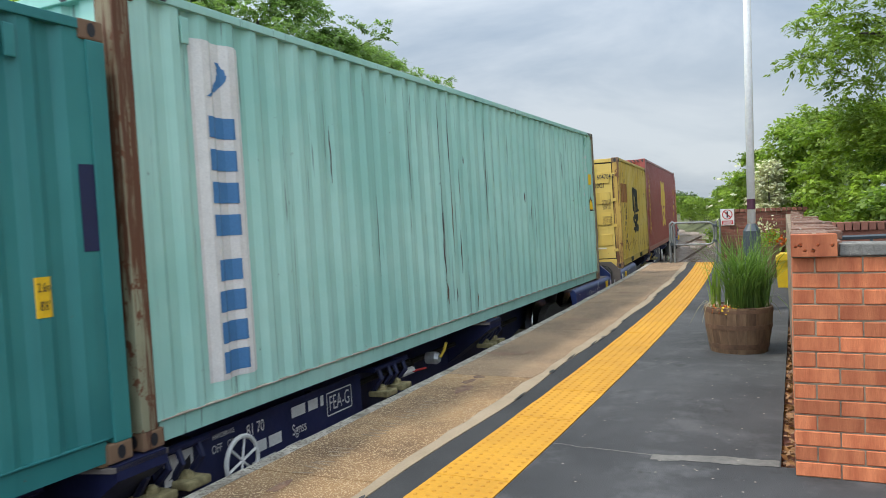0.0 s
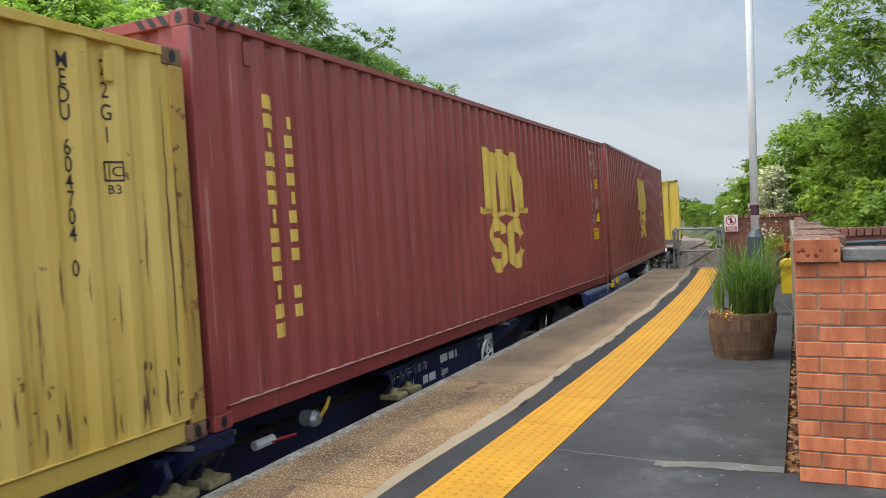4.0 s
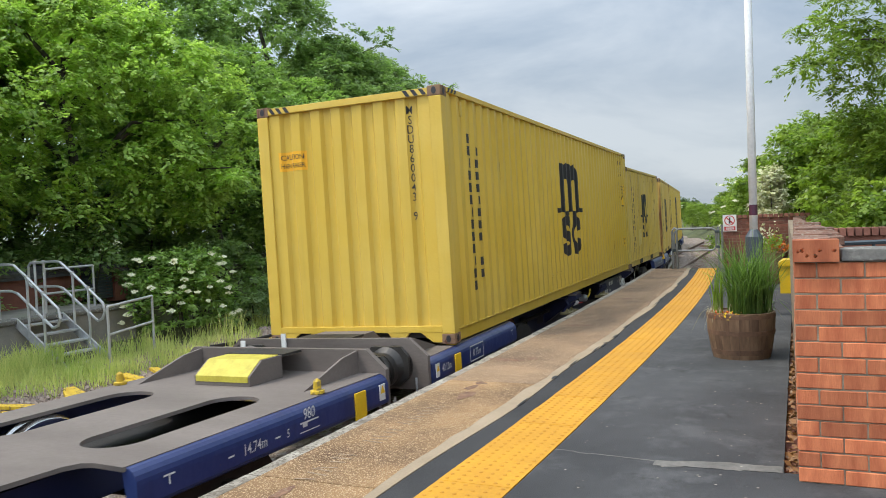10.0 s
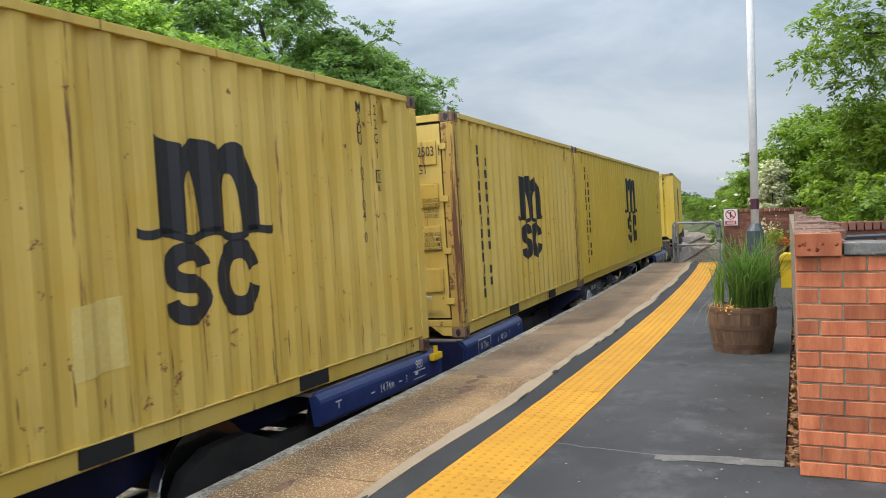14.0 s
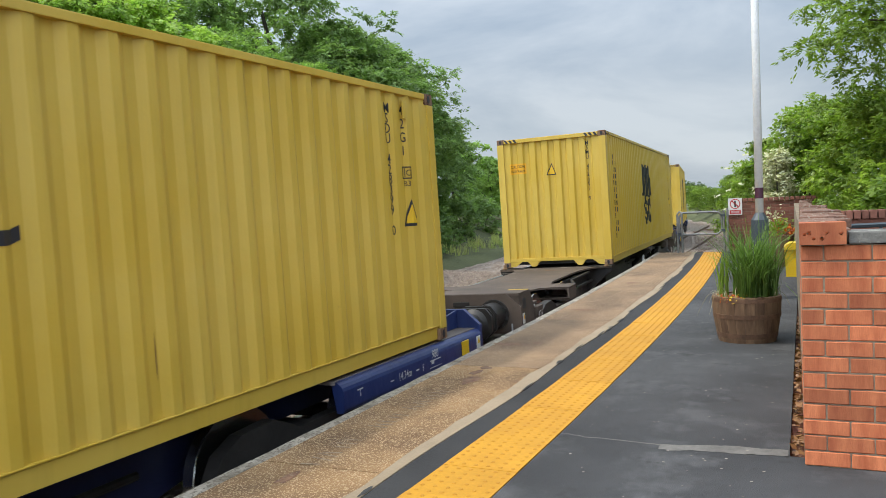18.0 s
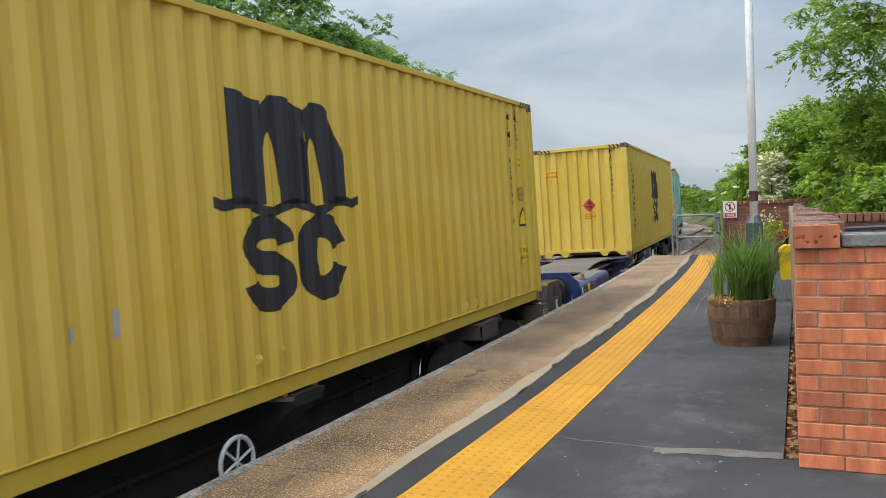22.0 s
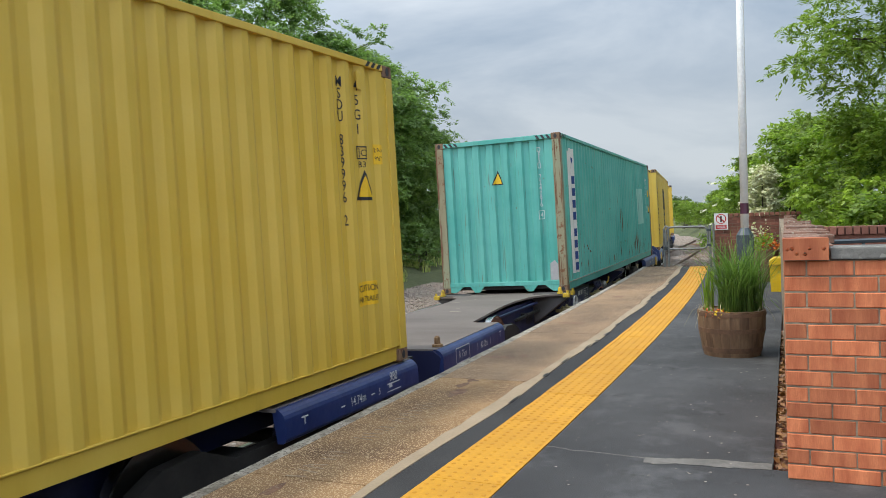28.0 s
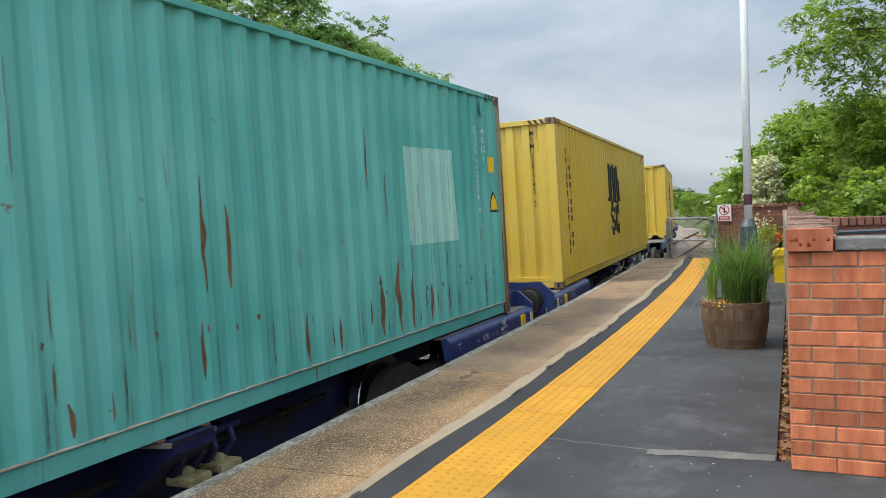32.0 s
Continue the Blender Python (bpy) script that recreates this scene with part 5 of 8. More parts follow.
def wheel_parts(bogie, x):
    axle = new("wheelset")
    axle.parent = bogie
    axle.matrix_basis = pose(x, 0, -0.52)
    bm = bmesh.new()
    tube(bm, [(0, -0.98, 0), (0, 0.98, 0)], 0.075, 12)
    part("axle", bm, "under", axle)
    for sy in (-1, 1):
        bm = bmesh.new()
        lathe(bm, [(0.1, -0.07), (0.14, -0.06), (0.36, -0.02), (0.4, -0.05), (0.4, 0.075), (0.36, 0.03), (0.14, 0.05), (0.1, 0.07)], 36, pose(0, sy * 0.79, 0, 90 if sy < 0 else -90, 0, 0))
        part("wheel_disc", bm, "wheel_disc", axle, "near-black wheel disc, shade put into its colour", True)
        bm = bmesh.new()
        lathe(bm, [(0.402, -0.055), (0.455, -0.055), (0.46, -0.05), (0.465, 0.045), (0.485, 0.06), (0.49, 0.07), (0.485, 0.08), (0.402, 0.08)], 40, pose(0, sy * 0.79, 0, 90 if sy < 0 else -90, 0, 0))
        part("tyre", bm, "tread", axle, "bright worn steel tyre")
    return axle


def bogie(wagon, x):
    b = new("bogie")
    b.parent = wagon
    b.matrix_basis = pose(x, 0, 0)
    for sy in (-1, 1):
        out = [(-1.45, -0.5), (-1.32, -0.3), (-1.1, -0.2), (-0.72, -0.18), (-0.4, -0.32), (0.4, -0.32), (0.72, -0.18), (1.1, -0.2), (1.32, -0.3), (1.45, -0.5), (1.45, -0.62), (1.15, -0.64), (1.1, -0.5), (0.7, -0.48), (0.62, -0.62), (0.3, -0.68), (-0.3, -0.68), (-0.62, -0.62), (-0.7, -0.48), (-1.1, -0.5), (-1.15, -0.64), (-1.45, -0.62)]
        bm = bmesh.new()
        prism(bm, out, -0.06, 0.06, Matrix(((1, 0, 0, 0), (0, 0, 1, sy * 1.03), (0, 1, 0, 0.02), (0, 0, 0, 1))))
        f = part("side_frame", bm, "under", b, "black cast side frame")
        for dx in (-0.9, 0.9):
            bm = bmesh.new()
            lathe(bm, [(0.13, 0), (0.13, 0.1), (0.1, 0.13)], 14, pose(dx, sy * 1.06, -0.52, 90 if sy < 0 else -90, 0, 0))
            part("axle_box", bm, "buffer_black", f)
            for k in (-0.2, 0.2):
                bm = bmesh.new()
                pts = [(dx + k + 0.05 * math.cos(a), sy * 1.03 + 0.05 * math.sin(a), -0.6 + a * 0.0055) for a in (j * 0.7 for j in range(36))]
                tube(bm, pts, 0.012, 5)
                part("spring", bm, "under", f)
    bm = bmesh.new()
    block(bm, -0.18, 0.18, -1.0, 1.0, -0.62, -0.4, 0.03)
    part("bolster", bm, "under", b)
    return b, [wheel_parts(b, -0.9), wheel_parts(b, 0.9)]


def buffers(wagon, x, way, paint):
    """Headstock with two oval buffers, screw coupling, hoses and a lamp bracket; way is the outward direction along x."""
    bm = bmesh.new()
    prism(bm, [(-1.25, -0.32), (1.25, -0.32), (1.25, 0.02), (1.05, 0.2), (-1.05, 0.2), (-1.25, 0.02)], -0.03, 0.03, Matrix(((0, 0, 1, x), (1, 0, 0, 0), (0, 1, 0, 0), (0, 0, 0, 1))))
    head = part("headstock", bm, paint, wagon)
    lay = lambda y: Matrix.Translation((x, y, -0.08)) @ Matrix.Rotation(radians(90 * way), 4, "Y")
    for y in (-0.87, 0.87):
        bm = bmesh.new()
        lathe(bm, [(0.21, 0.03), (0.21, 0.055), (0.172, 0.057), (0.165, 0.33), (0.18, 0.332), (0.18, 0.4), (0.15, 0.402)], 28, lay(y))
        case = part("buffer_housing", bm, "buffer_black", head, "dark greasy steel buffer housing")
        bm = bmesh.new()
        lathe(bm, [(0.145, 0.39), (0.145, 0.58), (0.2, 0.635)], 28, lay(y))
        face = [(-0.25, 0.1), (-0.17, 0.2), (0.17, 0.2), (0.25, 0.1), (0.25, -0.09), (0.13, -0.2), (-0.13, -0.2), (-0.25, -0.09)]
        for s, z0, z1 in ((1.0, 0.632, 0.668), (0.86, 0.666, 0.69)):
            prism(bm, [(p * s, q * s) for p, q in face], z0, z1, Matrix(((0, 0, way, x), (1, 0, 0, y), (0, 1, 0, -0.08), (0, 0, 0, 1))))
        part("buffer_head", bm, "buffer_black", case, "broad worn buffer head")
        for k in range(8):
            q = lay(y) @ Vector((0.19 * math.cos(k * 0.785 + 0.4), 0.19 * math.sin(k * 0.785 + 0.4), 0.06))
            part("bolt", lathe(bmesh.new(), [(0.016, 0), (0.016, 0.014)], 6, Matrix.Translation(q) @ Matrix.Rotation(radians(90 * way), 4, "Y")), "under", case)
    bm = bmesh.new()
    tube(bm, [(x, 0, -0.1), (x + way * 0.35, 0, -0.13), (x + way * 0.62, 0, -0.16)], [0.05, 0.04, 0.05], 8)
    tube(bm, [(x + way * 0.2, -0.1, -0.08), (x + way * 0.4, 0, -0.02), (x + way * 0.2, 0.1, -0.08)], 0.022, 6)
    part("coupling_hook", bm, "under", head)
    for y in (-0.45, 0.35):
        bm = bmesh.new()
        tube(bm, [(x, y, -0.2), (x + way * 0.12, y, -0.24), (x + way * 0.22, y * 0.9, -0.42), (x + way * 0.42, y * 0.6, -0.52), (x + way * 0.6, y * 0.5, -0.4)], 0.022, 7)
        part("brake_hose", bm, "gasket", head)
    bm = bmesh.new()
    block(bm, x + way * 0.035, x + way * 0.05, 0.42, 0.48, 0.03, 0.26, 0.004)
    part("lamp_bracket", bm, "white_ink", head, "white lamp bracket")
    bm = bmesh.new()
    tube(bm, [(x + way * 0.05, -1.12, -0.2), (x + way * 0.05, -1.12, -0.42), (x + way * 0.45, -1.05, -0.42), (x + way * 0.45, -1.05, -0.34)], 0.012, 6)
    part("shunter_handle", bm, "galvanised", head)
    return head


def rounded(u0, u1, v0, v1, r, n=6):
    out = []
    for cu, cv, a0 in ((u1 - r, v0 + r, -90), (u1 - r, v1 - r, 0), (u0 + r, v1 - r, 90), (u0 + r, v0 + r, 180)):
        out += [(cu + r * math.cos(radians(a0 + 90 * k / n)), cv + r * math.sin(radians(a0 + 90 * k / n))) for k in range(n + 1)]
    return out


def wagon(label, front, rear, brown=False, dusty=False, bare=False):
    """A sixty-foot container flat. front, rear: 'buffer' or 'bar', how each end is coupled."""
    w = thing("container_wagon", Matrix(), label, "freight wagon", "wagons of the train")
    # brown wagon's webs go near-black: the cavity's shade is put into their colour
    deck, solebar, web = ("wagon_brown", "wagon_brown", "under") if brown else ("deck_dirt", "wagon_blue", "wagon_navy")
    a, b = -(LOAD / 2 + (0.8 if front == "buffer" else 0.1)), LOAD / 2 + (0.8 if rear == "buffer" else 0.1)
    la, lb = -LOAD / 2, LOAD / 2
    neck = 0.62 if not brown else 0.7
    spigot = "white_ink" if brown else "board_yellow"
    # deck plan: wide over the bogies, waisted between, flared where box corners stand
    if brown:
        wide = [(a, 1.19), (la + 0.12, 1.19), (la + 0.14, neck), (la + 1.6, neck), (la + 1.8, 0.76), (la + 1.9, 0.95), (la + 1.92, 1.25), (la + 2.45, 1.25), (la + 2.48, 0.95), (la + 2.55, 0.78), (la + 2.95, neck)]
    else:
        wide = [(a, 1.19), (la + 2.12, 1.19), (la + 2.1, 0.92), (la + 2.13, 0.84), (la + 2.22, 0.79), (la + 2.6, 0.76), (la + 3.3, 0.69), (la + 4.2, neck)]
    flare = [(la + 4.9, neck), (la + 5.5, neck + 0.08), (la + 5.8, 0.9), (la + 5.88, 1.24), (la + 6.32, 1.24), (la + 6.4, 0.9), (la + 6.7, neck + 0.08), (la + 7.2, neck)]
    near = wide + flare
    far = [(lb + la - u if i else b, v) for i, (u, v) in enumerate(near)][::-1]
    rim = [(u, -v) for u, v in near + far] + [(u, v) for u, v in near + far][::-1]
    holes = []
    if not brown:
        for e, d, kind in ((la, 1, front), (lb, -1, rear)):
            for s in (-1, 1) if kind == "buffer" else ():
                u0, u1 = sorted((e + d * 0.3, e + d * 1.85))
                v0, v1 = sorted((s * 0.34, s * 0.82))
                holes.append(rounded(u0, u1, v0, v1, 0.23))
    plate("deck", [rim] + holes, 0.03, deck, w, Matrix.Translation((0, 0, -0.03)), "dusty steel deck")
    # solebars over the bogies
    for e, d in ((a, 1), (b, -1)):
        for s in (-1, 1):
            prof = [(1.15, -0.016), (1.185, -0.019), (1.215, -0.03), (1.24, -0.048), (1.258, -0.072), (1.268, -0.1), (1.27, -0.13), (1.27, -0.25), (1.262, -0.272), (1.245, -0.286), (1.19, -0.29)]
            bm = bmesh.new()
            u0, u1 = sorted((((la if d > 0 else lb) - d * 0.12) if brown else e, (la if d > 0 else lb) + d * (0.14 if brown else 2.1)))
            if brown:
                prof = [(0.95, -0.075), (1.27, -0.075), (1.27, -0.34), (0.95, -0.34)]
            prism(bm, [(p, q) for p, q in prof], u0, u1, Matrix(((0, 0, 1, 0), (s, 0, 0, 0), (0, 1, 0, 0), (0, 0, 0, 1))))
            part("solebar", bm, solebar, w)
            if brown:
                o = la - 0.12 if d > 0 else lb + 0.12
                for k in range(3):
                    on_solebar(w, "035"[k], o + (0.045 + 0.08 * k if d > 0 else -0.25 + 0.08 * k), -0.26, 0.12, 0.7) if s < 0 else None
            if brown and s < 0 and d > 0:
                # pale scrapes on the deck plate
                rng = random.Random(33)
                for k in range(26):
                    u, v, ln = rng.uniform(la + 0.3, lb - 0.3), rng.uniform(-0.62, 0.62), rng.uniform(0.1, 0.45)
                    bm = bmesh.new()
                    join_into(bm, flat(bmesh.new(), [(u, v), (u + rng.uniform(-0.1, 0.1), v + ln), (u + 0.012 + rng.uniform(-0.1, 0.1), v + ln), (u + 0.012, v)][::-1]), Matrix.Translation((0, 0, -0.0125)))
                    bmesh.ops.recalc_face_normals(bm, faces=bm.faces)
                    part("deck_scrape", bm, "worn_lip" if k % 3 else "rust_streak", w)
            if brown:
                # hollow bracket, open towards the platform
                u0, u1 = sorted(((la if d > 0 else lb) + d * 1.92, (la if d > 0 else lb) + d * 2.45))
                lay = Matrix(((1, 0, 0, 0), (0, 0, 1, 0), (0, 1, 0, 0), (0, 0, 0, 1)))
                bm = bmesh.new()
                o0, o1 = (u1 - 0.03, u1) if d > 0 else (u0, u0 + 0.03)
                prism(bm, [(u0, -0.034), (u1, -0.034), (u1, -0.062), (u0, -0.062)], s * 0.72, s * 1.245, lay)
                prism(bm, [(u0 + 0.01, -0.2), (u1 - 0.01, -0.2), (u1 - 0.04, -0.235), (u0 + 0.03, -0.235)], s * 0.72, s * 1.235, lay)
                prism(bm, [(o0, -0.06), (o1, -0.06), (o1, -0.215), (o0, -0.215)], s * 0.72, s * 1.235, lay)
                prism(bm, [(u0, -0.06), (u1, -0.06), (u1 - 0.005, -0.19), (u1 - 0.05, -0.225), (u0 + 0.03, -0.225), (u0, -0.2)], s * 1.215, s * 1.245, lay)
                part("step_bracket", bm, solebar, w)
    if not brown:
        rng = random.Random(len(label) + int(dusty) + 2 * int(bare))
        for k in range(14):
            u, v, ln = rng.uniform(la + 2.2, -1.0), rng.uniform(-0.5, 0.3), rng.uniform(0.08, 0.3)
            bm = bmesh.new()
            join_into(bm, flat(bmesh.new(), [(u, v), (u + rng.uniform(-0.04, 0.04), v + ln), (u + 0.014 + rng.uniform(-0.04, 0.04), v + ln), (u + 0.014, v)][::-1]), Matrix.Translation((0, 0, 0.003)))
            bmesh.ops.recalc_face_normals(bm, faces=bm.faces)
            part("deck_scrape", bm, "worn_lip", w)
    # central spine
    for s in (-1, 1):
        bm = bmesh.new()
        prism(bm, [(a + 0.05, -0.1), (b - 0.05, -0.1), (b - 0.05, -0.32), (b - 3.4, -0.36), (b - 5.0, -0.68), (a + 5.0, -0.68), (a + 3.4, -0.36), (a + 0.05, -0.32)], s * (neck - 0.06), s * neck, Matrix(((1, 0, 0, 0), (0, 0, 1, 0), (0, 1, 0, 0), (0, 0, 0, 1))))
        part("spine_web", bm, web, w)
        for u in (la + 4.4, la + 5.6, lb - 5.6, lb - 4.4):
            bm = bmesh.new()
            prism(bm, rounded(u - 0.22, u + 0.22, -0.5, -0.34, 0.075, 4), s * (neck - 0.01), s * (neck + 0.004), Matrix(((1, 0, 0, 0), (0, 0, 1, 0), (0, 1, 0, 0), (0, 0, 0, 1))))
            part("lightening_hole", bm, "ink", w, "dark oval hole in the web")
        bm = bmesh.new()
        if brown:
            tube(bm, [(la + 2.2, s * (neck + 0.1), -0.13), (la + 3.3, s * (neck + 0.16), -0.13), (la + 3.75, s * (neck + 0.2), -0.15), (la + 4.1, s * (neck + 0.08), -0.12), (la + 5.6, s * (neck + 0.1), -0.1)], 0.03, 7)
            part("pipe_hanger", solid(la + 3.62, la + 3.86, s * neck, s * (neck + 0.22), -0.34, -0.17, bevel=0.02), web, w)
        else:
            tube(bm, [(la + 2.6, s * (neck + 0.1), -0.13), (la + 5.8, s * (neck + 0.1), -0.15)], 0.026, 7)
        part("brake_pipe", bm, web, w)
        bm = bmesh.new()
        tube(bm, [(a + 4.6, s * (neck + 0.09), -0.3), (b - 4.6, s * (neck + 0.09), -0.3)], 0.032, 7)
        part("air_pipe", bm, "under", w)
        for k in range(7):
            u = a + 5.2 + k * (b - a - 10.4) / 6
            part("pipe_clip", solid(u - 0.025, u + 0.025, s * neck, s * (neck + 0.125), -0.345, -0.26, bevel=0.006), "under", w)
        # data panel on the spine, at the side of the handbrake
        shift = 2.95 if front == "buffer" and rear == "bar" else 0.0
        bm = bmesh.new()
        block(bm, -2.75 + shift, -0.05 + shift, s * 0.98, s * 1.0, -0.6, -0.1, 0.01)
        panel = part("data_panel", bm, web, w)
        if s < 0 and not brown:
            wagon_writing(panel, shift > 0)
        for u in (-2.5 + shift, -0.4 + shift):
            bm = bmesh.new()
            block(bm, u - 0.04, u + 0.04, s * neck, s * 0.98, -0.5, -0.2)
            part("panel_bracket", bm, web, w)
    part("spine_floor", solid(a + 0.3, b - 0.3, -neck + 0.05, neck - 0.05, -0.3, -0.26), "under", w)
    # outriggers where box corners stand
    for u in (-LOAD / 2 + 6.1, LOAD / 2 - 6.1):
        for s in (-1, 1):
            bm = bmesh.new()
            prism(bm, [(s * neck, -0.006), (s * 1.24, -0.006), (s * 1.24, -0.1), (s * 1.1, -0.2), (s * neck, -0.55)], u - 0.2, u + 0.2, Matrix(((0, 0, 1, 0), (1, 0, 0, 0), (0, 1, 0, 0), (0, 0, 0, 1))))
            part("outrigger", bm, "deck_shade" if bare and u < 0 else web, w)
            for k in (-0.16, 0.16):
                bm = bmesh.new()
                lathe(bm, [(0.05, 0), (0.05, 0.03), (0.035, 0.035), (0.03, 0.1), (0.012, 0.12)], 10, pose(u + k * 1.3, s * 1.13, -0.008))
                part("spigot", bm, spigot if bare and u < 0 else "spigot_brown", w, "worn locating spigot")
                if bare and u < 0:
                    bm = bmesh.new()
                    block(bm, u + k * 1.3 - 0.06, u + k * 1.3 + 0.06, s * 1.19, s * 1.3, -0.075, 0.0, 0.012)
                    tube(bm, [(u + k * 1.3, s * 1.27, 0.0), (u + k * 1.3, s * 1.27, 0.05)], 0.022, 8)
                    part("twist_lock", bm, "board_yellow", w, "yellow folded twist lock")
    for u, kind in ((-LOAD / 2 + 0.09, front), (LOAD / 2 - 0.09, rear)):
        for s in (-1, 1):
            bm = bmesh.new()
            lathe(bm, [(0.06, 0), (0.06, 0.025), (0.035, 0.03), (0.032, 0.1), (0.012, 0.12)], 10, pose(u if not brown else u + (-0.1 if u < 0 else 0.1), s * 1.13, -0.012 if not brown else -0.076))
            part("spigot", bm, spigot if brown or dusty else "spigot_brown", w, "worn locating spigot")
            if dusty and kind == "bar":
                bm = bmesh.new()
                block(bm, u - 0.1, u + 0.1, s * 1.272, s * 1.33, -0.1, -0.03, 0.012)
                tube(bm, [(u, s * 1.3, -0.03), (u, s * 1.3, 0.04)], 0.025, 8)
                part("twist_lock", bm, "hazard", w, "yellow folded twist lock")
            if kind == "buffer" and not brown:
                c = u + (-0.2 if u < 0 else 0.4)
                bm = bmesh.new()
                block(bm, c - 0.085, c + 0.085, s * 1.272, s * 1.288, -0.33, -0.08, 0.006)
                part("lifting_plate", bm, "hazard", w, "yellow lifting-point plate")
    # folded stand-by spigots hanging under the middle of the load, in pairs on a hinge bar
    turned = front == "buffer" and rear == "bar"
    if not brown:
        for u in (-3.1, 0.0) if turned else (-2.65, 0.45, 3.35):
            part("hinge_bar", tube(bmesh.new(), [(u - 0.36, -1.06, -0.1), (u + 0.36, -1.06, -0.1)], 0.028, 7), web, w)
            part("hinge_bracket", solid(u - 0.3, u + 0.3, -1.05, -neck, -0.14, -0.09, bevel=0.008), web, w)
            for k in (-0.16, 0.16):
                pad = part("folded_spigot_pad", solid(u + k - 0.11, u + k + 0.11, -1.16, -0.94, -0.39, -0.33, bevel=0.016), "pad_yellow", w, "dirty yellow folded spigot pad")
                part("spigot_knob", lathe(bmesh.new(), [(0.05, 0), (0.045, 0.03), (0.02, 0.05)], 8, pose(u + k, -1.04, -0.33)), "pad_yellow", pad)
                for dx in (-0.075, 0.075):
                    part("spigot_arm", tube(bmesh.new(), [(u + k + dx, -0.98, -0.34), (u + k + dx * 1.3, -1.1, -0.2), (u + k + dx * 1.3, -1.06, -0.1)], 0.026, 6), web, w)
        # brake valve with its lever and a small written frame
        v = -1.55 if turned else 1.65
        part("valve_body", lathe(bmesh.new(), [(0.07, 0), (0.075, 0.12), (0.05, 0.16)], 12, pose(v, -0.9, -0.26, 90, 0, 0)), "galvanised", w, "grey brake valve")
        part("valve_lever", tube(bmesh.new(), [(v, -1.07, -0.25), (v + 0.05, -1.1, -0.18), (v + 0.12, -1.1, -0.1)], 0.018, 7), "board_yellow", w, "yellow valve lever")
        part("pipe_cock", tube(bmesh.new(), [(v - 0.75, -0.95, -0.3), (v - 0.55, -0.98, -0.29)], 0.04, 8), "sign_white", w, "white pipe cock")
        part("cock_handle", tube(bmesh.new(), [(v - 0.6, -1.0, -0.3), (v - 0.3, -1.02, -0.32)], 0.014, 6), "sign_red", w, "red cock handle")
    hub = 2.3 if brown or turned else -2.0
    ring_pts = [(hub + 0.18 * math.cos(t), -1.12, -0.36 + 0.18 * math.sin(t)) for t in (2 * math.pi * k / 20 for k in range(21))]
    rim = part("brake_wheel", tube(bmesh.new(), ring_pts, 0.018, 6, False), "white_ink", w, "white handbrake wheel")
    for k in range(3):
        c, q = math.cos(k * math.pi / 3 + 0.3) * 0.17, math.sin(k * math.pi / 3 + 0.3) * 0.17
        part("spoke", tube(bmesh.new(), [(hub - c, -1.12, -0.36 - q), (hub + c, -1.12, -0.36 + q)], 0.011, 5), "white_ink", rim)
    bm = bmesh.new()
    block(bm, -1.3, 0.4, -0.5, 0.5, -0.75, -0.45, 0.03)
    tube(bm, [(1.2, -0.35, -0.6), (2.6, -0.35, -0.6)], 0.17, 12)
    part("brake_gear", bm, "under", w)
    for e, d, kind in ((a, -1, front), (b, 1, rear)):
        if kind == "buffer":
            head = buffers(w, e + d * (0.05 if brown else 0.03), d, deck if dusty else solebar)
            if not brown:
                for s in (-1, 1):
                    bm = bmesh.new()
                    prism(bm, [(0, -0.015), (0, 0.19), (-0.25, 0.16), (-0.85, -0.015)], s * 0.95 - 0.012, s * 0.95 + 0.012, Matrix(((d, 0, 0, e), (0, 0, 1, 0), (0, 1, 0, 0), (0, 0, 0, 1))))
                    part("end_gusset", bm, deck if dusty else solebar, w)
                lay = Matrix(((d, 0, 0, e - d * 0.3), (0, 0, 1, 0), (0, 1, 0, 0), (0, 0, 0, 1)))
                bm = bmesh.new()
                prism(bm, [(0.0, 0.19), (-0.28, 0.19), (-0.46, 0.07), (-0.46, -0.012), (0.0, -0.012)], -0.32, 0.32, lay)
                stop = part("stop_block", bm, "deck_dirt", w)
                if dusty and d > 0:
                    bm = bmesh.new()
                    prism(bm, [(-0.02, 0.19), (-0.28, 0.19), (-0.46, 0.07), (-0.46, 0.02), (-0.465, 0.02), (-0.465, 0.073), (-0.282, 0.196), (-0.02, 0.196)], -0.3, 0.3, lay)
                    part("painted_top", bm, "stop_yellow", stop, "worn yellow paint")
                bm = bmesh.new()
                block(bm, e - d * 0.3, e - d * 0.02, -0.34, 0.34, 0.175, 0.198)
                part("cover_flap", bm, "under", w)
            else:
                bm = bmesh.new()
                prism(bm, [(0.05, -0.34), (0.05, 0.2), (-0.48, 0.2), (-0.67, -0.07), (-0.67, -0.34)], -1.22, 1.22, Matrix(((d, 0, 0, e), (0, 0, 1, 0), (0, 1, 0, 0), (0, 0, 0, 1))))
                end = part("end_platform", bm, deck, w, "raised brown steel end platform")
                for s in (-1, 1):
                    part("hand_hole", solid(e - d * 0.26, e - d * 0.11, s * 1.216, s * 1.2225, -0.03, 0.11, bevel=0.001), "ink", end, "dark square hand hole")
                    bm = bmesh.new()
                    prism(bm, [(-0.4, 0.203), (-0.484, 0.203), (-0.51, 0.165), (-0.5, 0.16), (-0.47, 0.19), (-0.4, 0.19)], s * 0.92, s * 1.215, Matrix(((d, 0, 0, e), (0, 0, 1, 0), (0, 1, 0, 0), (0, 0, 0, 1))))
                    part("corner_stripe", bm, "stripe_yellow", end, "worn yellow corner stripe")
                    bm = bmesh.new()
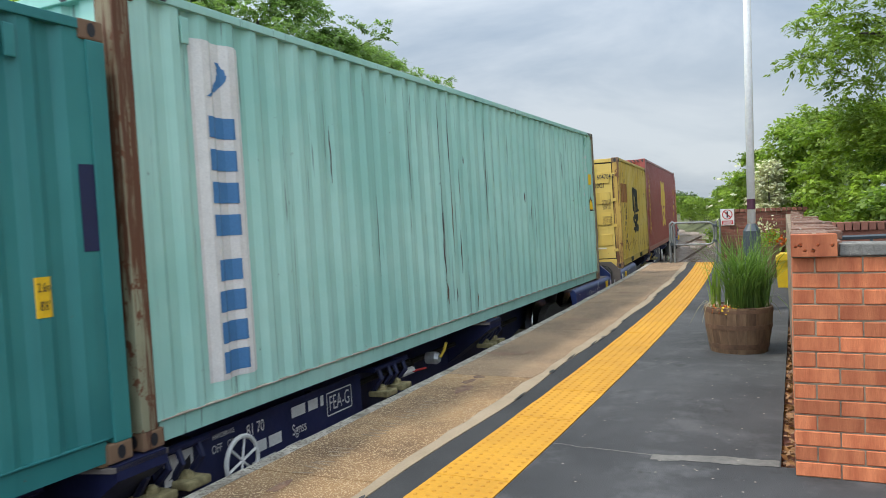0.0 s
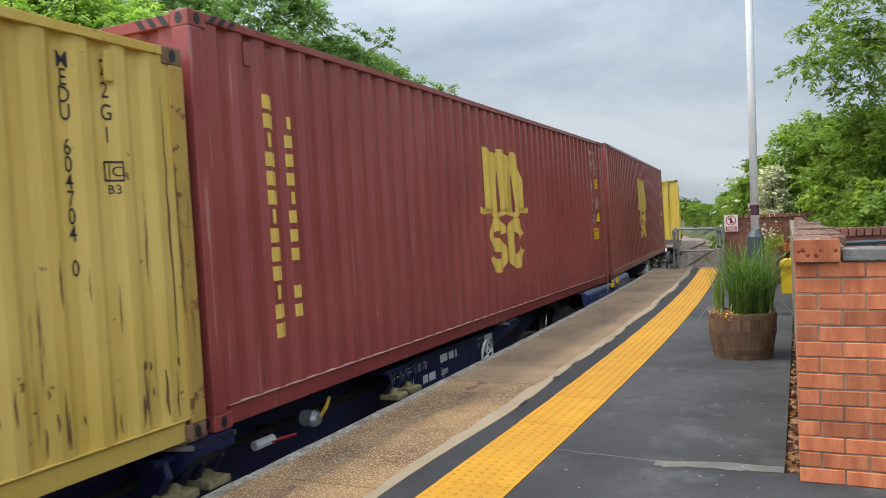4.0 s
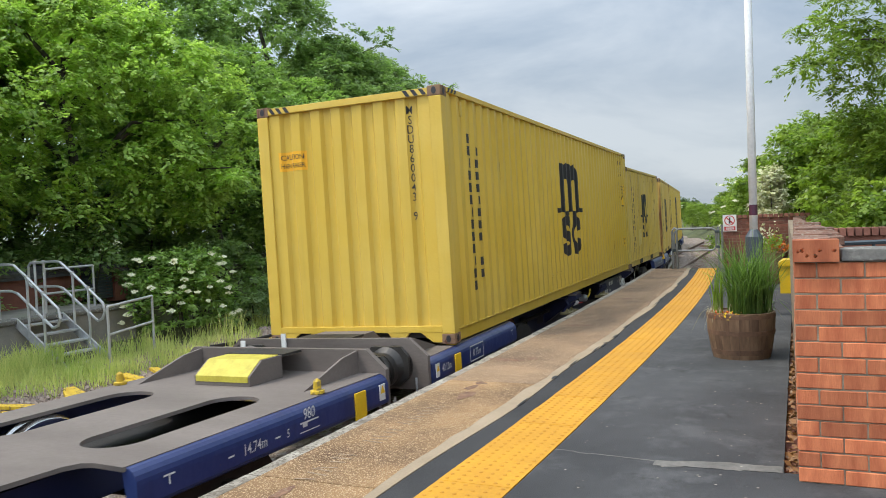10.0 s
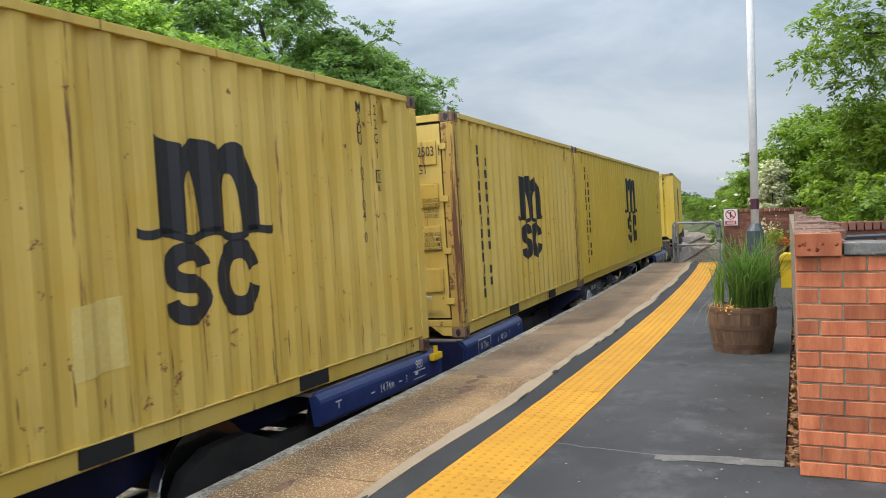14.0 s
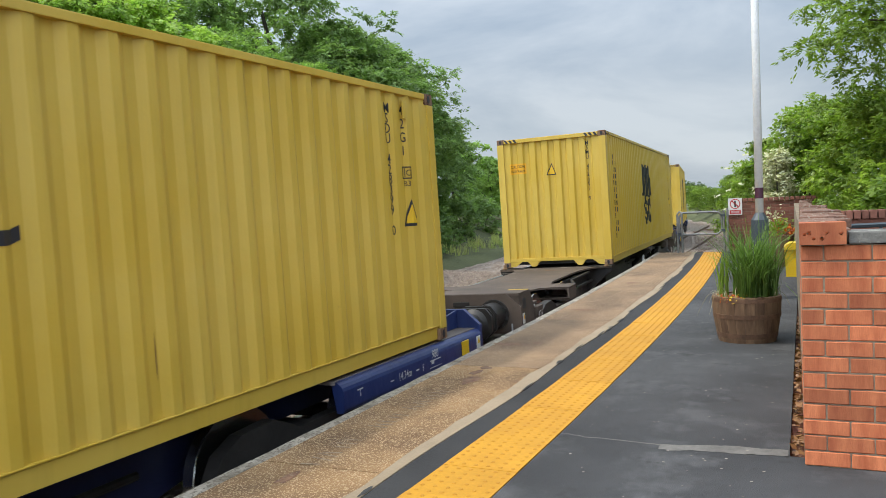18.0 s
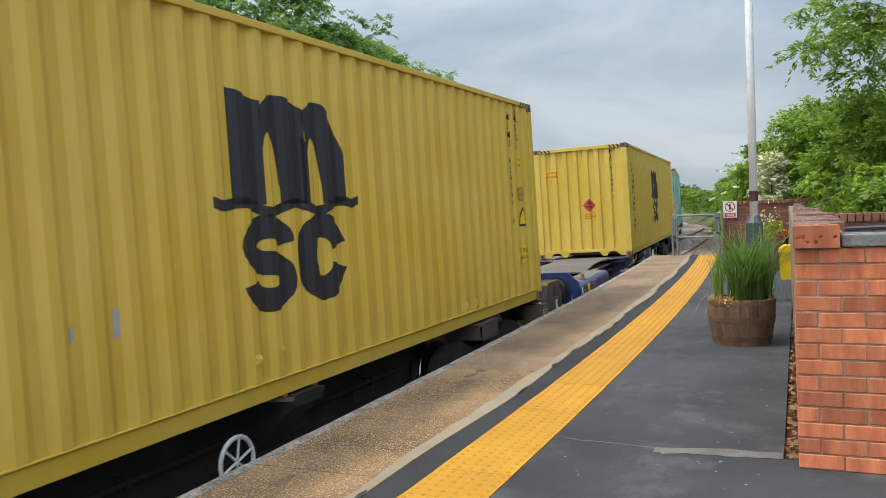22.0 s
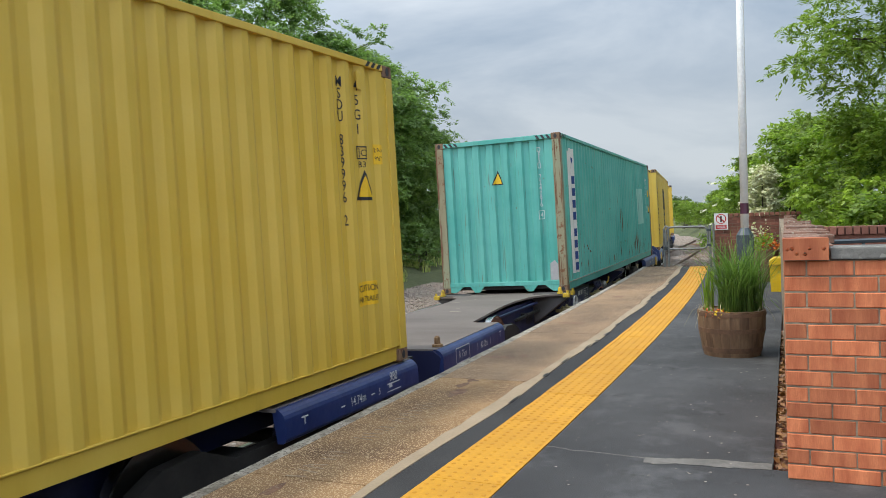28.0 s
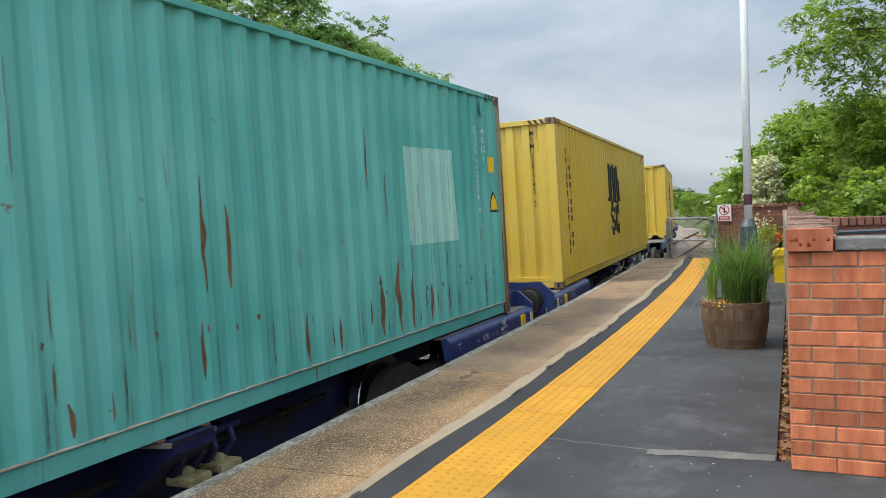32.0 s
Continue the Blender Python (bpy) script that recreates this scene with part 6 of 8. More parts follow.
                    block(bm, e + d * 0.02, e + d * 0.09, s * 0.4 - 0.12, s * 0.4 + 0.12, 0.03, 0.1, 0.01)
                    part("end_bracket", bm, "under", end)
                if d > 0:
                    bm = bmesh.new()
                    tube(bm, [(e + d * 0.06, -0.78, 0.02), (e + d * 0.1, -0.78, 0.0), (e + d * 0.12, -0.78, 0.16), (e + d * 0.11, -0.74, 0.23), (e + d * 0.06, -0.7, 0.22)], 0.017, 7)
                    part("grab_handle", bm, "white_ink", end, "white bent grab handle")
                part("top_edge", solid(e + d * 0.02, e + d * 0.058, -1.222, 1.222, 0.165, 0.206, bevel=0.006), "wagon_brown", end)
            bm = bmesh.new()
            lat = 1.221 if brown else 1.272
            block(bm, e - d * 0.12 - 0.045, e - d * 0.12 + 0.045, -lat - 0.008, -lat, -0.23, -0.09)
            plate_w = part("warning_plate", bm, "sign_white", w, "white and yellow overhead-line warning plate")
            bm = bmesh.new()
            join_into(bm, warning(bmesh.new(), 0, 0.02, 0.075, 0.075), Matrix(((1, 0, 0, e - d * 0.12), (0, 0, -1, -lat - 0.01), (0, 1, 0, -0.15), (0, 0, 0, 1))))
            part("warning_triangle", bm, "hazard", plate_w)
        else:
            bm = bmesh.new()
            prism(bm, [(-1.18, -0.45), (1.18, -0.45), (1.24, -0.1), (1.16, -0.03), (-1.16, -0.03), (-1.24, -0.1)], -0.02, 0.02, Matrix(((0, 0, 1, e), (1, 0, 0, 0), (0, 1, 0, 0), (0, 0, 0, 1))))
            part("end_plate", bm, web, w)
            if d > 0:
                bm = bmesh.new()
                tube(bm, [(e - 0.1, 0, -0.15), (e + 0.35, 0, -0.15)], 0.09, 10)
                block(bm, e - 0.05, e + 0.22, -1.1, 1.1, -0.06, -0.03)
                part("draw_bar", bm, "under", w)
        # writing on the platform-side solebar
        if not brown:
            solebar_writing(w, e, -d, kind)
    sets = []
    for x in (-7.1, 7.1):
        sets += bogie(w, x)[1]
    return w, sets


def on_solebar(w, words, u, v, height, lean=0.8):
    bm = bmesh.new()
    join_into(bm, text_bmesh(words, height, lean), Matrix(((1, 0, 0, u), (0, 0, -1, -1.2725), (0, 1, 0, v), (0, 0, 0, 1))))
    for one in pieces(bm):
        part("letter", one, "white_ink", w)


def frame_marks(w, u, v, bars, name="writing_frame"):
    bm = bmesh.new()
    for du, dv, ww, hh in bars:
        bar(bm, du, dv, ww, hh)
    f = bmesh.new()
    join_into(f, bm, Matrix(((1, 0, 0, u), (0, 0, -1, -1.2725), (0, 1, 0, v), (0, 0, 0, 1))))
    for one in pieces(f) if name == "writing_mark" else [f]:
        part(name, one, "white_ink", w)


def solebar_writing(w, e, d, kind):
    """d is the way inwards along the wagon; the leading end carries other figures than the trailing one."""
    load = -LOAD / 2 if d > 0 else LOAD / 2
    if d > 0:
        r, m = (0.52, -0.42) if kind == "buffer" else (0.5, 1.25)
        on_solebar(w, "40.12m", load + m, -0.2, 0.075)
        frame_marks(w, load + m, -0.165, ((-0.24, 0, 0.01, 0.08), (0.24, 0, 0.01, 0.08)), "writing_mark")
        on_solebar(w, "R 75m", load + r, -0.2, 0.085)
        frame_marks(w, load + r, -0.16, ((0, 0.085, 0.44, 0.012), (0, -0.085, 0.44, 0.012), (-0.22, 0, 0.012, 0.17), (0.22, 0, 0.012, 0.17)))
        frame_marks(w, load + 1.9, -0.14, ((0, 0.03, 0.09, 0.012), (0, 0, 0.012, 0.06)), "writing_mark")
    else:
        on_solebar(w, "980", load - 0.41, -0.13, 0.085)
        frame_marks(w, load - 0.41, -0.17, ((0, 0.02, 0.24, 0.012), (-0.06, 0.0, 0.06, 0.03), (0.0, -0.05, 0.26, 0.008)), "writing_mark")
        on_solebar(w, "14.74m", load - 1.05, -0.21, 0.075)
        frame_marks(w, load - 1.05, -0.18, ((-0.25, 0, 0.06, 0.012), (0.25, 0, 0.06, 0.012)), "writing_mark")
        on_solebar(w, "5", load - 0.68, -0.21, 0.06)
        frame_marks(w, load - 1.85, -0.16, ((0, 0.03, 0.09, 0.012), (0, 0, 0.012, 0.06)), "writing_mark")


def wagon_writing(panel, turned):
    t, b, f = (2.3, 4.42, 0.5) if turned else (0.0, 0.0, -0.12)
    lay = lambda u, v: Matrix(((1, 0, 0, u), (0, 0, -1, -1.003), (0, 1, 0, v), (0, 0, 0, 1)))
    bm = bmesh.new()
    join_into(bm, text_bmesh("81 70", 0.09, 0.75), lay(-1.68 + t, -0.25))
    join_into(bm, text_bmesh("Sgnss", 0.09, 0.75), lay(-1.1 + t, -0.4))
    join_into(bm, text_bmesh("FEA-G", 0.13, 0.7), lay(-0.33 + f, -0.33))
    join_into(bm, text_bmesh("HANDBRAKE", 0.035, 0.8), lay(-2.05 + b, -0.17))
    join_into(bm, text_bmesh("OFF   ON", 0.06, 0.75), lay(-2.05 + b, -0.27))
    for u, v, ww, hh in ((-1.1, -0.21, 0.2, 0.09), (-0.88, -0.21, 0.15, 0.09), (-0.74, -0.21, 0.05, 0.09), (-1.62, -0.36, 0.13, 0.09), (-1.44, -0.36, 0.17, 0.09), (-1.6, -0.49, 0.3, 0.06), (-1.2, -0.49, 0.22, 0.06),
                         (-0.33, -0.17, 0.42, 0.012), (-0.33, -0.37, 0.42, 0.012), (-0.54, -0.27, 0.012, 0.2), (-0.12, -0.27, 0.012, 0.2)):
        one = bmesh.new()
        bar(one, 0, 0, ww, hh)
        join_into(bm, one, lay(u + (f if u > -0.6 else t), v))
    for one in pieces(bm):
        part("letter", one, "white_ink", panel)
    bm = bmesh.new()
    n = 5.18 if turned else 0.0
    block(bm, -2.66 + n, -2.38 + n, -1.006, -1.0, -0.36, -0.14)
    part("notice", bm, "sign_white", panel, "white load notice")
    bm = bmesh.new()
    join_into(bm, flat(bmesh.new(), [(-0.11, -0.06), (0.11, -0.03), (0.11, 0.06)]), lay(-2.52 + n, -0.26) @ Matrix.Translation((0, 0, 0.004)))
    part("notice_mark", bm, "ink", panel)


YELLOW = "yellow steel container with a dark emblem"
NAMED = "dark number columns"
wagons, boxes, wheels = [], [], []
PLAN = [  # load front along the train, lift on its springs, couplings, brown, [boxes: offset, spec]
    (-14.33, 0.000, "buffer", "buffer", False, [(0.0, "K0"), (6.14, "K1")]),
    (6.78, 0.001, "buffer", "bar", False, [(0.0, "K2"), (6.14, "K3")]),
    (25.44, 0.038, "bar", "buffer", False, [(0.0, "K4")]),
    (46.23, 0.011, "buffer", "bar", False, [(0.0, "K5"), (12.22, "K6")]),
    (65.37, -0.023, "bar", "buffer", False, [(0.0, "K7"), (6.15, "K8")]),
    (86.78, -0.014, "buffer", "buffer", True, [(6.14, "K9")]),
    (107.94, -0.000, "buffer", "bar", False, [(6.14, "K10")]),
    (127.03, -0.014, "bar", "buffer", False, [(6.14, "K11")]),
    (148.12, -0.000, "buffer", "bar", False, [(0.0, "K12")]),
    (167.08, 0.000, "bar", "buffer", False, [(0.0, "K13")]),
]
F40, F20, HC, STD = 12.192, 6.058, 2.896, 2.591


K1_WEAR = streaks([(4.68, 2.7, 1.75, 0.018), (4.68, 1.8, 0.39, 0.03), (4.7, 1.5, 0.9, 0.014), (4.95, 2.75, 1.7, 0.018), (5.22, 1.93, 1.5, 0.012), (5.2, 1.2, 0.63, 0.014), (6.13, 2.75, 1.17, 0.03), (6.7, 2.6, 2.2, 0.02), (6.71, 1.86, 1.06, 0.03), (6.1, 1.0, 0.6, 0.012),
                   (7.59, 2.24, 0.82, 0.014), (9.0, 2.59, 0.38, 0.022), (9.31, 2.43, 0.34, 0.02), (8.74, 2.27, 0.83, 0.016), (7.02, 1.81, 1.6, 0.035), (7.02, 1.4, 1.23, 0.03), (8.4, 0.98, 0.6, 0.06), (4.97, 0.52, 0.37, 0.04), (7.71, 1.68, 1.52, 0.03), (5.62, 1.6, 1.35, 0.014), (8.0, 1.6, 1.1, 0.012),
                   (5.9, 2.3, 2.22, 0.03), (5.45, 2.1, 2.0, 0.014), (6.9, 0.7, 0.55, 0.02), (9.9, 2.4, 1.9, 0.014), (10.4, 1.9, 1.2, 0.014), (3.9, 2.5, 1.5, 0.016), (3.2, 1.6, 0.8, 0.014), (2.4, 2.2, 1.7, 0.016)], "dark_scrape", 70)
K1_WEAR += streaks([(4.96, 1.76, 0.91, 0.025), (6.43, 2.6, 0.29, 0.035), (4.7, 0.6, 0.36, 0.05), (7.3, 0.35, 0.2, 0.04), (5.7, 0.4, 0.2, 0.03)], "rust_streak", 130)
def scattered(seed, n, u1, low, high, w0, w1):
    rng = random.Random(seed)
    rows = []
    for _ in range(n):
        foot = rng.uniform(low, low + 0.25)
        rows.append((rng.uniform(0.2, u1 - 0.2), foot + rng.uniform(0.06, high), foot, rng.uniform(w0, w1)))
    return streaks(rows, "rust_streak", seed)


K2_WEAR = scattered(610, 46, F20, 0.17, 0.4, 0.008, 0.03) + scattered(640, 26, F20, 0.75, 0.3, 0.006, 0.022) + scattered(650, 30, F20, 0.3, 0.06, 0.015, 0.05) + streaks([(2.6, 2.05, 1.3, 0.06), (2.85, 1.98, 1.6, 0.025), (3.6, 1.9, 1.4, 0.014), (0.5, 1.5, 0.6, 0.02), (1.1, 1.5, 0.9, 0.02), (1.3, 1.52, 1.1, 0.016), (0.2, 2.3, 0.4, 0.025), (5.85, 2.3, 0.5, 0.02)], "rust_streak", 660)
K5_WEAR = dents([(4.45, 0.42, 0.11, 0.04), (4.72, 0.44, 0.1, 0.035), (4.98, 0.44, 0.1, 0.035), (5.04, 0.3, 0.09, 0.06)]) + streaks([(6.4, 0.62, 0.5, 0.012), (7.2, 0.66, 0.55, 0.014), (8.4, 0.7, 0.5, 0.012), (9.3, 0.6, 0.45, 0.012), (2.1, 2.2, 1.9, 0.012), (10.2, 0.8, 0.5, 0.012)], "rust_streak", 560)
K6_WEAR = scattered(700, 22, F20, 0.17, 0.3, 0.006, 0.018)
K11_MORE = scattered(720, 50, F40, 0.17, 0.3, 0.008, 0.03) + scattered(750, 24, F40, 0.6, 0.35, 0.006, 0.02) + scattered(780, 40, F40, 0.5, 0.05, 0.015, 0.05)
K11_WEAR = K11_MORE + streaks([(0.3, 0.42, 0.2, 0.05), (0.62, 0.4, 0.2, 0.04), (1.75, 0.65, 0.3, 0.06), (2.05, 0.6, 0.3, 0.05), (2.6, 0.42, 0.22, 0.03), (3.1, 0.6, 0.3, 0.03), (3.2, 1.5, 1.2, 0.03), (4.4, 0.5, 0.2, 0.03), (5.2, 0.4, 0.2, 0.04), (6.3, 0.7, 0.3, 0.03), (6.35, 1.7, 0.9, 0.06), (6.6, 1.5, 0.9, 0.04), (7.5, 0.6, 0.2, 0.05), (8.0, 0.5, 0.2, 0.04),
                    (8.4, 0.7, 0.2, 0.06), (8.8, 0.8, 0.2, 0.05), (9.1, 0.9, 0.2, 0.06), (9.4, 0.8, 0.2, 0.05), (9.9, 0.6, 0.2, 0.05), (10.3, 0.7, 0.2, 0.04), (10.9, 0.5, 0.2, 0.04), (8.6, 2.2, 1.6, 0.03), (9.0, 1.8, 1.3, 0.03), (11.4, 0.6, 0.2, 0.05)], "rust_streak", 200)
RED_WEAR = streaks([(1.38, 2.3, 1.1, 0.02), (1.38, 1.7, 0.9, 0.035), (1.36, 1.0, 0.18, 0.014), (2.53, 2.55, 1.9, 0.012), (2.55, 2.0, 1.0, 0.018), (2.54, 1.1, 0.15, 0.018), (2.28, 1.35, 0.95, 0.018), (2.29, 0.9, 0.2, 0.012), (0.9, 2.5, 2.0, 0.012), (4.95, 0.45, 0.25, 0.02), (6.3, 0.6, 0.3, 0.014), (11.0, 2.4, 1.3, 0.012), (10.4, 1.9, 0.7, 0.014), (9.6, 2.2, 1.7, 0.012), (8.8, 1.4, 0.5, 0.014), (11.7, 1.5, 0.8, 0.012), (7.8, 2.3, 1.0, 0.014), (4.6, 1.8, 0.9, 0.014), (3.4, 2.2, 1.2, 0.012), (2.2, 1.2, 0.5, 0.014), (11.9, 0.9, 0.4, 0.02), (10.0, 0.6, 0.3, 0.025)], "red_scuff", 300)


def spec(key):
    if key == "K0":
        ms = [("side", bar(bmesh.new(), F20 - 0.52, 1.02, 0.11, 0.22), "hazard"), ("side", bar(bmesh.new(), F20 - 0.14, 1.5, 0.2, 0.5), "wagon_navy")]
        t = bmesh.new()
        join_into(t, text_bmesh("2.6m", 0.05, 0.6), Matrix.Translation((F20 - 0.52, 1.05, 0)))
        join_into(t, text_bmesh("8'6\"", 0.05, 0.6), Matrix.Translation((F20 - 0.52, 0.95, 0)))
        return F20, STD, "deep_teal", "deep_teal", "dark teal steel container with rust-stained corners", ms + [("top_text", t, "ink")], False
    if key == "K1":
        return F40, HC, "pale_teal", "rusty_post", "faded pale teal container with a tall white banner and rusty posts", banner("faded_blue_ink") + plain_marks("726006 9", "45G1", F40) + K1_WEAR, False
    if key == "K2":
        ms = side_marks("ink", "MEDU 604704 0", "22G1", F20, False, True, True, False, ((2, 3, 4), (1, 2, 3, 8))) + K2_WEAR
        ms.append(("patch", flat(bmesh.new(), [(0.29, 1.53), (1.45, 1.53), (1.45, 1.99), (0.29, 1.99)]), "rusty_patch"))
        t, small = bmesh.new(), bmesh.new()
        for words, u, v, s in (("MEDU", 1.72, 2.1, 0.11), ("604704 0", 2.13, 2.1, 0.11), ("22G1", 1.98, 1.9, 0.11), ("M.G.W.", 1.62, 1.5, 0.085), ("TARE", 1.6, 1.38, 0.085), ("NET", 1.58, 1.12, 0.085), ("CU.CAP.", 1.66, 1.0, 0.085),
                               ("30,480 KGS", 2.12, 1.57, 0.045), ("67,200 LBS", 2.12, 1.51, 0.045), ("2,280 KGS", 2.12, 1.45, 0.045), ("5,030 LBS", 2.12, 1.39, 0.045),
                               ("28,200 KGS", 2.12, 1.18, 0.045), ("62,170 LBS", 2.12, 1.12, 0.045), ("33.2 CU.MT", 2.12, 1.06, 0.045), ("1,170 CU.FT", 2.12, 1.0, 0.045)):
            join_into(t if s > 0.06 else small, text_bmesh(words, s, 0.68), Matrix.Translation((u, v, 0)))
        ms.append(("front", t, "ink"))
        ms.append(("front:small_print", small, "ink"))
        ms.append(("front:emblem", emblem(0.27, 0.55, 1.84, 2.2), "ink"))
        ms.append(("front", bar(bmesh.new(), 0.42, 1.01, 0.2, 0.25), "galvanised"))
        ms.append(("front", flat(bmesh.new(), [(0.74, 1.15), (0.82, 1.0), (0.9, 1.15)]), "white_ink"))
        ms.append(("front", ring(bmesh.new(), 0.87, 2.04, 0.055, 0.055, 0.05), "white_ink"))
        return F20, STD, "yellow_old", "rusty_yellow", "old rust-streaked yellow container with closed doors and a brown patch", ms, True
    if key == "K3":
        return F40, HC, "red_box", "red_box", "dull maroon container with a golden emblem and white numbers", streaks([(11.2, 2.0, 1.0, 0.012), (9.2, 1.6, 0.8, 0.014), (6.9, 2.3, 1.4, 0.012)], "red_scuff", 400) + side_marks("gold_ink", "MSMU 542576 6", "45G1", F40) + front_marks("MSMU 542576 6", "white_ink", False), False
    if key == "K4":
        ms = side_marks("gold_ink", "MSDU 781006 6", "45G1", F40, True, False) + front_marks("MSDU 781006 6", "white_ink", False)
        ms.append(("front", bar(bmesh.new(), 2.2, 0.62, 0.2, 0.42), "sign_white"))
        ms.append(("front_top", column("9299", 2.2, 0.77, 0.47, 0.075, 0.8), "ink"))
        ms.append(("front", bar(bmesh.new(), 2.16, 0.95, 0.12, 0.2), "sign_white"))
        ms.append(("front_top", column("G ", 2.16, 0.95, 0.8, 0.13, 0.8), "ink"))
        ms.append(("front", bar(bmesh.new(), 1.7, 0.72, 0.35, 0.22), "hazard"))
        return F40, HC, "red_box", "red_box", "dull maroon container with a golden emblem and caution label", ms + RED_WEAR, False
    if key == "K5":
        return F40, HC, "yellow_box", "yellow_box", "tall yellow container with a dark emblem and orange caution label", side_marks("ink", "MSDU 860043 9", "45G1", F40, shift=-0.12) + K5_WEAR + front_marks("MSDU860043 9"), False
    if key == "K6":
        ms = side_marks("ink", "MSDU 107104 0", "22G1", F20, False, shift=-0.12) + K6_WEAR
        ms.append(("patch", flat(bmesh.new(), [(1.83, 0.51), (2.2, 0.55), (2.18, 0.97), (1.84, 0.93)]), "new_yellow"))
        return F20, STD, "yellow_old", "yellow_old", "short weathered yellow container with a dark emblem and scrapes", ms, False
    if key == "K7":
        ms = side_marks("ink", "MEDU 262503 1", "22G1", F20, False, shift=-0.05)
        t, small = bmesh.new(), bmesh.new()
        for words, u, v, s in (("262503 1", 2.08, 2.1, 0.11), ("22G1", 1.98, 1.9, 0.11), ("30,480 KGS", 2.12, 1.57, 0.045), ("67,200 LBS", 2.12, 1.51, 0.045), ("2,280 KGS", 2.12, 1.45, 0.045), ("5,030 LBS", 2.12, 1.39, 0.045),
                               ("28,200 KGS", 2.12, 1.18, 0.045), ("62,170 LBS", 2.12, 1.12, 0.045), ("33.2 CU.MT", 2.12, 1.06, 0.045), ("1,170 CU.FT", 2.12, 1.0, 0.045)):
            join_into(t if s > 0.06 else small, text_bmesh(words, s, 0.68), Matrix.Translation((u, v, 0)))
        ms.append(("front", t, "ink"))
        ms.append(("front:small_print", small, "ink"))
        return F20, STD, "yellow_old", "rusty_yellow", "short yellow container with closed doors and rusty posts", ms, True
    if key == "K8":
        ms = side_marks("ink", "MSDU 428399 0", "42G1", F40, False, shift=0.22)
        ms.append(("side", warning(bmesh.new(), F40 - 0.58, 1.36, 0.24, 0.27), "ink"))
        ms.append(("top_text", warning(bmesh.new(), F40 - 0.58, 1.35, 0.17, 0.19), "hazard"))
        ms.append(("patch", bar(bmesh.new(), 5.67, 0.68, 0.2, 0.09), "sign_white"))
        ms += dents([(3.91, 1.91, 0.16, 0.14), (4.18, 1.93, 0.14, 0.16), (4.46, 1.91, 0.14, 0.14), (4.75, 1.93, 0.14, 0.12)]) + streaks([(3.69, 1.28, 0.56, 0.03), (3.67, 2.05, 1.6, 0.01), (8.2, 0.7, 0.4, 0.012)], "rust_streak", 500)
        return F40, STD, "yellow_box", "yellow_box", "long yellow container with a dark emblem and small dents", ms, False
    if key == "K9":
        return F40, HC, "yellow_box", "yellow_box", "clean yellow container with warning triangle, dented near its foot", side_marks("ink", "MSMU 424097 9", "45G1", F40, True, True, True, True) + [("patch", bar(bmesh.new(), 4.3, 0.8, 0.05, 0.17), "primer"), ("patch", bar(bmesh.new(), 3.98, 0.78, 0.03, 0.09), "primer")] + dents([(5.55, 0.33, 0.14, 0.1), (5.86, 0.36, 0.1, 0.07)]) + dents([(u, 0.24, 0.13, 0.12) for u in (9.4, 9.7, 10.01, 10.3, 10.61, 10.9, 11.2, 11.48, 11.77)]) + front_marks("MSMU 424097 9", "ink", True, True), False
    if key == "K10":
        ms = side_marks("ink", "MSDU 839996 2", "45G1", F40) + front_marks("MSDU839996 2", "ink", True, False, True, 2.68)
        ms.append(("side", flat(bmesh.new(), [(5.12, 0.62), (5.26, 0.78), (5.12, 0.94), (4.98, 0.78)]), "sign_red"))
        ms.append(("side", bar(bmesh.new(), 5.1, 0.54, 0.2, 0.1), "orange"))
        return F40, HC, "yellow_box", "yellow_box", "yellow container with a dark emblem and red flammable placards", ms, False
    if key == "K11":
        ms = banner("blue_ink") + plain_marks("DFSU 724096 4", "45G1", F40) + front_marks("DFSU 724096 4", "white_ink", False, True, False, 2.58)
        ms += K11_WEAR
        ms.append(("front:primer_patch", flat(bmesh.new(), [(2.12, 0.22), (2.28, 0.22), (2.28, 0.5), (2.22, 0.58), (2.13, 0.52)]), "primer"))
        ms.append(("patch", flat(bmesh.new(), [(9.4, 1.05), (10.72, 1.05), (10.64, 2.1), (9.38, 2.08)]), "pale_teal"))
        return F40, HC, "teal", "beige_post", "teal container with white banner, rust runs and a pale patch", ms, False
    if key == "K12":
        return F40, HC, "yellow_box", "yellow_box", "yellow container with a dark emblem behind the teal one", side_marks("ink", "MSMU 581745 3", "45G1", F40) + front_marks("MSMU581745 3", "ink", False), False
    return F40, HC, "yellow_box", "yellow_box", "last yellow container with a dark emblem", side_marks("ink", "MSMU 616207 1", "45G1", F40), False


for start, lift, fc, rc, brown, load in PLAN:
    w, sets = wagon("brown steel spine wagon with buffers" if brown else "blue steel container flat wagon with a dusty deck", fc, rc, brown, 0 < start < 60, load[0][0] > 1 and fc == "bar")
    wagons.append((w, start + LOAD / 2, lift))
    wheels.append(sets)
    for off, key in load:
        length, high, paint, post, label, marks, doors = spec(key)
        box = build_container(length, high, paint, post, label, marks, doors, "rust_brown" if post != "red_box" else "red_box")
        boxes.append((box, start + LOAD / 2, lift, off - LOAD / 2 + length / 2))

